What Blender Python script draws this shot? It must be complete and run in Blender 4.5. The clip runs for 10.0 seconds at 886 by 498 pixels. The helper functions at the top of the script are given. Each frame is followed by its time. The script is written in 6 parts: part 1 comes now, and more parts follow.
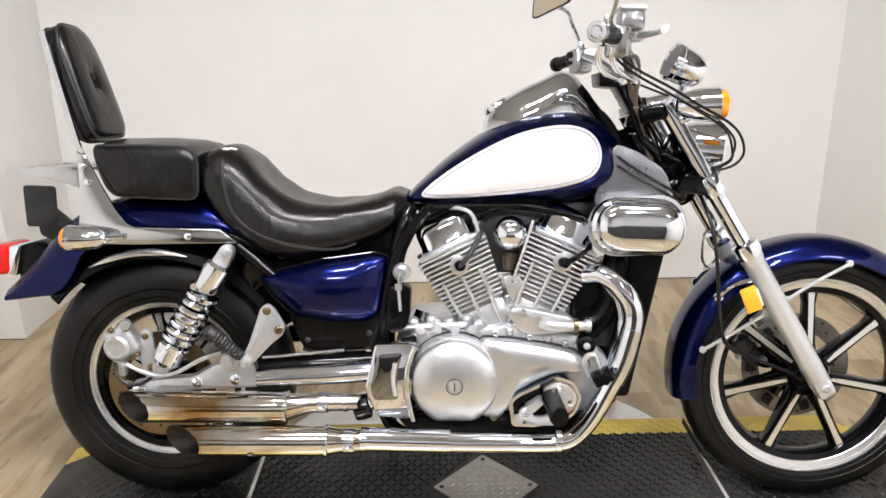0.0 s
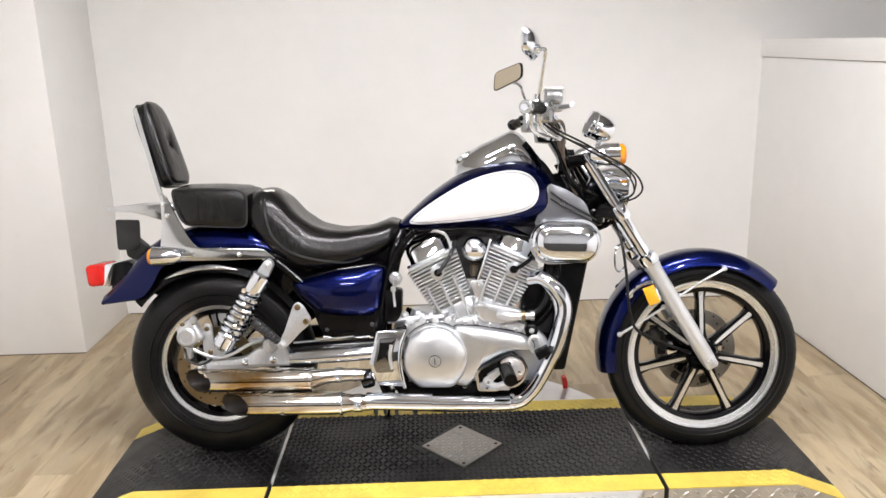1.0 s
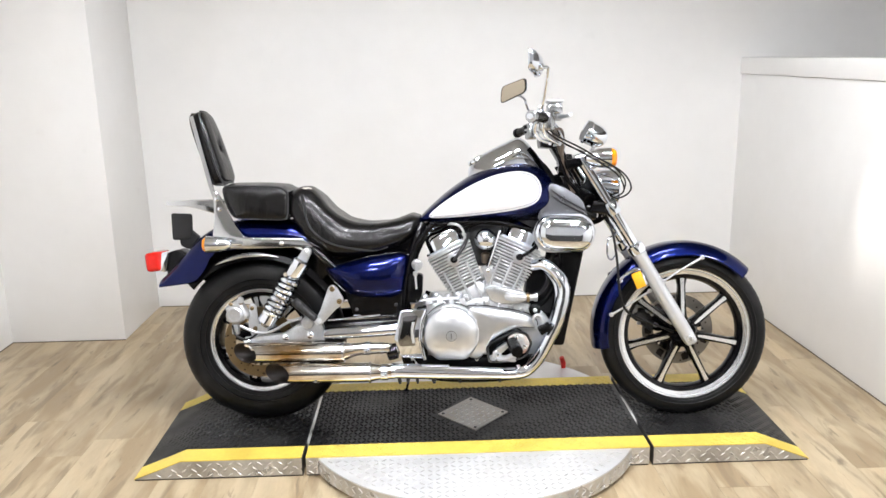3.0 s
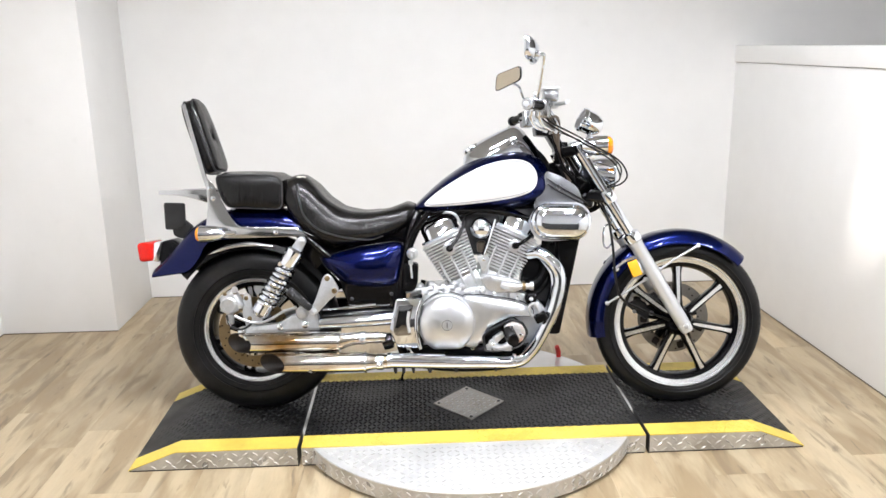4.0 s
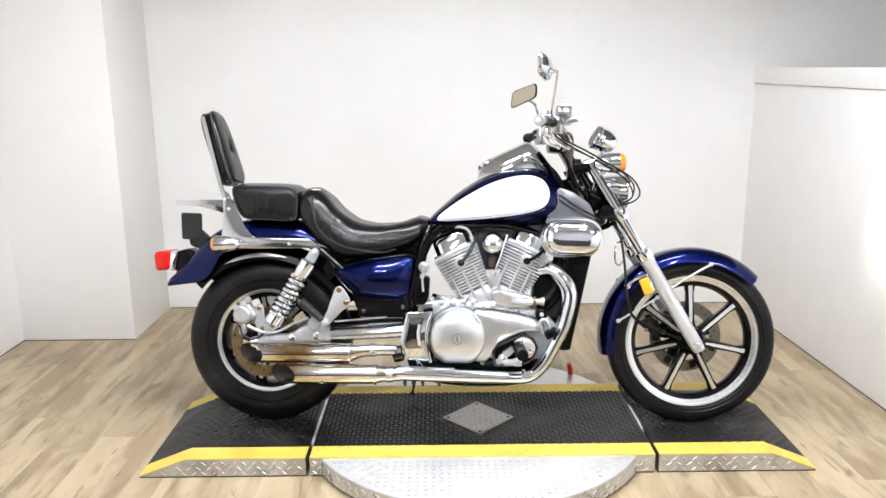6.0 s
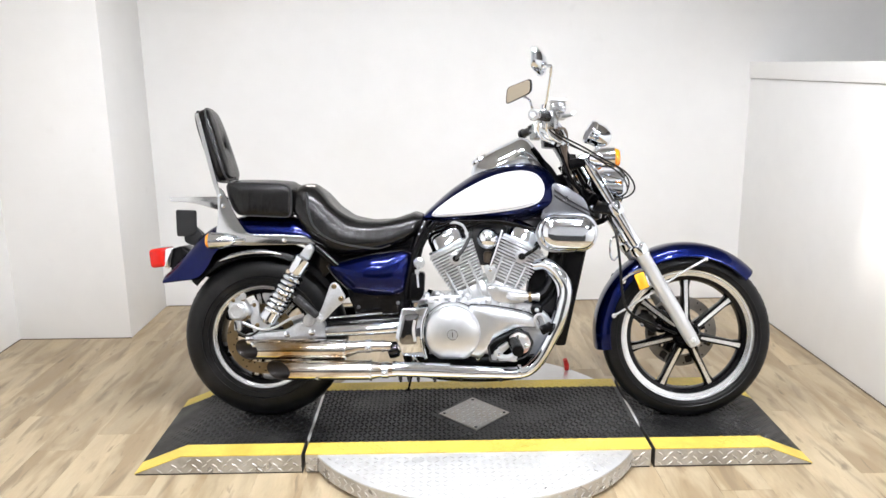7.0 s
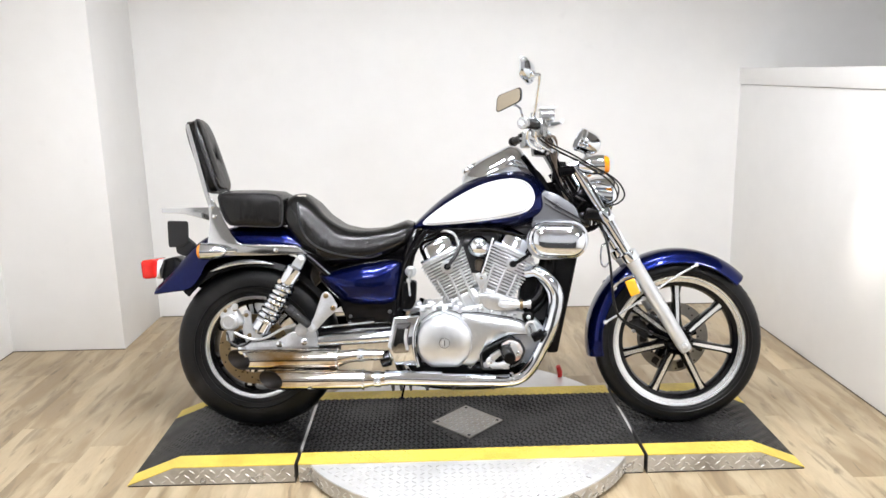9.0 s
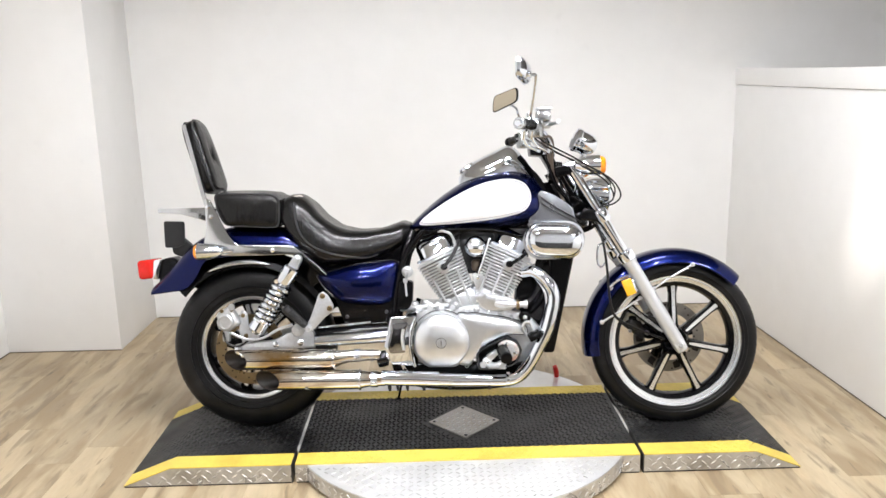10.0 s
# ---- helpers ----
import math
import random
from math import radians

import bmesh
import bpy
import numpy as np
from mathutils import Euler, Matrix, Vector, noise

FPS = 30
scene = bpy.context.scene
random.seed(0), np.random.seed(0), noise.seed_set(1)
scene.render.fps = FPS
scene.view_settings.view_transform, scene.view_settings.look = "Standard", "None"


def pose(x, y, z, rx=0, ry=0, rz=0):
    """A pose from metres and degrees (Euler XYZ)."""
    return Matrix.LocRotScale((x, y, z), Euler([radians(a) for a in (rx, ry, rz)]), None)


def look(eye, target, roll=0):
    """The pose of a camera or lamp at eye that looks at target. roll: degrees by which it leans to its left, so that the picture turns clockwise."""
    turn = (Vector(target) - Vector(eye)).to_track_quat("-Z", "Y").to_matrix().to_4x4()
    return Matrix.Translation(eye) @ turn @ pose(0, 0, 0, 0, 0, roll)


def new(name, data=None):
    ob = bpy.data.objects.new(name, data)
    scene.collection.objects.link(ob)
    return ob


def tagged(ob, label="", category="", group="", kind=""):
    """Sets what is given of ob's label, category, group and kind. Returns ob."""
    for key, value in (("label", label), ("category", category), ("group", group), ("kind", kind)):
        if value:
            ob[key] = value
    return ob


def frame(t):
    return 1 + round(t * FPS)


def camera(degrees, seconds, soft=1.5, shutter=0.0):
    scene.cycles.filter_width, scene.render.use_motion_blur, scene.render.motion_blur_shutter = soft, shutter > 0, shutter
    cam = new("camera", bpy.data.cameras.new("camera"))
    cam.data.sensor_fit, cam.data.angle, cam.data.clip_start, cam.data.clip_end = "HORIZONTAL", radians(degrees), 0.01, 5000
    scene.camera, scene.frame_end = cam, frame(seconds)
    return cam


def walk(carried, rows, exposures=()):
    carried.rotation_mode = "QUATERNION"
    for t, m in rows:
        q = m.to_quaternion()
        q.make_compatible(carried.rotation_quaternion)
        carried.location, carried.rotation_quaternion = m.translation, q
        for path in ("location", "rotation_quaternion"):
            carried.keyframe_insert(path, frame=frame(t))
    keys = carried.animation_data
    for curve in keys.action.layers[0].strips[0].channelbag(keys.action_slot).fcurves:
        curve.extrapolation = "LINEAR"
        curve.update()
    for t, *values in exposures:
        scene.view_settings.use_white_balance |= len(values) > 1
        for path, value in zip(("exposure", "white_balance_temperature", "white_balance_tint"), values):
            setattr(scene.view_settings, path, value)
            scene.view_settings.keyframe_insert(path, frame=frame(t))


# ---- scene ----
cam = camera(58.9, 10.0)
PATH = [
    (0, (-0.142, -1.889, 1.336), (-0.113, 0.009, 0.706), -0.7),
    (0.5, (-0.163, -2.257, 1.402), (-0.108, -0.355, 0.788), -1.8),
    (1, (-0.101, -2.574, 1.44), (-0.067, -0.641, 0.927), -1.4),
    (1.5, (-0.105, -2.783, 1.456), (-0.076, -0.843, 0.971), -0.6),
    (2, (-0.174, -2.931, 1.453), (-0.099, -0.996, 0.95), 0.4),
    (2.5, (-0.18, -2.97, 1.461), (-0.143, -1.028, 0.984), -1.0),
    (4, (-0.2, -2.951, 1.449), (-0.131, -1.017, 0.944), -1.1),
    (4.5, (-0.203, -2.959, 1.443), (-0.159, -1.026, 0.932), -1.0),
    (5, (-0.19, -2.965, 1.445), (-0.142, -1.026, 0.959), -0.6),
    (6.5, (-0.155, -2.975, 1.427), (-0.152, -1.027, 0.971), -0.4),
    (7, (-0.149, -2.974, 1.423), (-0.132, -1.028, 0.963), -0.7),
    (7.5, (-0.142, -2.976, 1.426), (-0.13, -1.029, 0.971), -1.1),
    (8, (-0.134, -2.976, 1.426), (-0.12, -1.027, 0.977), -0.9),
    (8.5, (-0.127, -2.976, 1.427), (-0.107, -1.027, 0.976), -1.7),
    (9, (-0.129, -2.981, 1.428), (-0.103, -1.03, 0.986), -1.2),
    (9.5, (-0.13, -2.984, 1.423), (-0.093, -1.033, 0.986), -1.1),
    (10, (-0.128, -2.984, 1.426), (-0.094, -1.033, 0.986), -1.2),
]
EXPOSURE = [(0.0, -0.02, 6760, 14), (0.5, -0.04, 6760, 15), (1.0, -0.01, 6740, 14), (2.0, 0.04, 6640, 13), (2.5, 0.09, 6520, 12), (4.0, 0.17, 6420, 12), (7.0, 0.22, 6380, 12), (9.0, 0.20, 6450, 12), (10.0, 0.15, 6520, 12)]
walk(cam, [(t, look(eye, target, roll)) for t, eye, target, roll in PATH], EXPOSURE)

# ---- light ----
world = bpy.data.worlds.new("world")
scene.world = world
world.use_nodes = True
world.node_tree.nodes["Background"].inputs[0].default_value = (0.9, 0.92, 1.0, 1)
world.node_tree.nodes["Background"].inputs[1].default_value = 0.05


# ---- materials ----
def mat(name, color, rough=0.5, metal=0.0, var=0.0, var_scale=6.0, bump=0.0, bump_scale=60.0, coat=0.0, dirt=None, dirt_scale=3.0,
        dirt_amount=0.5, dirt_lo=0.48, rough_var=0.0, spec=0.5, stretch=(1, 1, 1), rand=0.0):
    """A surface with colour variation, fine relief and uneven gloss, in object metres."""
    m = bpy.data.materials.new(name)
    m.use_nodes = True
    nt = m.node_tree
    b = nt.nodes["Principled BSDF"]
    b.inputs["Roughness"].default_value = rough
    b.inputs["Metallic"].default_value = metal
    b.inputs["Specular IOR Level"].default_value = spec
    b.inputs["Coat Weight"].default_value = coat
    b.inputs["Coat Roughness"].default_value = 0.04
    col = nt.nodes.new("ShaderNodeRGB")
    col.outputs[0].default_value = (*color, 1)
    out = col.outputs[0]
    tc = nt.nodes.new("ShaderNodeTexCoord")
    mp = nt.nodes.new("ShaderNodeMapping")
    mp.inputs["Scale"].default_value = stretch
    nt.links.new(tc.outputs["Object"], mp.inputs["Vector"])
    if rand:
        oi = nt.nodes.new("ShaderNodeObjectInfo")
        sh = nt.nodes.new("ShaderNodeMath")
        sh.operation = "MULTIPLY"
        sh.inputs[1].default_value = 40.0
        nt.links.new(oi.outputs["Random"], sh.inputs[0])
        nt.links.new(sh.outputs[0], mp.inputs["Location"])

    def tex(scale, detail=4):
        n = nt.nodes.new("ShaderNodeTexNoise")
        n.inputs["Scale"].default_value = scale
        n.inputs["Detail"].default_value = detail
        nt.links.new(mp.outputs[0], n.inputs["Vector"])
        return n.outputs["Fac"]

    def ramp(fac, lo, hi, a, c):
        r = nt.nodes.new("ShaderNodeMapRange")
        r.inputs["From Min"].default_value, r.inputs["From Max"].default_value = lo, hi
        r.inputs["To Min"].default_value, r.inputs["To Max"].default_value = a, c
        nt.links.new(fac, r.inputs["Value"])
        return r.outputs[0]

    def mul(c, fac):
        x = nt.nodes.new("ShaderNodeMix")
        x.data_type, x.blend_type = "RGBA", "MULTIPLY"
        x.inputs["Factor"].default_value = 1.0
        nt.links.new(c, x.inputs["A"])
        nt.links.new(fac, x.inputs["B"])
        return x.outputs["Result"]

    if var:
        out = mul(out, ramp(tex(var_scale), 0.3, 0.7, 1 - var, 1 + var * 0.4))
        out = mul(out, ramp(tex(var_scale * 9), 0.3, 0.7, 1 - var * 0.5, 1 + var * 0.2))
    if rand:
        out = mul(out, ramp(oi.outputs["Random"], 0, 1, 1 - rand, 1 + rand))
    if dirt:
        x = nt.nodes.new("ShaderNodeMix")
        x.data_type = "RGBA"
        x.inputs["B"].default_value = (*dirt, 1)
        nt.links.new(out, x.inputs["A"])
        nt.links.new(ramp(tex(dirt_scale, 6), dirt_lo, dirt_lo + 0.24, 0, dirt_amount), x.inputs["Factor"])
        out = x.outputs["Result"]
    nt.links.new(out, b.inputs["Base Color"])
    if rough_var:
        nt.links.new(ramp(tex(var_scale * 2), 0.3, 0.7, max(0.02, rough - rough_var), rough + rough_var), b.inputs["Roughness"])
    if bump:
        bp = nt.nodes.new("ShaderNodeBump")
        bp.inputs["Strength"].default_value = bump
        bp.inputs["Distance"].default_value = 0.002
        nt.links.new(tex(bump_scale, 5), bp.inputs["Height"])
        nt.links.new(bp.outputs[0], b.inputs["Normal"])
    return m


def glow(name, color, strength):
    m = bpy.data.materials.new(name)
    m.use_nodes = True
    b = m.node_tree.nodes["Principled BSDF"]
    b.inputs["Base Color"].default_value = (*color, 1)
    b.inputs["Emission Color"].default_value = (*color, 1)
    b.inputs["Emission Strength"].default_value = strength
    return m


def lens_mat(name, color, rough=0.15):
    m = mat(name, color, rough, coat=1.0)
    b = m.node_tree.nodes["Principled BSDF"]
    b.inputs["Transmission Weight"].default_value = 0.25
    return m


def floor_mat():
    """Oak-look vinyl planks: brown and honey streaks along y over a pale ground, each plank its own tone."""
    m = mat("oak_vinyl", (0.455, 0.362, 0.232), 0.40, var=0.14, var_scale=3.0, bump=0.12, bump_scale=30, stretch=(4.0, 0.8, 1), rand=0.10, rough_var=0.08)
    nt = m.node_tree
    b = nt.nodes["Principled BSDF"]
    old = b.inputs["Base Color"].links[0].from_socket
    mp = next(n for n in nt.nodes if n.type == "MAPPING")
    for scale, lo, hi, tone, amount, dist in ((1.6, 0.44, 0.58, (0.275, 0.200, 0.114), 0.80, 0.8), (2.2, 0.51, 0.64, (0.53, 0.445, 0.305), 0.50, 0.6),
                                              (3.4, 0.55, 0.66, (0.18, 0.132, 0.080), 0.60, 0.6), (8.0, 0.63, 0.71, (0.10, 0.07, 0.042), 0.50, 0.4)):
        n = nt.nodes.new("ShaderNodeTexNoise")
        n.inputs["Scale"].default_value, n.inputs["Detail"].default_value, n.inputs["Distortion"].default_value = scale, 5, dist
        nt.links.new(mp.outputs[0], n.inputs["Vector"])
        r = nt.nodes.new("ShaderNodeMapRange")
        r.inputs["From Min"].default_value, r.inputs["From Max"].default_value, r.inputs["To Max"].default_value = lo, hi, amount
        nt.links.new(n.outputs["Fac"], r.inputs["Value"])
        x = nt.nodes.new("ShaderNodeMix")
        x.data_type = "RGBA"
        x.inputs["B"].default_value = (*tone, 1)
        nt.links.new(old, x.inputs["A"])
        nt.links.new(r.outputs[0], x.inputs["Factor"])
        old = x.outputs["Result"]
    nt.links.new(old, b.inputs["Base Color"])
    return m


def leather_mat():
    """Black vinyl: pebbled grain over shallow stretched creases, glossy with duller rubbed patches."""
    m = mat("black_vinyl", (0.0042, 0.0040, 0.0040), 0.27, spec=0.30, var=0.2, var_scale=10, bump=0.10, bump_scale=260)
    nt = m.node_tree
    b = nt.nodes["Principled BSDF"]
    grain = b.inputs["Normal"].links[0].from_node
    tc = next(n for n in nt.nodes if n.type == "TEX_COORD")
    mp = nt.nodes.new("ShaderNodeMapping")
    mp.inputs["Scale"].default_value = (1.5, 1.0, 0.45)
    nt.links.new(tc.outputs["Object"], mp.inputs["Vector"])
    n = nt.nodes.new("ShaderNodeTexNoise")
    n.inputs["Scale"].default_value, n.inputs["Detail"].default_value, n.inputs["Distortion"].default_value = 34.0, 2, 0.6
    nt.links.new(mp.outputs[0], n.inputs["Vector"])
    bp = nt.nodes.new("ShaderNodeBump")
    bp.inputs["Strength"].default_value, bp.inputs["Distance"].default_value = 0.45, 0.004
    nt.links.new(n.outputs["Fac"], bp.inputs["Height"])
    nt.links.new(bp.outputs[0], grain.inputs["Normal"])
    return m


WALL = mat("white_wall_paint", (0.82, 0.815, 0.80), 0.55, var=0.03, var_scale=1.2, bump=0.15, bump_scale=220, dirt=(0.70, 0.68, 0.64), dirt_scale=1.1,
           dirt_amount=0.25)
# The far wall's dimness is put into this dark colour.
WALL_FAR = mat("dimmed_wall_paint", (0.11, 0.098, 0.085), 0.6, var=0.04, var_scale=1.5, bump=0.1, bump_scale=200)
# Greys of the unseen front wall and its band, chosen for chrome reflections.
WALL_FRONT = mat("pale_grey_wall_paint", (0.42, 0.415, 0.41), 0.6, var=0.04, var_scale=1.5, bump=0.1, bump_scale=200)
DARK_PANEL = mat("dark_reflection_paint", (0.025, 0.024, 0.023), 0.5, var=0.1, var_scale=3, bump=0.1, bump_scale=120)
nt = WALL.node_tree
wb = nt.nodes["Principled BSDF"]
base_link = wb.inputs["Base Color"].links[0].from_socket
vor = nt.nodes.new("ShaderNodeTexNoise")
vor.inputs["Scale"].default_value, vor.inputs["Detail"].default_value = 7.0, 3
nt.links.new(next(n for n in nt.nodes if n.type == "MAPPING").outputs[0], vor.inputs["Vector"])
mr = nt.nodes.new("ShaderNodeMapRange")
mr.inputs["From Min"].default_value, mr.inputs["From Max"].default_value, mr.inputs["To Max"].default_value = 0.70, 0.80, 0.10
nt.links.new(vor.outputs["Fac"], mr.inputs["Value"])
mx = nt.nodes.new("ShaderNodeMix")
mx.data_type = "RGBA"
mx.inputs["B"].default_value = (0.50, 0.48, 0.46, 1)
nt.links.new(base_link, mx.inputs["A"])
nt.links.new(mr.outputs[0], mx.inputs["Factor"])
nt.links.new(mx.outputs["Result"], wb.inputs["Base Color"])
CEIL = mat("ceiling_paint", (0.46, 0.45, 0.43), 0.8, var=0.03, bump=0.2, bump_scale=150)
PLANK = floor_mat()
SUBFLOOR = mat("dark_joint", (0.16, 0.12, 0.08), 0.8)
RUBBER = mat("black_tread_rubber", (0.006, 0.006, 0.0065), 0.38, spec=0.27, var=0.35, var_scale=5, bump=0.2, bump_scale=180, dirt=(0.027, 0.0265, 0.0255), dirt_scale=2.5, dirt_lo=0.42,
             dirt_amount=0.6, rough_var=0.10)
YELLOW = mat("worn_yellow_paint", (0.73, 0.555, 0.095), 0.45, var=0.12, var_scale=8, bump=0.2, bump_scale=150, dirt=(0.34, 0.23, 0.03), dirt_scale=7, dirt_amount=0.4)
TREAD = mat("scuffed_tread_plate", (0.56, 0.555, 0.54), 0.36, 0.55, var=0.2, var_scale=5, bump=0.25, bump_scale=120, dirt=(0.36, 0.35, 0.33), dirt_scale=4,
            dirt_amount=0.5, rough_var=0.12)
SKIRT = mat("grimy_tread_plate", (0.60, 0.585, 0.55), 0.34, 0.6, var=0.25, var_scale=6, bump=0.25, bump_scale=120, dirt=(0.22, 0.20, 0.16), dirt_scale=6, dirt_amount=0.7, dirt_lo=0.44, rough_var=0.1)
PLATE = mat("stained_steel_plate", (0.40, 0.385, 0.36), 0.36, 0.75, var=0.2, var_scale=9, bump=0.2, bump_scale=140, dirt=(0.22, 0.19, 0.15), dirt_scale=9, dirt_amount=0.6, dirt_lo=0.42)
DISC_WHITE = mat("pale_steel_deck", (0.76, 0.765, 0.765), 0.34, 0.45, var=0.12, var_scale=4, bump=0.1, bump_scale=90, dirt=(0.45, 0.42, 0.38), dirt_scale=3, dirt_amount=0.4)
BLACK_STEEL = mat("black_painted_steel", (0.018, 0.018, 0.019), 0.4, var=0.3, var_scale=20, bump=0.08, bump_scale=120)
SEAM = mat("dark_seam_steel", (0.055, 0.055, 0.055), 0.45, 0.4, var=0.2, var_scale=15)
RED = mat("red_plastic", (0.65, 0.02, 0.015), 0.35, var=0.15, var_scale=30)
TUBE = glow("lamp_tube", (0.95, 0.97, 1.0), 290.0)
LAMP_BODY = mat("white_enamel", (0.8, 0.8, 0.8), 0.4)
LAMP_SIDE = mat("grey_cutoff_enamel", (0.30, 0.30, 0.30), 0.5)


# ---- mesh helpers ----
def finish(bm, sharp=0.6):
    bmesh.ops.recalc_face_normals(bm, faces=bm.faces)
    for f in bm.faces:
        f.smooth = True
    for e in bm.edges:
        if len(e.link_faces) == 2 and e.calc_face_angle(0) > sharp:
            e.smooth = False


def part(name, bm, material, parent=None, label="", sharp=0.6):
    finish(bm, sharp)
    me = bpy.data.meshes.new(name)
    bm.to_mesh(me)
    bm.free()
    for m in material if isinstance(material, (list, tuple)) else [material]:
        me.materials.append(m)
    ob = new(name, me)
    ob.parent = parent
    if label:
        tagged(ob, label)
    return ob


def box(bm, c, s, bevel=0.0, m=None, seg=2):
    g = bmesh.new()
    bmesh.ops.create_cube(g, size=1)
    bmesh.ops.scale(g, vec=s, verts=g.verts)
    if bevel:
        bmesh.ops.bevel(g, geom=g.edges[:], offset=bevel, segments=seg, affect="EDGES", profile=0.5)
    bmesh.ops.transform(g, matrix=Matrix.Translation(c) @ (m or Matrix()), verts=g.verts)
    return join(bm, g)


def join(bm, g, mi=0):
    """Copies g into bm and frees it."""
    vs = [bm.verts.new(v.co) for v in g.verts]
    g.verts.index_update()
    for f in g.faces:
        try:
            nf = bm.faces.new([vs[v.index] for v in f.verts])
            nf.material_index = mi or f.material_index
        except ValueError:
            pass
    g.free()
    return bm


def prism(bm, pts, y0, y1, bevel=0.0, mi=0, seg=2):
    """A polygon of (x, z) extruded from y0 to y1."""
    g = bmesh.new()
    a = [g.verts.new((x, y0, z)) for x, z in pts]
    b = [g.verts.new((x, y1, z)) for x, z in pts]
    g.faces.new(a)
    g.faces.new(b[::-1])
    n = len(pts)
    for i in range(n):
        g.faces.new((a[i], b[i], b[(i + 1) % n], a[(i + 1) % n]))
    bmesh.ops.recalc_face_normals(g, faces=g.faces)
    if bevel:
        es = [e for e in g.edges if abs(e.verts[0].co.y - e.verts[1].co.y) < 1e-6]
        bmesh.ops.bevel(g, geom=es, offset=bevel, segments=seg, affect="EDGES", profile=0.5)
    return join(bm, g, mi)


def rounded(pts, r, n=4):
    """The polygon with its corners rounded by about r."""
    out = []
    k = len(pts)
    for i in range(k):
        p, a, b = Vector(pts[i]), Vector(pts[i - 1]), Vector(pts[(i + 1) % k])
        da, db = a - p, b - p
        ra, rb = min(r, da.length * 0.45), min(r, db.length * 0.45)
        s, e = p + da.normalized() * ra, p + db.normalized() * rb
        for j in range(n + 1):
            t = j / n
            out.append(tuple((1 - t) ** 2 * s + 2 * t * (1 - t) * p + t * t * e))
    return out


def lathe(bm, prof, origin, axis, seg=32, mi=0, cap=True):
    """Turns (radius, height) round an axis."""
    rot = Vector((0, 0, 1)).rotation_difference(Vector(axis)).to_matrix()
    o = Vector(origin)
    rings = []
    for r, h in prof:
        if r < 1e-6:
            rings.append([bm.verts.new(o + rot @ Vector((0, 0, h)))])
        else:
            rings.append([bm.verts.new(o + rot @ Vector((r * math.cos(2 * math.pi * i / seg), r * math.sin(2 * math.pi * i / seg), h))) for i in range(seg)])
    fs = []
    for a, b in zip(rings, rings[1:]):
        for i in range(seg):
            j = (i + 1) % seg
            if len(a) == 1 and len(b) > 1:
                fs.append(bm.faces.new((a[0], b[i], b[j])))
            elif len(b) == 1 and len(a) > 1:
                fs.append(bm.faces.new((a[i], a[j], b[0])))
            elif len(a) > 1:
                fs.append(bm.faces.new((a[i], a[j], b[j], b[i])))
    if cap:
        for ring in (rings[0], rings[-1]):
            if len(ring) > 1:
                fs.append(bm.faces.new(ring))
    for f in fs:
        f.material_index = mi
    return bm


def torus_lathe(bm, prof, origin, axis, seg=64, mi=0):
    """Turns a closed (radius, height) outline round an axis."""
    return lathe(bm, prof + [prof[0]], origin, axis, seg, mi, cap=False)


def spline(pts, n=8, closed=False):
    """Catmull-Rom points through pts."""
    ps = [Vector(p) for p in pts]
    k = len(ps)
    out = []
    for i in range(k if closed else k - 1):
        p1, p2 = ps[i], ps[(i + 1) % k]
        p0 = ps[i - 1] if closed or i else p1 * 2 - p2
        p3 = ps[(i + 2) % k] if closed or i + 2 < k else p2 * 2 - p1
        for j in range(n):
            t = j / n
            out.append(0.5 * (2 * p1 + (p2 - p0) * t + (2 * p0 - 5 * p1 + 4 * p2 - p3) * t * t + (3 * p1 - p0 - 3 * p2 + p3) * t ** 3))
    if not closed:
        out.append(ps[-1])
    return out


def tube(bm, pts, r, seg=10, n=6, closed=False, mi=0, flat=1.0):
    """A pipe along a smooth line; r is one radius or one for each given point."""
    ps = spline(pts, n, closed) if n > 1 else [Vector(p) for p in pts]
    if isinstance(r, (int, float)):
        rs = [r] * len(ps)
    else:
        rs = [float(np.interp(i / max(1, n), range(len(r)), r)) for i in range(len(ps))]
    rings, up = [], None
    for i, p in enumerate(ps):
        a = ps[i - 1] if i or closed else p
        b = ps[(i + 1) % len(ps)] if closed or i + 1 < len(ps) else p
        d = (b - a).normalized()
        if up is None:
            up = d.orthogonal().normalized()
        up = (up - d * up.dot(d)).normalized()
        w = d.cross(up)
        rings.append([bm.verts.new(p + rs[i] * (up * math.cos(2 * math.pi * k / seg) + w * flat * math.sin(2 * math.pi * k / seg))) for k in range(seg)])
    fs = []
    pairs = list(zip(rings, rings[1:])) + ([(rings[-1], rings[0])] if closed else [])
    for a, b in pairs:
        for k in range(seg):
            fs.append(bm.faces.new((a[k], a[(k + 1) % seg], b[(k + 1) % seg], b[k])))
    if not closed:
        fs.append(bm.faces.new(rings[0]))
        fs.append(bm.faces.new(rings[-1]))
    for f in fs:
        f.material_index = mi
    return bm


def loft(bm, rings, mi=0, cap=True):
    vs = [[bm.verts.new(p) for p in r] for r in rings]
    n = len(vs[0])
    fs = []
    for a, b in zip(vs, vs[1:]):
        for k in range(n):
            fs.append(bm.faces.new((a[k], a[(k + 1) % n], b[(k + 1) % n], b[k])))
    if cap:
        fs.append(bm.faces.new(vs[0]))
        fs.append(bm.faces.new(vs[-1]))
    for f in fs:
        f.material_index = mi
    return bm


def curve(*pts):
    """A smooth function through (x, value) pairs."""
    xs = [p[0] for p in pts]
    sp = spline([(p[0], p[1], 0) for p in pts], 12)
    ax, av = [p.x for p in sp], [p.y for p in sp]
    return lambda x: float(np.interp(x, ax, av))


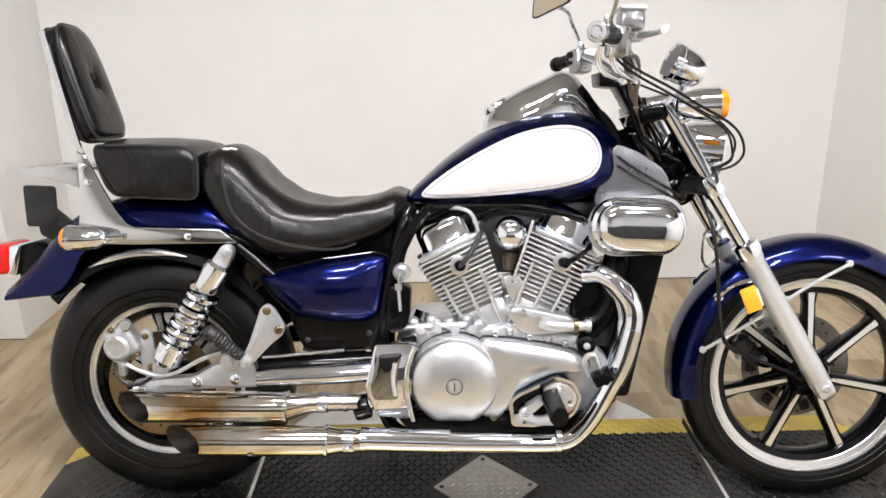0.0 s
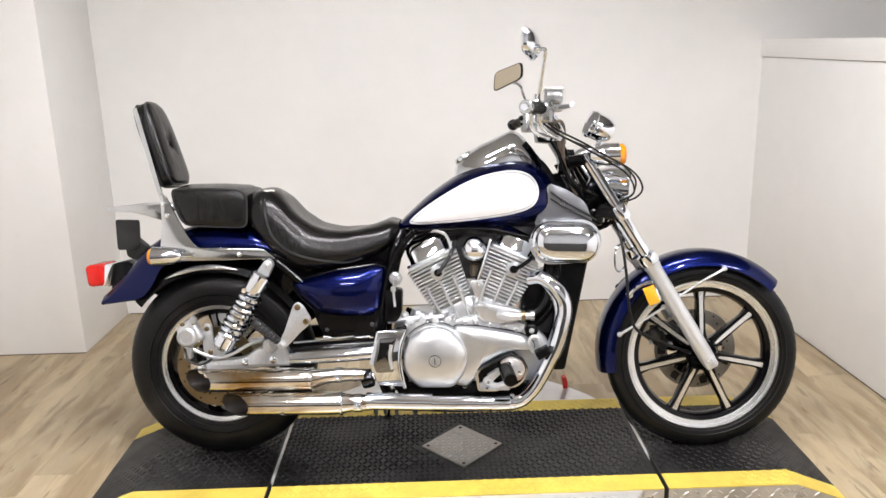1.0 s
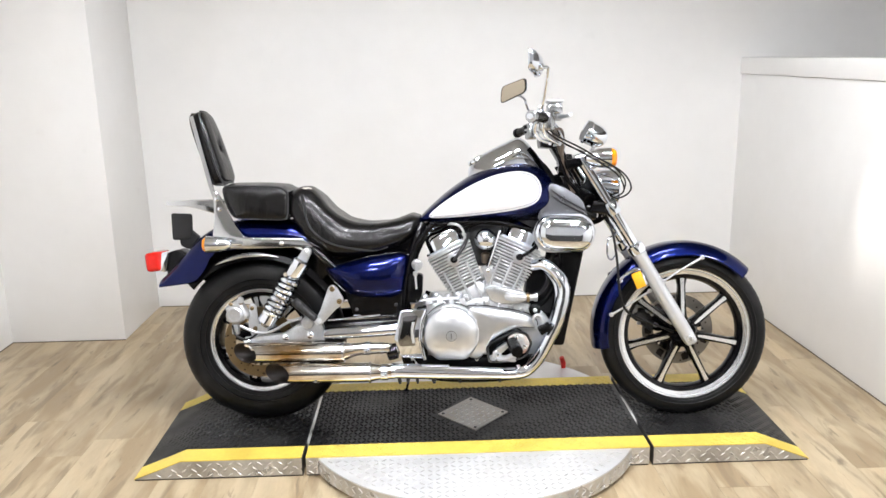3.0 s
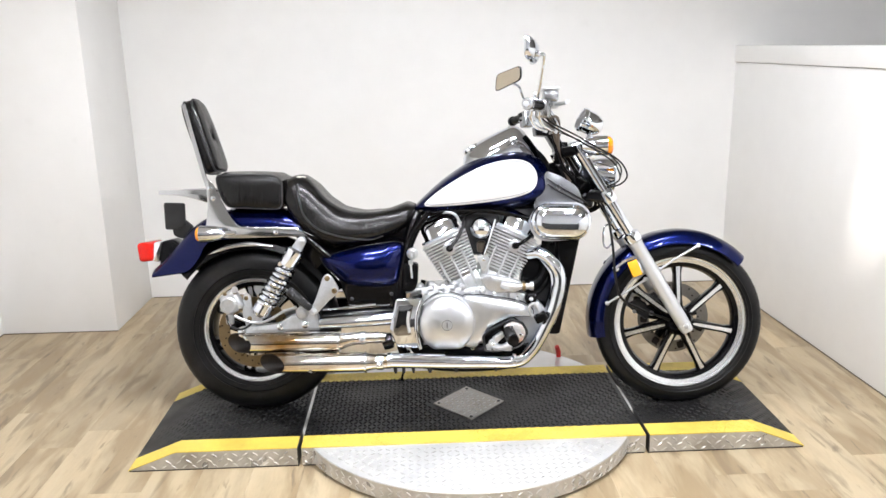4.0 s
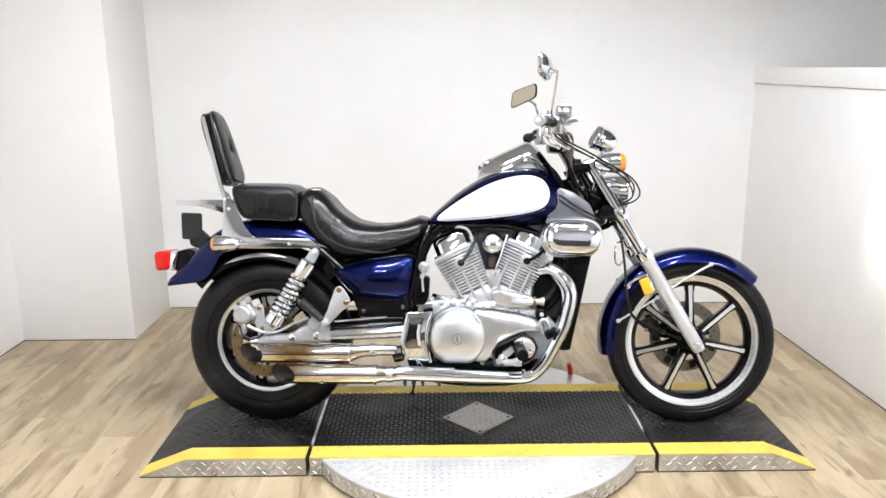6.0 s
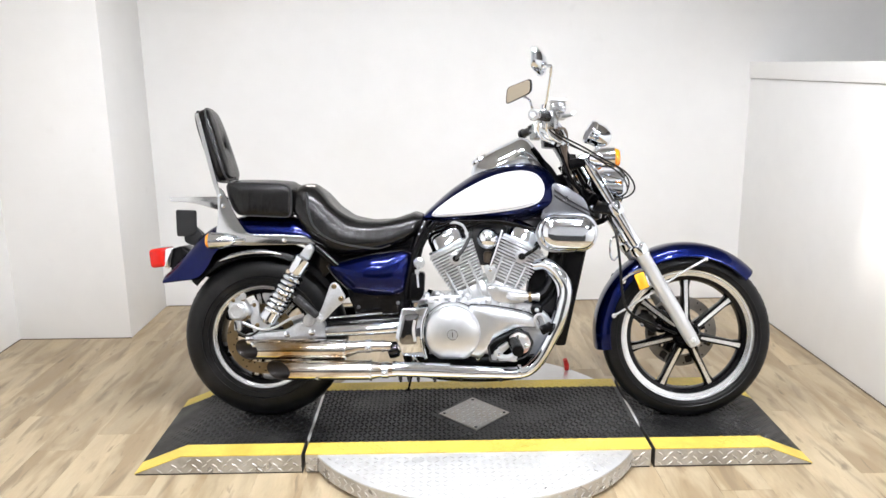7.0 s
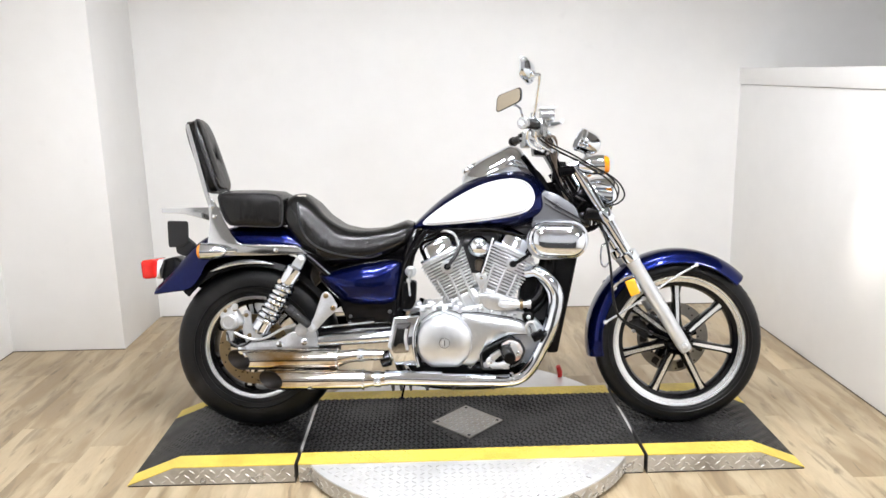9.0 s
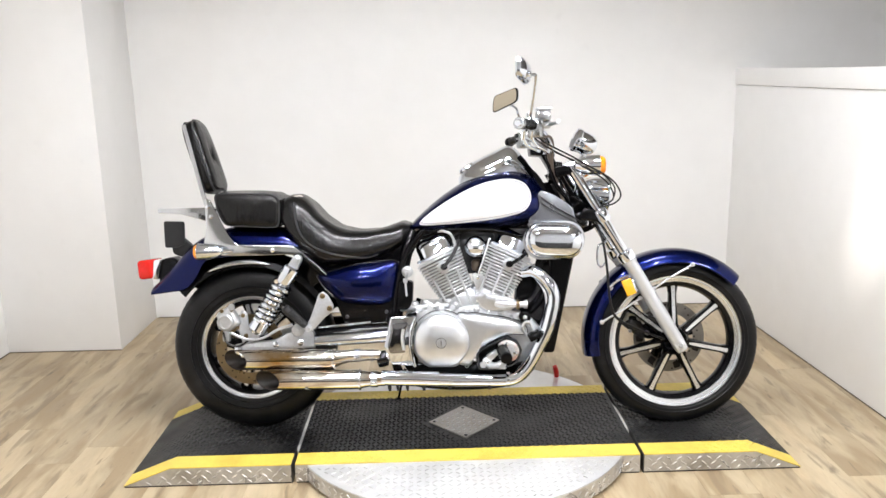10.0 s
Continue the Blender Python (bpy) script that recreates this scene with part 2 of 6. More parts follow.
def oval(x, zb, zt, w, n=2.6, k=32, y=0.0, wt=1.0):
    """A ring of a rounded cross-section at x; wt narrows its top."""
    zc, h = (zb + zt) / 2, (zt - zb) / 2
    out = []
    for i in range(k):
        a = 2 * math.pi * i / k
        c, s = math.cos(a), math.sin(a)
        u = math.copysign(abs(c) ** (2 / n), c)
        v = math.copysign(abs(s) ** (2 / n), s)
        f = 1 + (wt - 1) * (v + 1) / 2
        out.append((x, y + w * u * f, zc + h * v))
    return out


def thing(name, label, category, m=None, group="", kind=""):
    ob = new(name)
    ob.empty_display_size = 0.1
    ob.matrix_basis = m or Matrix()
    return tagged(ob, label, category, group, kind)


def slab(name, c, s, material, label, category, bevel=0.0, kind="structure"):
    bm = bmesh.new()
    box(bm, c, s, bevel)
    return tagged(part(name, bm, material), label, category, "", kind)


# ---- the room ----
X_R, Y_B, X_L, Y_F, H = 1.74, 1.63, -2.40, -4.6, 2.75
X_FAR = 3.4
slab("wall_back", ((X_L - 0.15 + X_FAR + 0.15) / 2, Y_B + 0.06, H / 2), (X_FAR - X_L + 0.3, 0.12, H), WALL, "smooth white painted plasterboard wall", "wall")
slab("wall_left", (X_L - 0.06, (Y_F + 1.06) / 2, H / 2), (0.12, 1.06 - Y_F, H), WALL, "smooth white painted side wall", "wall")
bm = bmesh.new()
box(bm, ((X_L - 1.80) / 2 - 0.03, (1.06 + Y_B) / 2, H / 2), (abs(X_L + 1.80) + 0.06, Y_B - 1.06, H), 0.004)
tagged(part("wall_pillar", bm, WALL), "white boxed-out wall pillar in the corner", "wall", "", "structure")


def skewed(name, x_in, depth, z0, z1, material, label, category):
    """A wall along the right side that turns slightly outwards towards the camera."""
    bm = bmesh.new()
    xa, xb = x_in - 0.03 * Y_B, x_in - 0.03 * Y_F
    prism(bm, [(xa, -Y_B), (xb, -Y_F), (xb + depth, -Y_F), (xa + depth, -Y_B)], z0, z1, 0.003)
    bmesh.ops.rotate(bm, cent=(0, 0, 0), matrix=Matrix.Rotation(math.radians(90), 3, "X"), verts=bm.verts)
    return tagged(part(name, bm, material), label, category, "", "structure")


skewed("wall_right", 1.725, 0.15, 0.0, 1.318, WALL, "white painted half-height partition wall", "wall")
skewed("trim", 1.716, 0.17, 1.320, 1.411, WALL, "white painted cap board on the partition", "trim")
slab("wall_far", (X_FAR + 0.06, (Y_F + Y_B) / 2, H / 2), (0.12, Y_B - Y_F, H), WALL_FAR, "wall beyond the partition, its dimness put into the colour", "wall")
# Added behind the camera: a wall and a dark band that chrome mirrors.
slab("wall_front", ((X_L + X_FAR) / 2, Y_F - 0.06, H / 2), (X_FAR - X_L + 0.3, 0.12, H), WALL_FRONT, "unseen wall added to close the room, grey for the chrome to mirror", "wall")
slab("wainscot", ((X_L + X_FAR) / 2, Y_F + 0.015, 0.55), (X_FAR - X_L + 0.1, 0.03, 1.08), DARK_PANEL, "dark band added out of view for the chrome to mirror", "wall")
slab("ceiling", ((X_L + X_FAR) / 2, (Y_F + Y_B) / 2, H + 0.05), (X_FAR - X_L + 0.3, Y_B - Y_F + 0.3, 0.1), CEIL, "plain grey-beige painted ceiling", "ceiling")
FLOOR = slab("floor", ((X_L + X_FAR) / 2, (Y_F + Y_B) / 2, -0.055), (X_FAR - X_L + 0.3, Y_B - Y_F + 0.3, 0.1), SUBFLOOR,
             "light oak-look vinyl plank floor with worn grain", "floor")


def ceiling_light(x, y, length, rot=0):
    t = thing("ceiling_light", "white ceiling light fitting with glowing tubes", "ceiling light", pose(x, y, H, 0, 0, rot), "ceiling lights")
    bm = bmesh.new()
    box(bm, (0, 0, -0.03), (length, 0.16, 0.05), 0.006)
    part("body", bm, LAMP_BODY, t)
    # Side boards added to cut the tubes' light off the upper walls.
    for dy in (-0.085, 0.085):
        bm = bmesh.new()
        box(bm, (0, dy, -0.067), (length + 0.01, 0.004, 0.074), 0.001)
        part("reflector_side", bm, LAMP_SIDE, t, "grey side board added to keep light off the upper wall")
    for dy in (-0.04, 0.04):
        bm = bmesh.new()
        lathe(bm, [(0.016, -length / 2 + 0.03), (0.016, length / 2 - 0.03)], (0, dy, -0.075), (1, 0, 0), 12)
        part("tube", bm, TUBE, t)
    return t


def spotlight(at, target, power):
    t = thing("spotlight", "unseen spotlight added for the glow on the partition", "spotlight", Matrix.Translation(at))
    d = (Vector(target) - Vector(at)).normalized()
    bm = bmesh.new()
    lathe(bm, [(0.03, -0.10), (0.04, -0.08), (0.045, 0.05), (0.040, 0.05), (0.036, -0.02), (0, -0.02)], (0, 0, 0), d, 24)
    tube(bm, [-d * 0.08, -d * 0.09 + Vector((0, 0, 0.06)), (0, 0, H - at[2])], 0.008, 8)
    part("housing", bm, BLACK_STEEL, t)
    lamp = bpy.data.lights.new("spot", "SPOT")
    lamp.energy, lamp.spot_size, lamp.spot_blend, lamp.shadow_soft_size, lamp.color = power, radians(12), 1.0, 0.03, (1.0, 0.93, 0.84)
    ob = new("spot", lamp)
    ob.parent = t
    ob.matrix_basis = look(tuple(d * 0.06), tuple(d), 0)


# Added out of view to throw the soft glow on the right wall.
spotlight((0.75, -0.55, 2.55), (1.72, 0.16, 0.83), 200)
for lx, ly, turn in ((-0.5, -0.9, 0), (0.65, -0.9, 0), (-0.9, -2.6, 0), (0.9, -2.6, 90), (2.6, -3.3, 0)):
    ceiling_light(lx, ly, 0.72, turn)


# ---- the turntable and ramps ----
PX0, PX1, PF, PB, PH = -1.24, 1.195, -0.415, 0.225, 0.07
S1, S2 = -0.632, 0.615
DC, DR = (-0.02, -0.095), 0.65


def lozenges(spots, size, h, m):
    """Raised tread bars: (x, y, z, turn) each, as one mesh of low hipped bars."""
    vs, fs = [], []
    a, b = size
    for x, y, z, r, fx in spots:
        c, s = math.cos(r), math.sin(r)
        o = len(vs)
        for u, v, w in ((-a, 0, 0), (0, -b, 0), (a, 0, 0), (0, b, 0), (-a * 0.55, 0, h), (a * 0.55, 0, h)):
            p = Vector((u * c - v * s, u * s + v * c, w))
            vs.append(tuple(Vector((x, y, z)) + (fx @ p if fx else p)))
        fs += [(o, o + 1, o + 4), (o + 1, o + 5, o + 4), (o + 1, o + 2, o + 5), (o + 2, o + 3, o + 5), (o + 3, o + 4, o + 5), (o + 3, o, o + 4)]
    return vs, fs


def stuff(name, vs, fs, material, parent, label):
    me = bpy.data.meshes.new(name)
    me.from_pydata(vs, [], fs)
    me.materials.append(material)
    ob = new(name, me)
    ob.parent = parent
    return tagged(ob, label, kind="stuff")


def deck_height(x):
    """Height of a ramp's top at x."""
    if x < -1.07:
        return max(0.004, PH * (x - PX0) / (-1.07 - PX0))
    if x > 1.03:
        return max(0.004, PH * (PX1 - x) / (PX1 - 1.03))
    return PH


def deck(name, x0, x1, label):
    t = thing(name, label, "ramp", None, "ramp sections")
    cuts = sorted({x0, x1, *[c for c in (-1.07, 1.03) if x0 < c < x1]})
    top = [(x, deck_height(x)) for x in cuts]
    bm = bmesh.new()
    prism(bm, [(x, max(z, 0.0065)) for x, z in top] + [(x1, 0.006), (x0, 0.006)], PF, PB, 0.0)
    part("body", bm, SKIRT, t, "bare tread plate side")
    # Recessed black strip stands for the shadow line along the ramp's foot.
    bm = bmesh.new()
    box(bm, ((x0 + x1) / 2, (PF + PB) / 2, 0.003), (x1 - x0 - 0.004, PB - PF - 0.006, 0.006))
    part("base_rail", bm, BLACK_STEEL, t, "black strip for the shadow line under the plate")
    for nm, a, b, m, lab, lift in (("mat", PF + 0.085, PB - 0.085, RUBBER, "black herringbone tread rubber", 0.004), ("stripe", PF, PF + 0.085, YELLOW, "worn yellow edge stripe", 0.004),
                             ("stripe", PB - 0.085, PB, YELLOW, "worn yellow edge stripe", 0.004)):
        bm = bmesh.new()
        prism(bm, [(x, z + lift) for x, z in top] + [(x, z + 0.0003) for x, z in top[::-1]], a, b)
        part(nm, bm, m, t, lab)
    spots = []
    n = 0
    for i, x in enumerate(np.arange(x0 + 0.008, x1 - 0.008, 0.0175)):
        for j, y in enumerate(np.arange(PF + 0.012, PB - 0.01, 0.0225)):
            z = deck_height(x)
            fx = None
            if x < -1.07:
                fx = Matrix.Rotation(-math.atan(PH / 0.17), 3, "Y")
            if x > 1.03:
                fx = Matrix.Rotation(math.atan(PH / 0.165), 3, "Y")
            on_stripe = y < PF + 0.085 or y > PB - 0.085
            wear = noise.noise((x * 2.6 + 0.4, y * 4.2, 5.0))
            if abs(x - DC[0]) / 0.14 + abs(y + 0.107) / 0.15 < 1.08:
                continue
            spots.append((x, y, z + 0.0036 - 0.0022 * max(0.0, min(1.0, (wear - 0.05) / 0.25)), math.radians(48 if (i + j) % 2 else -48), fx, on_stripe))
    vs, fs = lozenges([s[:5] for s in spots if not s[5]], (0.0125, 0.0042), 0.0042, None)
    stuff("tread", vs, fs, RUBBER, t, "raised rubber tread bars")
    vs, fs = lozenges([s[:5] for s in spots if s[5]], (0.0125, 0.0042), 0.0022, None)
    stuff("tread", vs, fs, YELLOW, t, "raised painted tread bars")
    spots = []
    rx = Matrix.Rotation(math.radians(90), 3, "X")
    for i, x in enumerate(np.arange(x0 + 0.018, x1 - 0.018, 0.036)):
        for j, z in enumerate((0.015, 0.035, 0.055)):
            if z < deck_height(x) - 0.012:
                spots.append((x + (0.018 if j % 2 else 0), PF, z, math.radians(35 if (i + j) % 2 else -35), rx))
    vs, fs = lozenges(spots, (0.0125, 0.0030), 0.0026, None)
    stuff("tread", vs, fs, TREAD, t, "raised steel tread bars")
    return t


def turntable():
    t = thing("turntable", "round steel tread-plate turntable under the ramp", "turntable")
    bm = bmesh.new()
    lathe(bm, [(DR - 0.004, PH - 0.006), (DR - 0.004, PH - 0.002), (DR - 0.007, PH - 0.001), (0, PH - 0.001)], (*DC, 0), (0, 0, 1), 128)
    part("disc", bm, DISC_WHITE, t, "pale steel deck plate")
    bm = bmesh.new()
    torus_lathe(bm, [(DR - 0.006, 0.012), (DR, 0.012), (DR, PH - 0.0035), (DR - 0.002, PH - 0.0015), (DR - 0.0042, PH - 0.0015), (DR - 0.006, PH - 0.007)], (*DC, 0), (0, 0, 1), 128)
    part("skirt", bm, SKIRT, t, "scuffed tread-plate skirt round the deck")
    bm = bmesh.new()
    lathe(bm, [(DR - 0.016, 0.0), (DR - 0.016, 0.016)], (*DC, 0), (0, 0, 1), 96)
    part("base_ring", bm, BLACK_STEEL, t, "black base ring")
    spots, side = [], []
    for i, x in enumerate(np.arange(-DR, DR, 0.027)):
        for j, y in enumerate(np.arange(-DR, DR, 0.027)):
            if x * x + y * y < (DR - 0.02) ** 2 and y + DC[1] < PF - 0.01:
                spots.append((x + DC[0], y + DC[1], PH - 0.001, math.radians(40 if (i + j) % 2 else -40), None))
    for k in range(124):
        a = 2 * math.pi * k / 124
        r = Matrix.Rotation(a + math.pi / 2, 3, "Z") @ Matrix.Rotation(math.radians(90), 3, "X")
        for j, z in enumerate((0.022, 0.037, 0.052)):
            side.append((DC[0] + DR * math.cos(a), DC[1] + DR * math.sin(a), z, math.radians(35 if (k + j) % 2 else -35), r))
    vs, fs = lozenges(spots, (0.0130, 0.0034), 0.0028, None)
    v2, f2 = lozenges(side, (0.0120, 0.0030), 0.0024, None)
    stuff("tread", vs + v2, fs + [tuple(i + len(vs) for i in f) for f in f2], TREAD, t, "raised steel tread bars")
    return t


turntable()
deck("ramp_section", PX0, S1 - 0.010, "black rubber-topped ramp end with yellow stripes")
deck("ramp_section", S1 + 0.005, S2 - 0.005, "black rubber-topped middle ramp section with yellow stripes")
deck("ramp_section", S2 + 0.010, PX1, "black rubber-topped ramp end with yellow stripes")
# Strips coloured near black to give the darkness of the open gaps.
for sx in (S1, S2):
    bm = bmesh.new()
    box(bm, (sx + (0.0085 if sx > 0 else -0.0085), (PF + PB) / 2, 0.036), (0.0024, PB - PF + 0.002, 0.072))
    tagged(part("joint_strip", bm, SEAM), "dark edge strip put in the gap between ramp sections", "edge strip")
bm = bmesh.new()
prism(bm, [(-0.14, 0), (0, -0.148), (0.14, 0), (0, 0.148)], 0, 0.004)
bmesh.ops.transform(bm, matrix=Matrix.Translation((-0.008, -0.107, PH + 0.0045)) @ Matrix.Rotation(math.radians(90), 4, "X"), verts=bm.verts)
dia = tagged(part("diamond_plate", bm, PLATE), "worn silver diamond-shaped plate set in the ramp", "metal plate")
spots = []
for i, x in enumerate(np.arange(-0.13, 0.13, 0.021)):
    for j, y in enumerate(np.arange(-0.14, 0.14, 0.021)):
        if abs(x) / 0.13 + abs(y) / 0.138 < 0.93:
            spots.append((x - 0.008, y - 0.107, PH + 0.0083, math.radians(42 if (i + j) % 2 else -42), None))
vs, fs = lozenges(spots, (0.0115, 0.0034), 0.0026, None)
stuff("tread", vs, fs, TREAD, dia, "raised steel tread bars")
for x, y in ((-0.118, 0), (0.118, 0), (0, 0.124), (0, -0.124)):
    bm = bmesh.new()
    lathe(bm, [(0.006, 0), (0.006, 0.002), (0.004, 0.003), (0, 0.003)], (x - 0.008, y - 0.107, PH + 0.0083), (0, 0, 1), 12)
    part("screw", bm, BLACK_STEEL, dia, "dark countersunk screw")
# dark sealant at the foot of the walls
SEAL = mat("dark_sealant", (0.13, 0.105, 0.08), 0.8, var=0.3, var_scale=30)
slab("trim_back", (-0.06, Y_B - 0.001, 0.002), (3.46, 0.004, 0.004), SEAL, "dark sealant line at the wall foot", "trim")
slab("trim_pillar", (-2.1, 1.059, 0.002), (0.6, 0.004, 0.004), SEAL, "dark sealant line at the pillar foot", "trim")
slab("trim_left", (X_L + 0.001, (Y_F + 1.06) / 2, 0.002), (0.004, 1.06 - Y_F, 0.004), SEAL, "dark sealant line at the side wall foot", "trim")
skewed("trim_right", 1.721, 0.005, 0.0, 0.006, SEAL, "dark sealant line at the partition foot", "trim")

# ---- the motorcycle ----
BLUE = mat("deep_blue_metallic_paint", (0.0008, 0.0045, 0.058), 0.27, 0.88, var=0.2, var_scale=60, coat=0.35, spec=0.2)
SILVER_PAINT = mat("pearl_white_paint", (0.72, 0.72, 0.74), 0.3, 0.1, var=0.03, var_scale=60, coat=1.0)
PIN = mat("grey_pinstripe", (0.22, 0.22, 0.27), 0.35, coat=0.6)
SATIN = mat("satin_stainless_plate", (0.56, 0.575, 0.59), 0.13, 1.0, var=0.05, var_scale=12)
CHROME = mat("chrome", (0.80, 0.845, 0.91), 0.055, 1.0, var=0.05, var_scale=6)
CHROME_WORN = mat("heat_tinted_chrome", (0.80, 0.79, 0.76), 0.09, 1.0, var=0.06, var_scale=5, dirt=(0.34, 0.19, 0.04), dirt_scale=1.3, dirt_amount=0.95, dirt_lo=0.46,
                  stretch=(5, 3, 8))
RIM = mat("machined_rim_alloy", (0.80, 0.815, 0.83), 0.26, 0.92, var=0.05, var_scale=12)
ALU = mat("polished_aluminium", (0.75, 0.77, 0.795), 0.30, 0.92, var=0.06, var_scale=8, dirt=(0.52, 0.535, 0.55), dirt_scale=9, dirt_amount=0.5, dirt_lo=0.45, bump=0.05, bump_scale=160)
FIN = mat("bright_fin_alloy", (0.59, 0.61, 0.635), 0.29, 0.8, var=0.06, var_scale=25)
HOUSING = mat("satin_chrome_housing", (0.40, 0.41, 0.42), 0.22, 0.9, var=0.1, var_scale=12)
LIGHT_CAST = mat("pale_cast_aluminium", (0.64, 0.66, 0.685), 0.30, 0.8, var=0.12, var_scale=14, bump=0.25, bump_scale=200, dirt=(0.45, 0.43, 0.40), dirt_scale=16, dirt_amount=0.35)
CAST = mat("dull_cast_aluminium", (0.60, 0.62, 0.645), 0.36, 0.75, var=0.2, var_scale=14, bump=0.3, bump_scale=180, dirt=(0.28, 0.27, 0.25), dirt_scale=14, dirt_amount=0.5)
GREY_PAINT = mat("grey_enamel_casting", (0.60, 0.605, 0.61), 0.34, 0.5, var=0.08, var_scale=20, coat=0.3)
# Chrome darkened in colour, for the dark surroundings the engine plate mirrors.
SMOKED = mat("dark_reflection_chrome", (0.26, 0.26, 0.27), 0.06, 1.0, var=0.05, var_scale=10)
BLACK_CHROME = mat("black_chrome", (0.05, 0.05, 0.055), 0.06, 1.0)
RUSTY = mat("stained_casting", (0.62, 0.61, 0.60), 0.4, 0.9, var=0.15, var_scale=15, dirt=(0.45, 0.10, 0.02), dirt_scale=16, dirt_amount=0.9)
DARK_GREY = mat("faded_black_plastic", (0.022, 0.022, 0.023), 0.5, spec=0.25, var=0.15, var_scale=20)
FOAM = mat("torn_foam", (0.62, 0.58, 0.52), 0.9, var=0.2, var_scale=80)
FORK_PAINT = mat("bright_silver_paint", (0.58, 0.592, 0.61), 0.27, 0.52, var=0.04, var_scale=20, coat=0.2)
NECK = mat("silver_lavender_paint", (0.17, 0.175, 0.19), 0.26, 0.7, var=0.05, var_scale=20, coat=0.4)
TYRE = mat("tyre_rubber", (0.0022, 0.0023, 0.0028), 0.40, spec=0.26, var=0.35, var_scale=14, bump=0.3, bump_scale=130, dirt=(0.017, 0.017, 0.018), dirt_scale=7, dirt_amount=0.7, dirt_lo=0.48)
LEATHER = leather_mat()
PLASTIC = mat("black_plastic", (0.0028, 0.0028, 0.0032), 0.26, spec=0.12, var=0.2, var_scale=30, bump=0.1, bump_scale=200)
FRAME = mat("gloss_black_frame", (0.0025, 0.0025, 0.003), 0.12, spec=0.22, var=0.2, var_scale=30)
CABLE = mat("black_cable", (0.008, 0.008, 0.008), 0.4, spec=0.25)
HOSE = mat("brown_grey_hose", (0.10, 0.075, 0.055), 0.45, var=0.2, var_scale=40)
AMBER = lens_mat("amber_lens", (0.95, 0.30, 0.01))
AMBER_REFL = lens_mat("amber_reflector", (0.98, 0.48, 0.02), 0.2)
REDLENS = mat("red_lens", (0.55, 0.010, 0.006), 0.16, spec=0.4, var=0.1, var_scale=60)
# The beige of what the mirrors reflect is put into the glass colour.
GLASS = mat("mirror_glass", (0.60, 0.53, 0.42), 0.03, 1.0)
LENS = mat("headlight_glass", (0.75, 0.78, 0.80), 0.05, 0.6, coat=1.0)
DARK = mat("dark_bore", (0.012, 0.008, 0.006), 0.5, spec=0.3, var=0.5, var_scale=30)
STEEL = mat("brake_disc_steel", (0.22, 0.165, 0.095), 0.36, 1.0, var=0.15, var_scale=20, rough_var=0.1)
GREY_STEEL = mat("grey_disc_steel", (0.24, 0.225, 0.20), 0.38, 1.0, var=0.15, var_scale=20, rough_var=0.1)
DIAL = mat("dial_face", (0.04, 0.04, 0.045), 0.3)
CORE = mat("grey_barrel_casting", (0.32, 0.325, 0.33), 0.45, 0.75, var=0.3, var_scale=25, bump=0.2, bump_scale=120)
GREASE = mat("dark_engine_metal", (0.035, 0.035, 0.037), 0.5, 0.4, var=0.4, var_scale=25, bump=0.3, bump_scale=120)

bike = thing("motorcycle", "dark blue and white cruiser motorcycle with chromed engine", "motorcycle",
             pose(0, -0.105, 0.07, 0, 0, -2.3) @ pose(0, 0, 0, -9.0, 0, 0))
FA, RA = Vector((0.812, 0, 0.322)), Vector((-0.823, 0, 0.322))


def B(name, material, parent=bike, label=""):
    """A part built by a function that fills its mesh."""
    def run(fill):
        bm = bmesh.new()
        fill(bm)
        return part(name, bm, material, parent, label)
    return run


def bolt(parent, at, ax, r, material):
    bm = bmesh.new()
    lathe(bm, [(r, -0.002), (r, r * 0.45), (r * 0.55, r * 0.7), (0, r * 0.7)], at, ax, 12)
    return part("bolt", bm, material, parent)


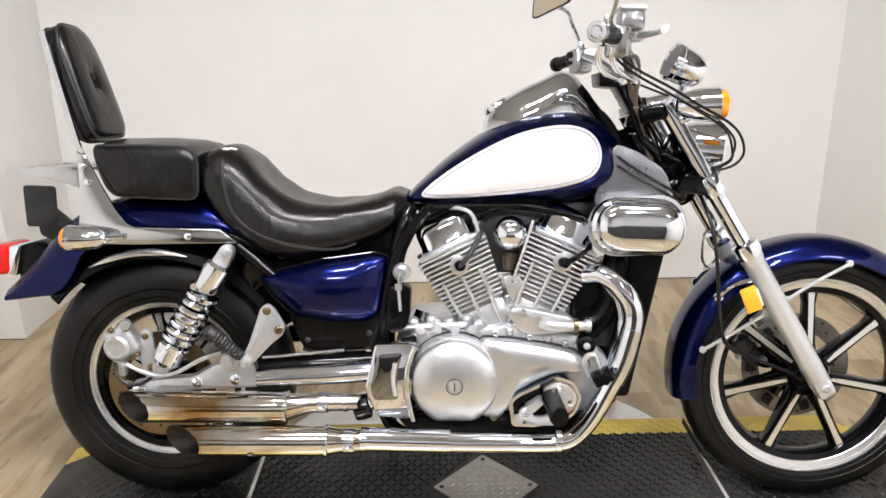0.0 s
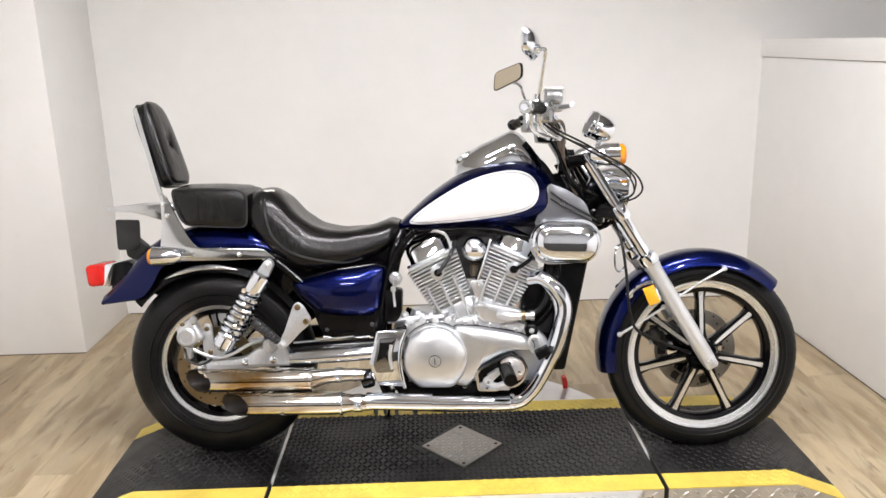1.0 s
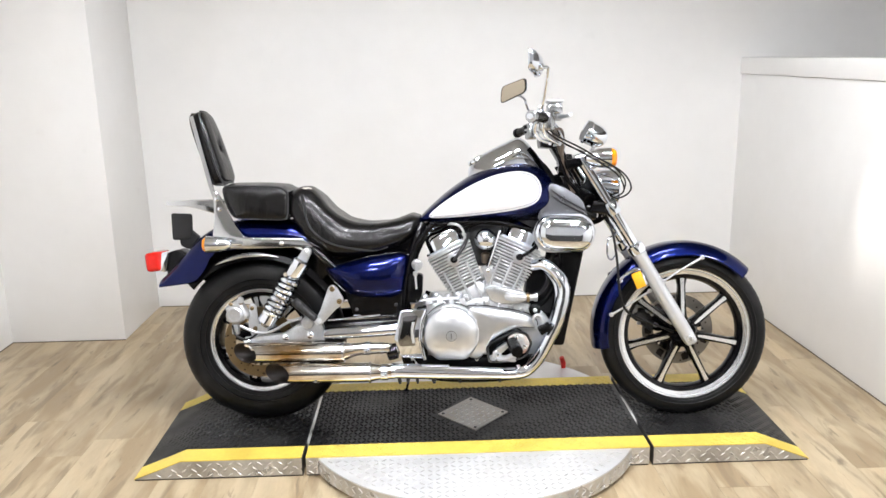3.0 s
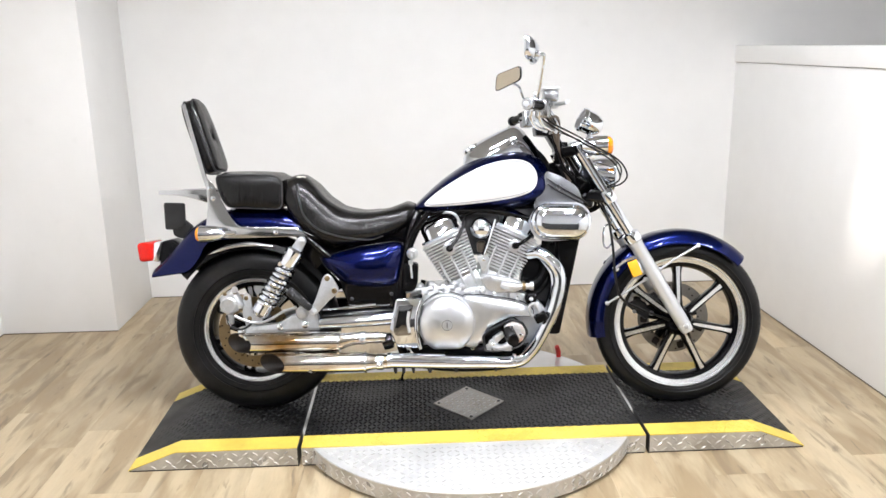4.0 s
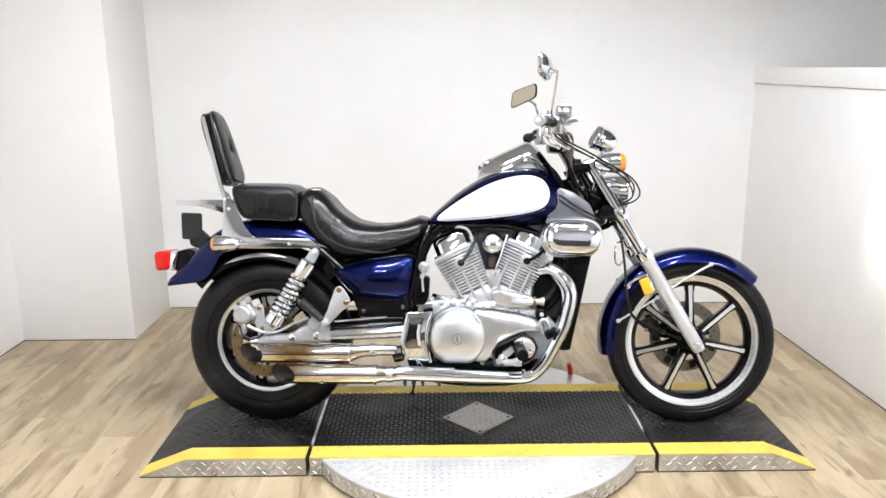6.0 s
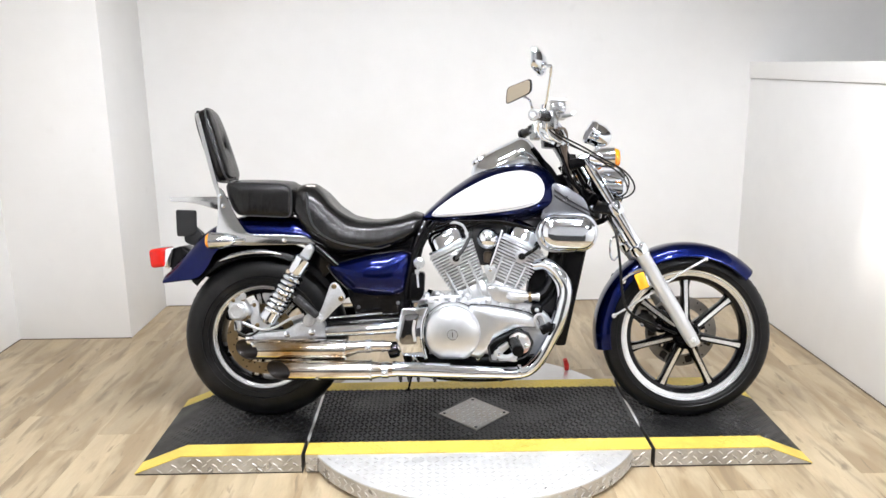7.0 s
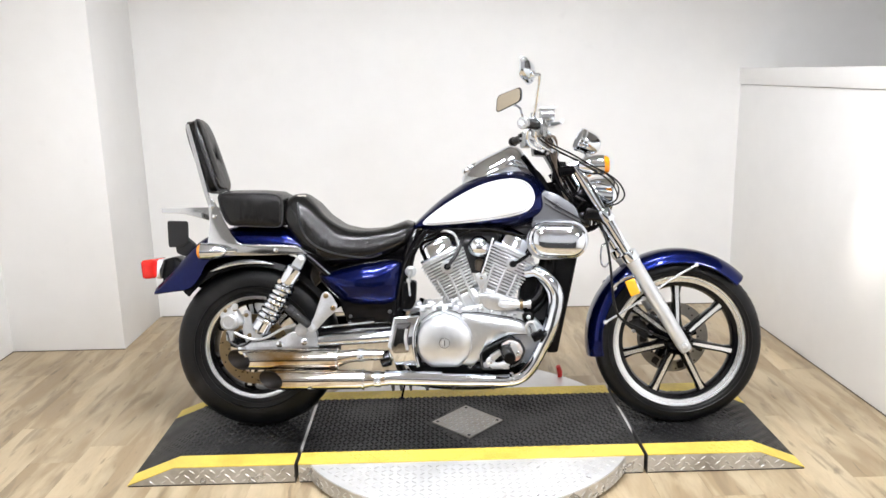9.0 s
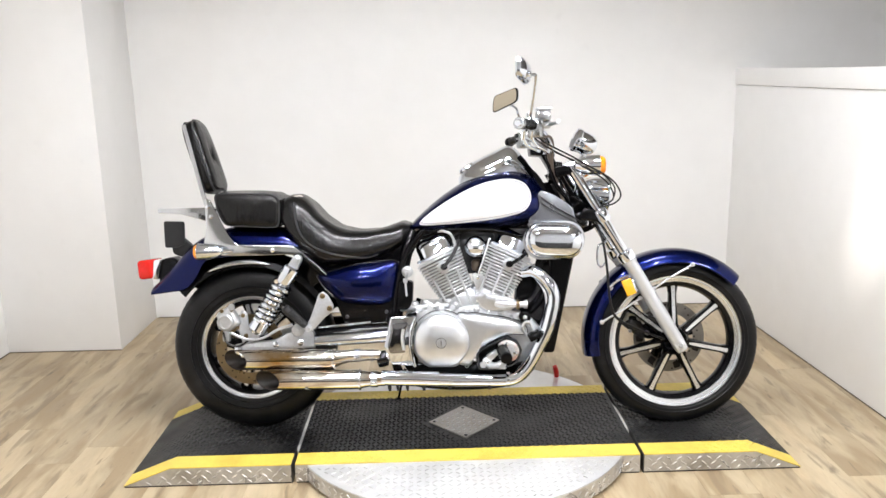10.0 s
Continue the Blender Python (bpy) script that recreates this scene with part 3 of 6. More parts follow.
def wheel(name, c, tr, tw, rim_r, n_spokes, a0, disc_side, label, disc_r, fw):
    # rim: polished flange with a black well
    bm = bmesh.new()
    w = tw * 0.36
    prof = [(rim_r, -w), (rim_r + 0.006, -w - 0.004), (rim_r + 0.006, -w + 0.004), (rim_r - 0.012, -w + 0.012), (rim_r - 0.012, w - 0.012), (rim_r + 0.006, w - 0.004),
            (rim_r + 0.006, w + 0.004), (rim_r, w), (rim_r - fw, w - 0.006), (rim_r - fw - 0.008, w - 0.016), (rim_r - fw - 0.008, -w + 0.016), (rim_r - fw, -w + 0.006)]
    torus_lathe(bm, prof, c, (0, 1, 0), 80)
    rim = part(name, bm, RIM, bike, label, 0.5)
    for y_ in (-1, 1):
        bm = bmesh.new()
        r_ = rim_r - fw * 0.42
        torus_lathe(bm, [(r_ - 0.0022, y_ * (w - 0.004)), (r_ - 0.0022, y_ * (w - 0.0005)), (r_ + 0.0022, y_ * (w + 0.0008)), (r_ + 0.0022, y_ * (w - 0.004))], c, (0, 1, 0), 80)
        part("rim_groove", bm, CAST, rim, "dull groove turned in the rim flange")
    bm = bmesh.new()
    torus_lathe(bm, [(rim_r - fw - 0.0015, w - 0.008), (rim_r - fw - 0.010, w - 0.018), (rim_r - fw - 0.010, -w + 0.018), (rim_r - fw - 0.0015, -w + 0.008), (rim_r - fw - 0.016, -w + 0.012), (rim_r - fw - 0.022, -w + 0.03), (rim_r - fw - 0.022, w - 0.03), (rim_r - fw - 0.016, w - 0.012)], c, (0, 1, 0), 72)
    part("rim_well", bm, FRAME, rim, "black inner rim band")
    # tyre with shoulder grooves
    bm = bmesh.new()
    ri = rim_r - 0.004
    h = tr - ri
    prof = []
    for k in range(25):
        a = math.pi * k / 24
        y = -math.cos(a)
        prof.append((ri + h * (math.sin(a) ** 0.75), tw / 2 * math.copysign(abs(y) ** 0.8, y) * (0.80 + 0.20 * math.sin(a) ** 0.5)))
    torus_lathe(bm, prof, c, (0, 1, 0), 96)
    tyre = part("tyre", bm, TYRE, rim, "black rubber tyre", 0.9)
    # tread blocks, thin, on the shoulders
    half = sorted((y, r) for r, y in prof if y >= -1e-6)
    ys_, rs_ = [p[0] for p in half], [p[1] for p in half]
    vs, fs = [], []
    n = 64
    for k in range(n):
        for sgn in (-1, 1):
            a = 2 * math.pi * (k + (0.5 if sgn > 0 else 0)) / n
            o = len(vs)
            for m_ in range(5):
                f_ = m_ / 4
                y_ = 0.08 + 0.34 * f_
                r_ = float(np.interp(y_ * tw, ys_, rs_)) + 0.0008
                for d in (-0.016, 0.016):
                    an = a + d + 0.06 * f_
                    vs.append((c.x + r_ * math.cos(an), sgn * y_ * tw, c.z + r_ * math.sin(an)))
            for m_ in range(4):
                fs.append((o + 2 * m_, o + 2 * m_ + 1, o + 2 * m_ + 3, o + 2 * m_ + 2))
    stuff("tread_block", vs, fs, TYRE, rim, "moulded tyre tread blocks")
    for sgn in (-1, 1):
        bm = bmesh.new()
        for r_, yy in ((ri + h * 0.30, 0.485), (ri + h * 0.12, 0.43)):
            torus_lathe(bm, [(r_ - 0.002, sgn * tw * (yy - 0.01)), (r_, sgn * tw * (yy + 0.006)), (r_ + 0.002, sgn * tw * (yy - 0.01))], c, (0, 1, 0), 72)
        part("sidewall_rib", bm, TYRE, rim)
    # spokes
    for k in range(n_spokes):
        a = math.radians(a0) + 2 * math.pi * k / n_spokes
        d, s = Vector((math.cos(a), 0, math.sin(a))), Vector((-math.sin(a), 0, math.cos(a)))
        r0, r1 = 0.035, rim_r - 0.026
        bm = bmesh.new()
        rings = []
        for r_, wd, th in ((r0, 0.021, 0.030), (r0 + 0.05, 0.0155, 0.024), (r1 - 0.05, 0.0135, 0.018), (r1 - 0.018, 0.020, 0.018), (r1, 0.036, 0.018)):
            p = c + d * r_
            rings.append([p + s * wd + Vector((0, th * 0.7, 0)), p + s * wd * 0.75 + Vector((0, th, 0)), p - s * wd * 0.75 + Vector((0, th, 0)), p - s * wd + Vector((0, th * 0.7, 0)),
                          p - s * wd - Vector((0, th * 0.7, 0)), p - s * wd * 0.75 - Vector((0, th, 0)), p + s * wd * 0.75 - Vector((0, th, 0)), p + s * wd - Vector((0, th * 0.7, 0))])
        loft(bm, rings)
        # machined face strip on both sides
        for y in (1, -1):
            rr = []
            for r_, wd, th in ((r0 + 0.022, 0.0035, 0.0285), (r0 + 0.05, 0.0058, 0.0245), (r1 - 0.05, 0.0068, 0.0188), (r1 - 0.004, 0.0085, 0.0188)):
                p = c + d * r_
                rr.append([p + s * wd + Vector((0, y * th, 0)), p - s * wd + Vector((0, y * th, 0)), p - s * wd + Vector((0, y * (th - 0.004), 0)), p + s * wd + Vector((0, y * (th - 0.004), 0))])
            loft(bm, rr, 1)
        part("spoke", bm, [FRAME, RIM], rim, "black cast spoke with machined silver face")
    bm = bmesh.new()
    lathe(bm, [(0.0, -0.07), (0.022, -0.07), (0.03, -0.06), (0.045, -0.045), (0.055, -0.03), (0.055, 0.03), (0.045, 0.045), (0.03, 0.06), (0.022, 0.07), (0, 0.07)], c, (0, 1, 0), 32)
    part("hub", bm, FRAME, rim, "black cast hub")
    for y in disc_side:
        bm = bmesh.new()
        torus_lathe(bm, [(disc_r, y - 0.0025), (disc_r, y + 0.0025), (disc_r * 0.68, y + 0.0025), (disc_r * 0.68, y - 0.0025)], c, (0, 1, 0), 64)
        # Holes and slots are dark shapes on an uncut disc, their shade in colour.
        for k in range(30):
            a = 2 * math.pi * k / 30
            r_ = disc_r * (0.72 if k % 3 == 0 else 0.82 if k % 3 == 1 else 0.92)
            lathe(bm, [(0.0035, -0.0032), (0.0035, 0.0032)], (c.x + r_ * math.cos(a), y, c.z + r_ * math.sin(a)), (0, 1, 0), 8, 1)
        for k in range(7 if y > 0 else 0):
            a = 2 * math.pi * k / 7 + 0.5
            ring = []
            for r_, a_ in ((0.735, -0.13), (0.735, 0.13), (0.93, 0.10), (0.93, -0.10)):
                ring.append((c.x + disc_r * r_ * math.cos(a + a_), c.z + disc_r * r_ * math.sin(a + a_)))
            prism(bm, rounded(ring, 0.006, 3), y - 0.0031, y + 0.0031, 0, 1)
        part("brake_disc", bm, [GREY_STEEL if y > 0 else STEEL, DARK], rim, "drilled steel brake disc")
        bm = bmesh.new()
        torus_lathe(bm, [(disc_r * 0.30, y - 0.004), (disc_r * 0.30, y + 0.004), (disc_r * 0.44, y + 0.004), (disc_r * 0.44, y - 0.004)], c, (0, 1, 0), 24)
        for k in range(5):
            a = 2 * math.pi * k / 5 + 0.3
            d = Vector((math.cos(a), 0, math.sin(a)))
            box(bm, c + d * disc_r * 0.56 + Vector((0, y, 0)), (0.036, 0.009, 0.040), 0.003, Matrix.Rotation(-a, 4, "Y"))
        part("disc_carrier", bm, FRAME, rim)
    return rim


wheel("front_wheel", FA, 0.322, 0.105, 0.258, 7, 91, (0.062,), "polished cast front wheel rim", 0.140, 0.027)
wheel("rear_wheel", RA, 0.320, 0.152, 0.206, 7, 100, (-0.088,), "polished cast rear wheel rim", 0.135, 0.018)


def arch(bm, c, r, a0, a1, hw, drop, n=40, k=12, th=0.004, rfun=None, dropf=None):
    """A mudguard: a U-shaped strip round a wheel."""
    rings = []
    for i in range(n + 1):
        t = i / n
        a = math.radians(a0 + (a1 - a0) * t)
        end = min(1.0, 0.55 + 6 * min(t, 1 - t))
        rr = r + (rfun(t) if rfun else 0)
        dr = drop * (dropf(t) if dropf else 1)
        d = Vector((math.cos(a), 0, math.sin(a)))
        out, inn = [], []
        for j in range(k + 1):
            u = -1 + 2 * j / k
            y = hw * math.copysign(min(1, abs(u) * 1.12) ** 0.9, u) * (0.9 + 0.1 * end)
            h = rr - dr * abs(u) ** 3.2
            out.append(c + d * h + Vector((0, y, 0)))
            inn.append(c + d * (h - th) + Vector((0, y * 0.96, 0)))
        rings.append(out + inn[::-1])
    loft(bm, rings)


@B("front_fender", BLUE, bike, "gloss dark blue front mudguard")
def front_fender(bm):
    arch(bm, FA, 0.362, 46, 189, 0.078, 0.05, 48, rfun=lambda t: -0.010 * (1 - t) ** 3 - 0.010 * t ** 3)


# fork legs with reflectors
def fork(side):
    y = -0.105 * side
    top, mid, low = Vector((0.402, y, 1.0)), Vector((0.612, y, 0.655)), Vector((0.808, y, 0.322))
    ax = (low - mid).normalized()
    bm = bmesh.new()
    L = (low - mid).length
    lathe(bm, [(0.0, -0.012), (0.024, -0.012), (0.029, 0.0), (0.029, 0.02), (0.026, 0.03), (0.0265, L * 0.5), (0.0262, L * 0.86), (0.0255, L - 0.005), (0.023, L + 0.018), (0.018, L + 0.026), (0.0, L + 0.028)], mid, ax, 24)
    box(bm, low + ax * 0.004, (0.046, 0.046, 0.052), 0.012, ax.to_track_quat("Z", "Y").to_matrix().to_4x4())
    leg = part("fork_leg", bm, FORK_PAINT, bike, "silver-grey lower fork leg")
    bm = bmesh.new()
    lathe(bm, [(0.0, 0.0), (0.0195, 0.0), (0.0195, (mid - top).length + 0.01)], top, (mid - top).normalized(), 24)
    part("stanchion", bm, CHROME, leg, "chromed fork tube")
    bm = bmesh.new()
    lathe(bm, [(0.02, -0.028), (0.031, -0.022), (0.033, 0.0), (0.031, 0.012), (0.026, 0.016)], mid, ax, 24)
    part("dust_cap", bm, CHROME, leg, "chrome dust cap")
    bm = bmesh.new()
    lathe(bm, [(0.0, -0.002), (0.011, 0), (0.011, 0.005), (0.007, 0.008), (0, 0.008)], low + Vector((0, -0.022 * side, 0)), (0, -side, 0), 6)
    part("axle_nut", bm, CAST, leg)
    # mudguard stays
    for pts in ([(0.521, 0.408), (0.599, 0.455), (0.665, 0.497)], [(0.718, 0.534), (0.776, 0.573), (0.862, 0.622)]):
        bm = bmesh.new()
        tube(bm, [(x, -0.092 * side, z) for x, z in pts], 0.0045, 8)
        for x, z in (pts[0], pts[-1]):
            lathe(bm, [(0.0, 0), (0.0085, 0), (0.0085, 0.006), (0, 0.008)], (x, -0.086 * side, z), (0, -side, 0), 14)
        part("fender_stay", bm, FORK_PAINT, leg, "bright mudguard stay rod")
    bm = bmesh.new()
    tube(bm, [(0.545, -0.092 * side, 0.534), (0.576, -0.098 * side, 0.566), (0.612, -0.104 * side, 0.582), (0.645, -0.105 * side, 0.585)], 0.0065, 10)
    lathe(bm, [(0.0, 0), (0.011, 0), (0.011, 0.006), (0, 0.008)], (0.552, -0.088 * side, 0.540), (0, -side, 0), 14)
    part("fender_bracket", bm, CHROME, leg, "chrome mudguard bracket")
    bm = bmesh.new()
    rot = Matrix.Rotation(math.radians(-22), 4, "Y")
    box(bm, (0.612, -0.142 * side, 0.546), (0.038, 0.010, 0.062), 0.004, rot)
    part("reflector", bm, AMBER_REFL, leg, "amber side reflector")
    bm = bmesh.new()
    box(bm, (0.62, -0.13 * side, 0.546), (0.036, 0.02, 0.05), 0.003, rot)
    part("reflector_bracket", bm, CHROME, leg)
    return leg


fork(1)
fork(-1)


@B("front_brake_caliper", GREASE, bike, "dark front brake caliper behind the wheel")
def front_caliper(bm):
    rot = Matrix.Rotation(math.radians(38), 4, "Y")
    box(bm, (0.668, 0.075, 0.378), (0.085, 0.06, 0.06), 0.014, rot)
    box(bm, (0.700, 0.072, 0.345), (0.05, 0.05, 0.045), 0.010, rot)
    lathe(bm, [(0.022, 0), (0.022, 0.012), (0.016, 0.016), (0.0, 0.016)], (0.668, 0.045, 0.378), (0, -1, 0), 20)


for x, z, r in ((0.640, 0.402, 0.010), (0.690, 0.398, 0.008), (0.722, 0.342, 0.009), (0.655, 0.350, 0.007)):
    bm = bmesh.new()
    lathe(bm, [(r, 0), (r, 0.014), (r * 0.6, 0.018), (0, 0.018)], (x, 0.050, z), (0, -1, 0), 10)
    part("caliper_bolt", bm, CAST, front_caliper, "bright caliper bolt")
bm = bmesh.new()
tube(bm, [(0.630, 0.045, 0.390), (0.650, 0.040, 0.418), (0.690, 0.042, 0.412), (0.712, 0.045, 0.380)], 0.008, 8)
part("caliper_bridge", bm, CAST, front_caliper, "bright caliper bridge")


@B("front_brake_bracket", FRAME, bike, "black brake bracket")
def front_bracket(bm):
    prism(bm, rounded([(0.69, 0.43), (0.76, 0.40), (0.80, 0.35), (0.74, 0.31), (0.69, 0.33)], 0.02), 0.05, 0.065, 0.003)


@B("speedometer_drive", PLASTIC, bike)
def drive(bm):
    lathe(bm, [(0.028, 0), (0.028, 0.020), (0.02, 0.026), (0, 0.026)], (FA.x, -0.062, FA.z), (0, -1, 0), 24)


# ---- steering head, bars, lamps ----
@B("upper_fork_clamp", FRAME, bike, "black upper fork clamp")
def clamp_top(bm):
    prism(bm, rounded([(0.340, 0.995), (0.398, 1.004), (0.406, 0.970), (0.350, 0.956)], 0.008), -0.132, 0.132, 0.005)


@B("lower_fork_clamp", FRAME, bike, "black lower fork clamp")
def clamp_low(bm):
    prism(bm, rounded([(0.43, 0.80), (0.505, 0.79), (0.512, 0.83), (0.45, 0.845)], 0.01), -0.125, 0.125, 0.006)


for s in (1, -1):
    bm = bmesh.new()
    lathe(bm, [(0.026, 0), (0.028, 0.01), (0.028, 0.04), (0.026, 0.05)], (0.505, -0.105 * s, 0.835), Vector((0.206, 0, -0.345)), 20)
    part("fork_collar", bm, CHROME, bike, "chrome clamp collar")


@B("steering_head", FRAME, bike, "black steering head and gusset")
def head(bm):
    lathe(bm, [(0.032, 0), (0.032, 0.20)], (0.345, 0, 0.985), Vector((0.5, 0, -0.86)), 24)
    prism(bm, rounded([(0.25, 0.93), (0.36, 0.95), (0.45, 0.79), (0.40, 0.76), (0.28, 0.84)], 0.02), -0.025, 0.025, 0.006)
    box(bm, (0.37, -0.06, 0.90), (0.05, 0.05, 0.10), 0.012, Matrix.Rotation(math.radians(-25), 4, "Y"))
    box(bm, (0.43, -0.07, 0.80), (0.07, 0.06, 0.06), 0.012)
    box(bm, (0.345, -0.05, 0.965), (0.04, 0.07, 0.035), 0.008)


for i in range(7):
    a = i * 0.021
    bm = bmesh.new()
    tube(bm, [(0.32 + a * 0.5, -0.09 + a, 1.02), (0.35 + a * 0.4, -0.10 + a, 0.93), (0.40 + a * 0.5, -0.09 + a, 0.86), (0.39 + a, -0.08 + a, 0.77), (0.36, -0.06 + a, 0.72)], 0.0075, 8)
    part("wiring_hose", bm, PLASTIC, bike, "black wiring hose behind the fork")
bm = bmesh.new()
lathe(bm, [(0.03, 0), (0.034, 0.01), (0.03, 0.05), (0, 0.055)], (0.41, -0.06, 0.86), (0.4, -0.6, -0.3), 20)
part("wiring_boot", bm, PLASTIC, bike, "black rubber wiring boot")


@B("handlebar", CHROME, bike, "wide chrome pullback handlebar")
def handlebar(bm):
    pts = [(0.196, -0.40, 1.134), (0.248, -0.28, 1.140), (0.275, -0.22, 1.132), (0.318, -0.13, 1.095), (0.338, -0.08, 1.045), (0.338, 0.08, 1.045), (0.318, 0.13, 1.095), (0.275, 0.22, 1.132),
           (0.248, 0.28, 1.136), (0.212, 0.366, 1.126)]
    tube(bm, pts, 0.0115, 14)


@B("bar_riser", PLASTIC, bike, "black handlebar clamp cover")
def riser(bm):
    prism(bm, rounded([(0.256, 1.080), (0.312, 1.066), (0.304, 1.042), (0.260, 1.046)], 0.006), -0.06, 0.06, 0.004)
    prism(bm, rounded([(0.296, 1.052), (0.322, 1.046), (0.372, 0.990), (0.345, 0.970)], 0.006), -0.045, 0.045, 0.004)
    for s in (-1, 1):
        box(bm, (0.335, 0.06 * s, 1.025), (0.028, 0.030, 0.06), 0.008, Matrix.Rotation(math.radians(-25), 4, "Y"))


for s in (-1, 1):
    bm = bmesh.new()
    a, b = (Vector((0.194, -0.405, 1.134)), Vector((0.244, -0.290, 1.139))) if s < 0 else (Vector((0.210, 0.370, 1.126)), Vector((0.244, 0.290, 1.135)))
    L = (b - a).length
    lathe(bm, [(0.0, -0.008), (0.014, -0.006), (0.018, 0.0), (0.0165, 0.006)] + [(0.0165 + (0.0012 if k % 2 else 0), 0.01 + k * 0.006) for k in range(int((L - 0.015) / 0.006))] + [(0.019, L - 0.004), (0.019, L)], a,
          (b - a).normalized(), 18)
    gr = part("grip", bm, PLASTIC, bike, "ribbed black rubber handlebar grip")
    bm = bmesh.new()
    lathe(bm, [(0.0, -0.012), (0.0185, -0.012), (0.0205, -0.010), (0.0205, 0.004), (0.018, 0.006)], a, (b - a).normalized(), 20)
    be = part("bar_end", bm, HOUSING if s < 0 else PLASTIC, gr, "stepped alloy bar end cap" if s < 0 else "black bar end cap")
    if s < 0:
        bm = bmesh.new()
        d_ = (a - b).normalized()
        lathe(bm, [(0.0125, 0.0), (0.0125, 0.008), (0.010, 0.011), (0, 0.011)], a + d_ * 0.011, d_, 20)
        part("end_screw", bm, CHROME, be, "bright round screw head")
        bm = bmesh.new()
        torus_lathe(bm, [(0.0128, 0.0), (0.0185, 0.0), (0.0185, 0.0018), (0.0128, 0.0018)], a + d_ * 0.0115, d_, 24)
        part("end_ring", bm, CAST, be, "dull ring round the screw")
    bm = bmesh.new()
    d = (b - a).normalized()
    p = b + d * 0.028
    rot = d.to_track_quat("Y", "Z").to_matrix().to_4x4()
    box(bm, p + Vector((0.004, 0, -0.012)), (0.050, 0.052, 0.068), 0.010, rot)
    box(bm, p + Vector((0.024, 0, 0.006)), (0.026, 0.036, 0.026), 0.008, rot)
    sw = part("switch_housing", bm, HOUSING, bike, "satin silver handlebar switch housing")
    bm = bmesh.new()
    box(bm, p + Vector((-0.026, 0, 0.006)), (0.008, 0.02, 0.016), 0.003, rot)
    box(bm, p + Vector((-0.024, 0, -0.016)), (0.008, 0.014, 0.01), 0.002, rot)
    part("switch_button", bm, PLASTIC, sw)
    # lever
    bm = bmesh.new()
    q = p + d * 0.03 + Vector((0.035, 0, 0.002))
    tube(bm, [q, q + Vector((0.02, 0.03 * s, 0.0)), q + Vector((0.03, 0.09 * s, -0.001)), q + Vector((0.018, 0.145 * s, -0.004)), q + Vector((0.02, 0.165 * s, -0.004))], [0.009, 0.009, 0.007, 0.006, 0.010], 10, flat=0.7)
    box(bm, q + Vector((-0.01, -0.004 * s, 0)), (0.05, 0.03, 0.026), 0.006)
    part("brake_lever" if s < 0 else "clutch_lever", bm, ALU, bike, "polished alloy hand lever")

for pts in ([(0.218, -0.285, 1.120), (0.216, -0.275, 1.098), (0.224, -0.26, 1.078), (0.244, -0.245, 1.062), (0.272, -0.225, 1.053)],
            [(0.246, -0.285, 1.118), (0.246, -0.275, 1.095), (0.256, -0.26, 1.076), (0.276, -0.245, 1.062), (0.306, -0.22, 1.050)]):
    bm = bmesh.new()
    tube(bm, pts, 0.0068, 12)
    lathe(bm, [(0.0068, -0.008), (0.0095, -0.006), (0.0095, 0.004), (0.0068, 0.006)], pts[-1], Vector(pts[-1]) - Vector(pts[-2]), 6)
    part("cable_guide", bm, CHROME, bike, "bent chrome throttle cable guide")

# brake fluid reservoir on the right bar
bm = bmesh.new()
box(bm, (0.288, -0.245, 1.172), (0.052, 0.062, 0.042), 0.010)
res = part("brake_reservoir", bm, HOUSING, bike, "satin silver brake fluid reservoir")
bm = bmesh.new()
box(bm, (0.288, -0.245, 1.196), (0.056, 0.066, 0.010), 0.004)
part("reservoir_lid", bm, CAST, res)


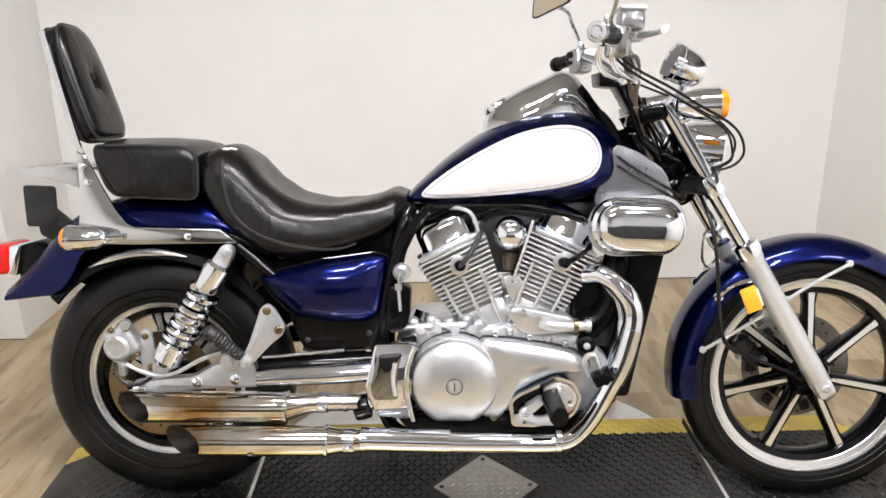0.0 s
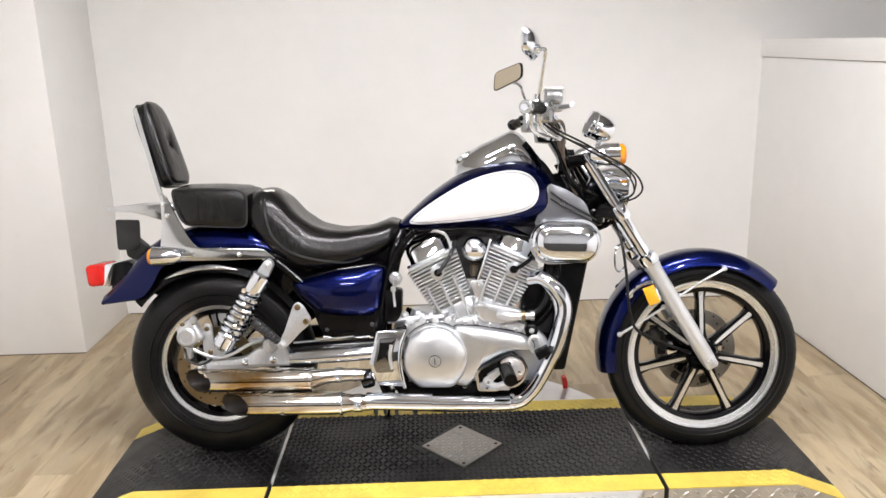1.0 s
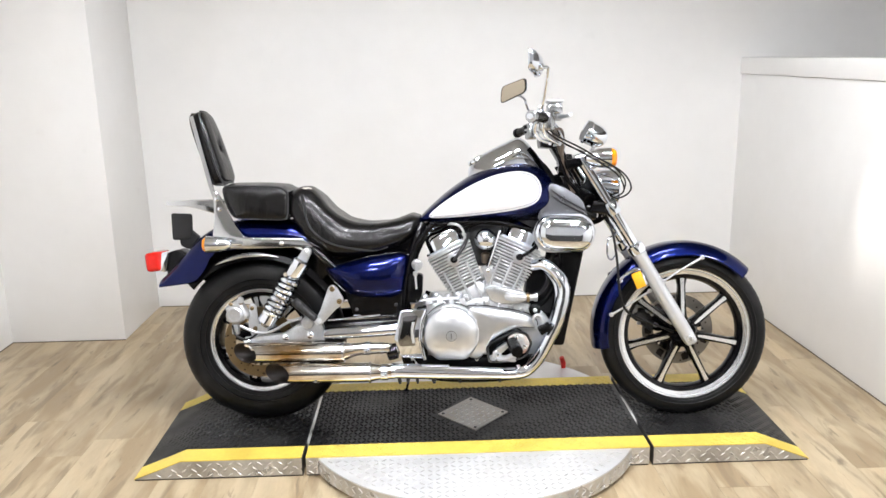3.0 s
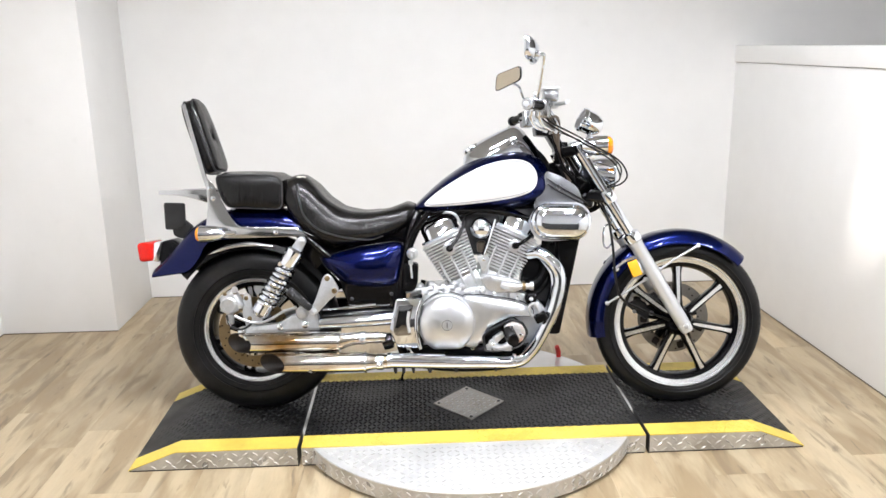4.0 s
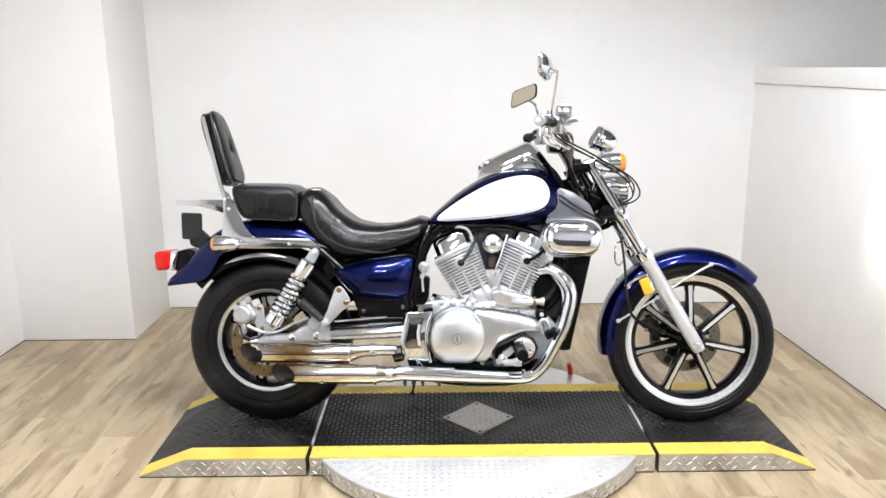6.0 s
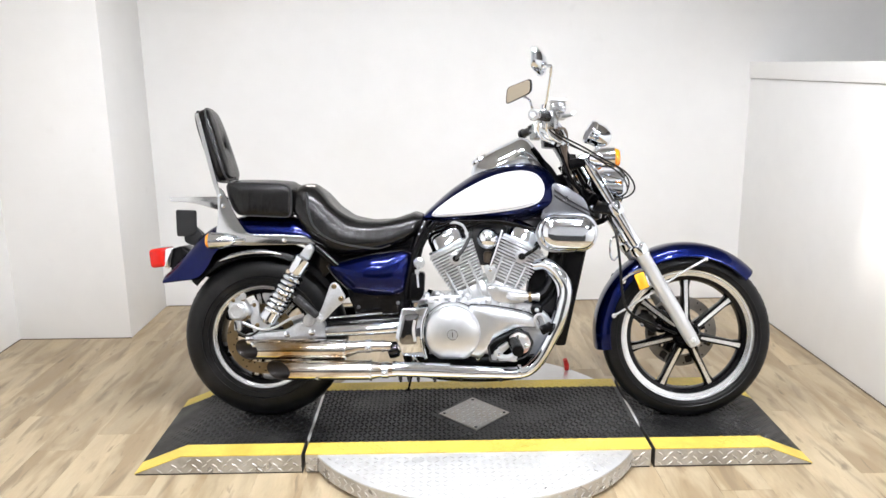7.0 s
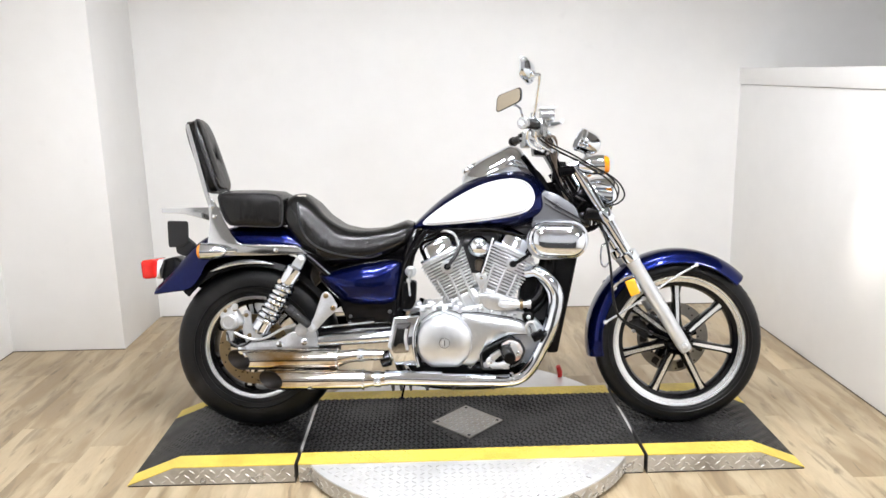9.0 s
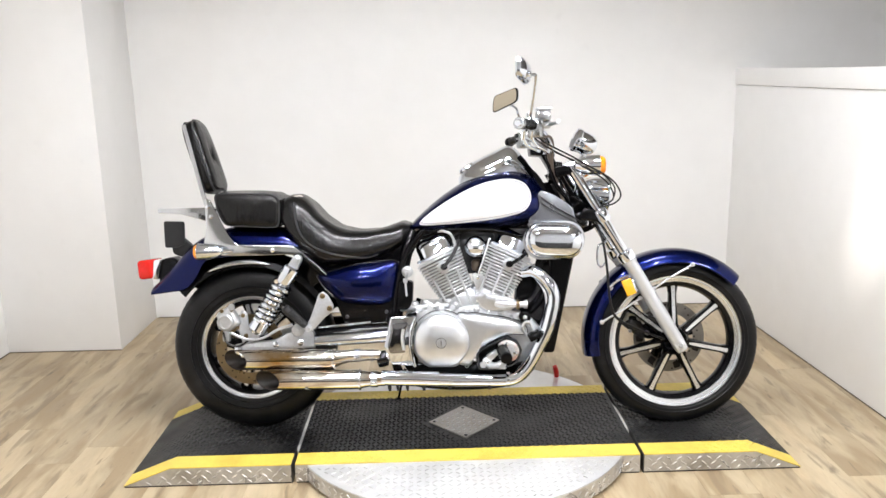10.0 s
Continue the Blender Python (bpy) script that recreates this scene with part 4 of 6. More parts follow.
def mirror(s):
    """s is 1 for the right one, -1 for the left."""
    base = Vector((0.235 if s > 0 else 0.262, -0.275 * s, 1.160))
    cx = Vector((0.202, -0.385, 1.310)) if s > 0 else Vector((0.194, 0.360, 1.303))
    nrm = Vector((-0.94, 0.34, 0.06)).normalized() if s > 0 else Vector((-0.66, -0.75, 0.04)).normalized()
    ux = Vector((0, 0, 1)).cross(nrm).normalized()
    uz = nrm.cross(ux).normalized()
    if uz.z < 0:
        uz = -uz
    sh = rounded([(-0.072, -0.050), (0.066, -0.008), (0.064, 0.052), (-0.066, 0.024)], 0.020) if s < 0 else rounded([(-0.060, -0.044), (0.055, -0.024), (0.062, 0.044), (-0.055, 0.030)], 0.022)

    def ring(f, d):
        return [cx + ux * (x * f) + uz * (z * f) + nrm * d for x, z in sh]

    bm = bmesh.new()
    loft(bm, [ring(0.30, -0.026), ring(0.70, -0.022), ring(0.92, -0.013), ring(1.0, -0.002), ring(1.0, 0.003), ring(0.95, 0.004)])
    m = part("mirror", bm, CHROME, bike, "chrome rear-view mirror with slanted corners")
    bm = bmesh.new()
    loft(bm, [ring(0.93, 0.0042), ring(0.92, 0.0062)])
    part("mirror_glass", bm, GLASS, m, "mirror glass")
    bm = bmesh.new()
    loft(bm, [ring(1.004, -0.001), ring(1.006, 0.003), ring(0.98, 0.0052), ring(0.93, 0.0052), ring(0.93, 0.002)], cap=False)
    part("mirror_rim", bm, FRAME if s < 0 else CHROME, m, "thin rim round the mirror glass")
    bm = bmesh.new()
    back = cx - nrm * 0.022 + uz * (-0.012)
    knee = back + (Vector((0.030, 0.012, -0.010)) if s > 0 else Vector((0.034, 0.0, -0.030)))
    tube(bm, [base, base * 0.7 + knee * 0.3 + Vector((0.003, 0, 0)), base * 0.15 + knee * 0.85, knee + Vector((-0.002, 0, 0.008)), back * 0.6 + knee * 0.4 + Vector((0, 0, 0.004)), back], 0.0052, 10)
    lathe(bm, [(0.013, -0.03), (0.013, 0.0), (0.010, 0.012), (0.0065, 0.022)], base, (0, 0, 1), 14)
    lathe(bm, [(0.0, -0.012), (0.012, -0.008), (0.012, 0.012), (0, 0.016)], back - nrm * 0.004, nrm, 14)
    part("mirror_stem", bm, CHROME, m, "chrome mirror stem")


mirror(1)
mirror(-1)


def can(name, c, ax, prof, label, face=None, fr=0.03, fh=0.0):
    bm = bmesh.new()
    lathe(bm, prof, c, ax, 36)
    ob = part(name, bm, CHROME, bike, label)
    if face:
        bm = bmesh.new()
        lathe(bm, [(0, fh), (fr, fh), (fr, fh + 0.002), (0, fh + 0.0025)], c, ax, 32)
        part("dial" if face is DIAL else "lens", bm, face, ob)
    return ob


# instruments: axis points back and up towards the rider
AXI = Vector((-0.89, -0.12, 0.41)).normalized()
can("speedometer", (0.466, -0.03, 1.088), AXI, [(0.0, -0.050), (0.016, -0.048), (0.028, -0.042), (0.037, -0.030), (0.042, -0.012), (0.0435, 0.010), (0.0435, 0.024), (0.0465, 0.028), (0.0465, 0.038), (0.043, 0.042), (0.038, 0.038)],
        "chrome speedometer can", DIAL, 0.038, 0.036)


@B("instrument_bracket", CHROME, bike, "chrome bracket under the speedometer")
def inst_br(bm):
    tube(bm, [(0.47, -0.03, 1.05), (0.45, -0.03, 1.02), (0.40, -0.02, 1.0)], 0.012, 10)


HX = Vector((1, 0, -0.10)).normalized()
bm = bmesh.new()
lathe(bm, [(0.0, -0.085), (0.026, -0.08), (0.050, -0.06), (0.064, -0.02), (0.068, 0.02), (0.072, 0.028), (0.074, 0.04), (0.070, 0.046), (0.065, 0.042)], (0.514, 0.0, 0.893), HX, 44)
hl = part("headlight", bm, CHROME, bike, "round chrome headlight bucket")
bm = bmesh.new()
lathe(bm, [(0.065, 0.040), (0.050, 0.048), (0.03, 0.053), (0, 0.055)], (0.514, 0, 0.893), HX, 36, cap=False)
part("headlight_lens", bm, LENS, hl, "clear headlight glass")


def signal(c, fwd, sz, lg, stalk_to, label):
    bm = bmesh.new()
    ax = (fwd, 0, 0)
    lathe(bm, [(0.0, -0.075 * lg), (0.014 * sz, -0.072 * lg), (0.026 * sz, -0.055 * lg), (0.034 * sz, -0.02 * lg), (0.036 * sz, 0.01 * lg), (0.037 * sz, 0.016 * lg), (0.032 * sz, 0.018 * lg)], c, ax, 28)
    tube(bm, [Vector(c) + Vector((-0.02 * fwd, 0, 0)), (Vector(c) + Vector(stalk_to)) / 2, stalk_to], 0.009 * sz, 10)
    s = part("turn_signal", bm, CHROME, bike, label)
    bm = bmesh.new()
    lathe(bm, [(0.033 * sz, 0.016 * sz), (0.032 * sz, 0.026 * sz), (0.026 * sz, 0.034 * sz), (0.0, 0.038 * sz)], c, ax, 28)
    part("signal_lens", bm, AMBER, s, "amber signal lens")


for s in (1, -1):
    signal((0.480, -0.185 * s, 0.998), 1, 1.06, 1.0, (0.44, -0.11 * s, 0.965), "bullet-shaped chrome front turn signal with amber lens")
    signal((-0.965, -0.185 * s, 0.706), -1, 0.85, 1.0, (-0.86, -0.165 * s, 0.706), "bullet-shaped chrome rear turn signal with amber lens")


def cable(name, pts, r, material=CABLE, label=""):
    bm = bmesh.new()
    tube(bm, pts, r, 8, 8)
    return part(name, bm, material, bike, label)


cable("clutch_cable", [(0.30, 0.22, 1.11), (0.40, 0.10, 1.05), (0.50, -0.06, 0.99), (0.562, -0.10, 0.930), (0.566, -0.10, 0.885), (0.545, -0.09, 0.860), (0.47, -0.06, 0.835)], 0.0030)
cable("throttle_cable", [(0.25, -0.27, 1.11), (0.30, -0.25, 1.075), (0.38, -0.235, 1.035), (0.45, -0.225, 0.995), (0.520, -0.205, 0.958), (0.566, -0.15, 0.926), (0.591, -0.10, 0.887), (0.570, -0.10, 0.860), (0.526, -0.10, 0.846), (0.46, -0.08, 0.83)], 0.0032)
cable("throttle_cable", [(0.25, -0.26, 1.10), (0.30, -0.24, 1.065), (0.38, -0.230, 1.022), (0.45, -0.222, 0.982), (0.515, -0.195, 0.943), (0.560, -0.11, 0.900), (0.557, -0.11, 0.870), (0.521, -0.10, 0.851), (0.47, -0.09, 0.84)], 0.0030)
cable("brake_hose", [(0.280, -0.235, 1.15), (0.292, -0.19, 1.09), (0.315, -0.12, 1.06), (0.335, -0.09, 1.00), (0.36, -0.08, 0.93), (0.39, -0.07, 0.88)], 0.0065, HOSE)
cable("brake_hose", [(0.285, -0.20, 1.105), (0.325, -0.14, 1.105), (0.338, -0.11, 1.07), (0.335, -0.10, 1.01), (0.35, -0.09, 0.94), (0.38, -0.09, 0.87)], 0.006, HOSE)
cable("brake_hose", [(0.50, -0.06, 0.79), (0.535, -0.10, 0.72), (0.503, -0.12, 0.700), (0.499, -0.122, 0.643), (0.512, -0.124, 0.622), (0.530, -0.122, 0.64)], 0.0035, CHROME)
cable("brake_hose", [(0.505, -0.06, 0.79), (0.520, -0.12, 0.717), (0.532, -0.135, 0.623), (0.543, -0.135, 0.50), (0.569, -0.115, 0.431), (0.634, -0.075, 0.389), (0.699, -0.055, 0.359), (0.767, -0.055, 0.333)], 0.005)
cable("frame_cable", [(0.29, -0.137, 0.885), (0.34, -0.140, 0.850), (0.40, -0.138, 0.815), (0.44, -0.12, 0.79)], 0.003)
cable("frame_cable", [(0.29, -0.137, 0.865), (0.34, -0.140, 0.832), (0.40, -0.138, 0.800), (0.44, -0.12, 0.775)], 0.003)

# ---- tank ----
TZT = curve((-0.20, 0.792), (-0.17, 0.822), (-0.088, 0.892), (0.016, 0.957), (0.12, 0.988), (0.205, 0.990), (0.265, 0.965), (0.300, 0.925), (0.318, 0.880))
TZB = curve((-0.20, 0.768), (-0.17, 0.765), (-0.088, 0.760), (0.016, 0.762), (0.12, 0.765), (0.205, 0.774), (0.265, 0.792), (0.300, 0.820), (0.318, 0.858))
TW = curve((-0.20, 0.075), (-0.17, 0.095), (-0.088, 0.132), (0.016, 0.160), (0.12, 0.178), (0.205, 0.178), (0.265, 0.155), (0.300, 0.12), (0.318, 0.07))
TN = 2.7


@B("fuel_tank", BLUE, bike, "gloss dark blue teardrop fuel tank")
def tank(bm):
    xs = [-0.20 + 0.518 * (0.5 - 0.5 * math.cos(math.pi * i / 44)) for i in range(45)]
    loft(bm, [oval(x, TZB(x), TZT(x), TW(x), TN, 48, wt=0.86) for x in xs])


def tank_side(x, z, lift=0.0):
    zc, h = (TZB(x) + TZT(x)) / 2, (TZT(x) - TZB(x)) / 2
    v = max(-0.985, min(0.985, (z - zc) / h))
    f = 1 + (0.86 - 1) * (v + 1) / 2
    return TW(x) * f * (1 - abs(v) ** TN) ** (1 / TN) + lift


PANEL = [(-0.150, 0.787), (-0.160, 0.804), (-0.088, 0.860), (0.015, 0.918), (0.10, 0.948), (0.180, 0.956), (0.232, 0.935), (0.252, 0.888), (0.232, 0.842), (0.170, 0.818), (0.06, 0.801), (-0.06, 0.790)]
PANEL = [(p.x, p.y) for p in spline([(x, z, 0) for x, z in PANEL], 6, True)]


def side_patch(bm, s, outline, lift, th=0.0012):
    """A patch on the tank's flank, bounded by an (x, z) outline."""
    cx, cz = sum(p[0] for p in outline) / len(outline), sum(p[1] for p in outline) / len(outline)
    rings = []
    for f in (1.0, 0.97, 0.85, 0.65, 0.42, 0.2):
        rings.append([bm.verts.new((cx + (x - cx) * f, -s * tank_side(cx + (x - cx) * f, cz + (z - cz) * f, lift), cz + (z - cz) * f)) for x, z in outline])
    n = len(outline)
    for a, b in zip(rings, rings[1:]):
        for i in range(n):
            bm.faces.new((a[i], a[(i + 1) % n], b[(i + 1) % n], b[i]))
    bm.faces.new(rings[-1])
    edge = [bm.verts.new((x, -s * tank_side(x, z, lift - 0.002), z)) for x, z in outline]
    for i in range(n):
        bm.faces.new((rings[0][i], rings[0][(i + 1) % n], edge[(i + 1) % n], edge[i]))


def outward(outline, d):
    out = []
    n = len(outline)
    for i, (x, z) in enumerate(outline):
        a, b = outline[i - 1], outline[(i + 1) % n]
        t = Vector((b[0] - a[0], b[1] - a[1])).normalized()
        out.append((x - t.y * d, z + t.x * d))
    return out


for s in (1, -1):
    bm = bmesh.new()
    side_patch(bm, s, PANEL, 0.0012)
    pn = part("tank_panel", bm, SILVER_PAINT, tank, "pearl white teardrop panel", 1.2)
    bm = bmesh.new()
    oo = outward(PANEL, -0.0075)
    tube(bm, [(x, -s * tank_side(x, z, 0.0012), z) for x, z in oo[::2]], 0.0012, 6, 2, closed=True)
    part("pinstripe", bm, PIN, tank, "fine grey pinstripe")

DZ = curve((-0.015, 0.965), (0.005, 1.000), (0.06, 1.036), (0.12, 1.064), (0.165, 1.084), (0.190, 1.083), (0.212, 1.068), (0.247, 1.028), (0.272, 0.996))


@B("tank_console", CHROME, bike, "chrome tank-top console")
def console(bm):
    rings = []
    w = curve((-0.015, 0.050), (0.05, 0.075), (0.12, 0.085), (0.18, 0.080), (0.24, 0.064), (0.272, 0.055))
    for i in range(25):
        x = -0.015 + 0.287 * i / 24
        zt = DZ(x)
        rings.append([(x, w(x) * math.copysign(abs(math.cos(a)) ** 0.9, math.cos(a)) * (1 - 0.30 * max(0, math.sin(a))), (zt - 0.10 if math.sin(a) < 0 else zt - 0.075 + 0.075 * math.sin(a) ** 0.7))
                      for a in [2 * math.pi * k / 32 for k in range(32)]])
    loft(bm, rings)


@B("console_trim", PLASTIC, console, "black rubber strip down the tank front")
def console_trim(bm):
    rings = []
    for p in spline([(0.225, 0, 0.999), (0.262, 0, 0.990), (0.288, 0, 0.966), (0.312, 0, 0.928), (0.327, 0, 0.890)], 5):
        d = Vector((0.8, 0, 0.6))
        rings.append([p + Vector((0, y, 0)) + d * h for y, h in ((-0.040, -0.014), (-0.040, 0.000), (-0.032, 0.005), (0.032, 0.005), (0.040, 0.000), (0.040, -0.014))])
    loft(bm, rings)


bm = bmesh.new()
lathe(bm, [(0.032, 0), (0.034, 0.004), (0.034, 0.014), (0.030, 0.020), (0, 0.022)], (0.022, -0.0, 0.992), (-0.5, 0, 0.86), 28)
part("filler_cap", bm, CHROME, console, "chrome fuel filler cap")


@B("frame", FRAME, bike, "gloss black tubular frame")
def frame_tubes(bm):
    for s in (-1, 1):
        tube(bm, [(0.36, 0.03 * s, 0.90), (0.31, 0.07 * s, 0.78), (0.33, 0.10 * s, 0.62), (0.30, 0.115 * s, 0.42), (0.24, 0.115 * s, 0.24), (0.14, 0.115 * s, 0.185), (-0.10, 0.115 * s, 0.18), (-0.24, 0.12 * s, 0.22), (-0.27, 0.12 * s, 0.34),
                  (-0.255, 0.12 * s, 0.52), (-0.215, 0.115 * s, 0.70), (-0.19, 0.09 * s, 0.765)], 0.0165, 12)
        tube(bm, [(-0.20, 0.09 * s, 0.75), (-0.36, 0.11 * s, 0.68), (-0.52, 0.12 * s, 0.67), (-0.62, 0.14 * s, 0.70)], 0.013, 12)
        tube(bm, [(-0.27, 0.12 * s, 0.42), (-0.40, 0.13 * s, 0.50), (-0.52, 0.14 * s, 0.61), (-0.60, 0.145 * s, 0.68)], 0.014, 12)
    tube(bm, [(0.36, 0, 0.92), (0.10, 0, 0.80), (-0.18, 0, 0.76)], 0.024, 12)
    tube(bm, [(-0.27, -0.13, 0.34), (-0.27, 0.13, 0.34)], 0.02, 12)


# Black block added so the bright wall doesn't show through beside the pipe.
@B("engine_mount", PLASTIC, bike, "black block added to darken the gap by the front cylinder")
def engine_mount(bm):
    prism(bm, rounded([(0.205, 0.610), (0.320, 0.645), (0.345, 0.50), (0.325, 0.36), (0.245, 0.38), (0.190, 0.48)], 0.015), -0.115, -0.02, 0.008)


@B("radiator", PLASTIC, bike, "black radiator core and side shroud")
def radiator(bm):
    prism(bm, rounded([(0.335, 0.70), (0.42, 0.70), (0.335, 0.30), (0.295, 0.30)], 0.01), -0.125, 0.125, 0.006)


bm = bmesh.new()
prism(bm, rounded([(0.285, 0.915), (0.345, 0.892), (0.405, 0.850), (0.425, 0.79), (0.43, 0.755), (0.30, 0.735), (0.235, 0.775)], 0.02), -0.132, -0.118, 0.005)
part("neck_cover", bm, NECK, bike, "silver painted steering neck cover")
bm = bmesh.new()
prism(bm, rounded([(0.285, 0.915), (0.345, 0.892), (0.405, 0.850), (0.425, 0.79), (0.43, 0.755), (0.30, 0.735), (0.235, 0.775)], 0.02), 0.118, 0.132, 0.005)
part("neck_cover", bm, NECK, bike, "silver painted steering neck cover")

# ---- seats and sissy bar ----
SZT = curve((-0.705, 0.868), (-0.690, 0.894), (-0.665, 0.911), (-0.635, 0.916), (-0.605, 0.909), (-0.575, 0.886), (-0.531, 0.835), (-0.47, 0.795), (-0.40, 0.780), (-0.30, 0.788), (-0.235, 0.803), (-0.200, 0.800))
SZB = curve((-0.705, 0.815), (-0.682, 0.790), (-0.655, 0.745), (-0.614, 0.690), (-0.558, 0.648), (-0.493, 0.639), (-0.40, 0.646), (-0.30, 0.672), (-0.235, 0.705), (-0.200, 0.745))
SW = curve((-0.705, 0.125), (-0.66, 0.155), (-0.60, 0.168), (-0.50, 0.182), (-0.40, 0.176), (-0.30, 0.152), (-0.22, 0.135), (-0.200, 0.128))


@B("rider_seat", LEATHER, bike, "creased black vinyl rider seat")
def seat(bm):
    rings = []
    for i in range(57):
        x = -0.707 + 0.505 * (0.5 - 0.5 * math.cos(math.pi * i / 56))
        e = min(1, 0.80 + 7 * min(x + 0.707, -0.202 - x))
        zc = (SZB(x) + SZT(x)) / 2
        r = oval(x, zc + (SZB(x) - zc) * e, zc + (SZT(x) - zc) * e, SW(x) * e, 3.0, 56, wt=0.82)
        # the middle dips, soft wrinkles run across, and creases gather on the flanks
        ring = []
        for px, py, pz in r:
            dip = 0.014 * max(0, 1 - (py / 0.10) ** 2) * max(0, min(1, (-0.24 - x) / 0.12)) * max(0, min(1, (x + 0.62) / 0.06)) if pz > zc else 0
            fold = 0.0028 * math.sin(px * 230 + pz * 120 + 3 * noise.noise((px * 20, pz * 20, 0))) * max(0, 1 - ((px + 0.42) / 0.10) ** 2) * max(0, 1 - ((pz - 0.725) / 0.06) ** 2)
            ring.append((px, py + math.copysign(fold, py), pz - dip + 0.004 * noise.noise((px * 18, py * 10, pz * 30))))
        rings.append(ring)
    loft(bm, rings)


for s in (1, -1):
    bm = bmesh.new()
    pts = []
    for p in spline([(-0.632, 0, 0.880), (-0.622, 0, 0.817), (-0.603, 0, 0.761), (-0.558, 0, 0.718), (-0.487, 0, 0.690), (-0.375, 0, 0.672), (-0.320, 0, 0.684)], 5):
        x, z = p.x, p.z
        zc, h = (SZB(x) + SZT(x)) / 2, (SZT(x) - SZB(x)) / 2
        v = max(-0.93, min(0.93, (z - zc) / h))
        y = SW(x) * (1 + (0.82 - 1) * (v + 1) / 2) * (1 - abs(v) ** 3.0) ** (1 / 3.0)
        pts.append((x, -s * (y + 0.001), zc + v * h))
    tube(bm, pts, 0.0036, 6, 2)
    part("seat_piping", bm, DARK_GREY, seat, "sewn welt along the seat side")


for tx, ty, tz, tr in ((-0.632, -0.088, 0.903, 0.016), (-0.618, -0.078, 0.902, 0.012), (-0.645, -0.078, 0.906, 0.010)):
    bm = bmesh.new()
    ring = []
    for k in range(14):
        a = 2 * math.pi * k / 14
        r = tr * (0.75 + 0.45 * noise.noise((k * 1.7, tx * 40, 0.3)))
        ring.append((tx + r * math.cos(a), ty + r * math.sin(a) * 0.7, tz))
    rings = []
    for dz in (-0.004, 0.0016):
        rings.append([(p[0], p[1], SZT(p[0]) - 0.0035 + dz - 0.25 * max(0, abs(p[1]) - 0.06)) for p in ring])
    loft(bm, rings)
    part("seat_tear", bm, FOAM, seat, "torn patch showing pale foam")


PILLION = rounded([(-0.932, 0.918), (-0.915, 0.845), (-0.893, 0.801), (-0.80, 0.795), (-0.690, 0.790), (-0.685, 0.890), (-0.712, 0.913), (-0.80, 0.917)], 0.024)


@B("pillion_seat", LEATHER, bike, "thick black vinyl pillion pad")
def pillion(bm):
    cx, cz = -0.805, 0.85
    rings = []
    for y, f in ((-0.151, 0.30), (-0.150, 0.60), (-0.1475, 0.80), (-0.1455, 0.90), (-0.143, 0.955), (-0.138, 0.99), (-0.130, 1.0), (-0.11, 1.0), (-0.08, 1.0), (-0.04, 1.0), (0.0, 1.0), (0.04, 1.0), (0.08, 1.0), (0.11, 1.0), (0.130, 1.0), (0.138, 0.99),
                 (0.143, 0.955), (0.1455, 0.90), (0.1475, 0.80), (0.150, 0.60), (0.151, 0.30)):
        ring = []
        for x, z in PILLION:
            px, pz = cx + (x - cx) * f, cz + (z - cz) * f
            crown = 0.014 * max(0.0, 1 - (y / 0.135) ** 2) if z > 0.88 else 0.0
            ring.append((px, y + 0.003 * noise.noise((px * 16, pz * 16, 2.0)), pz + crown + 0.003 * noise.noise((px * 20, y * 14, 1.0))))
        rings.append(ring)
    loft(bm, rings)


for s in (1, -1):
    bm = bmesh.new()
    tube(bm, [(-0.805 + (x + 0.805) * 0.995, -s * 0.138, 0.85 + (z - 0.85) * 0.995) for x, z in PILLION[::2]], 0.0036, 6, 2, closed=True)
    part("seat_piping", bm, DARK_GREY, pillion, "sewn welt round the pillion edge")

# backrest pad
BU = Vector((-0.315, 0, 1.0)).normalized()
BN = Vector((BU.z, 0, -BU.x))
BC = Vector((-0.999, 0, 1.066))


def pad_shape(f, n=40):
    out = []
    for k in range(n):
        a = 2 * math.pi * k / n
        c, s = math.cos(a), math.sin(a)
        w = 0.094 * (1 - 0.14 * (s > 0) * s)
        out.append((w * f * math.copysign(abs(c) ** (0.5 if s > 0 else 0.3), c), 0.143 * f * math.copysign(abs(s) ** (0.5 if s > 0 else 0.34), s)))
    return out


@B("backrest", LEATHER, bike, "upright black vinyl passenger backrest pad")
def backrest(bm):
    rings = []
    for f, d in ((0.92, -0.034), (0.985, -0.031), (1.0, -0.024), (1.005, 0.0), (1.0, 0.010), (0.975, 0.018), (0.93, 0.0225), (0.8, 0.026), (0.6, 0.029), (0.4, 0.030), (0.2, 0.027), (0.1, 0.0215), (0.04, 0.016)):
        rings.append([BC + Vector((0, u, 0)) + BU * v + BN * d for u, v in pad_shape(f)])
    loft(bm, rings)


bm = bmesh.new()
for d_ in (0.011, -0.022):
    tube(bm, [BC + Vector((0, u, 0)) + BU * v + BN * d_ for u, v in pad_shape(1.0)], 0.0038, 6, 2, closed=True)
part("backrest_piping", bm, DARK_GREY, backrest, "sewn welt round the backrest")
bm = bmesh.new()
lathe(bm, [(0.010, -0.006), (0.011, 0.002), (0.006, 0.005), (0, 0.006)], BC + BN * 0.021 + BU * 0.012, BN, 16)
part("button", bm, LEATHER, backrest, "tufted button")

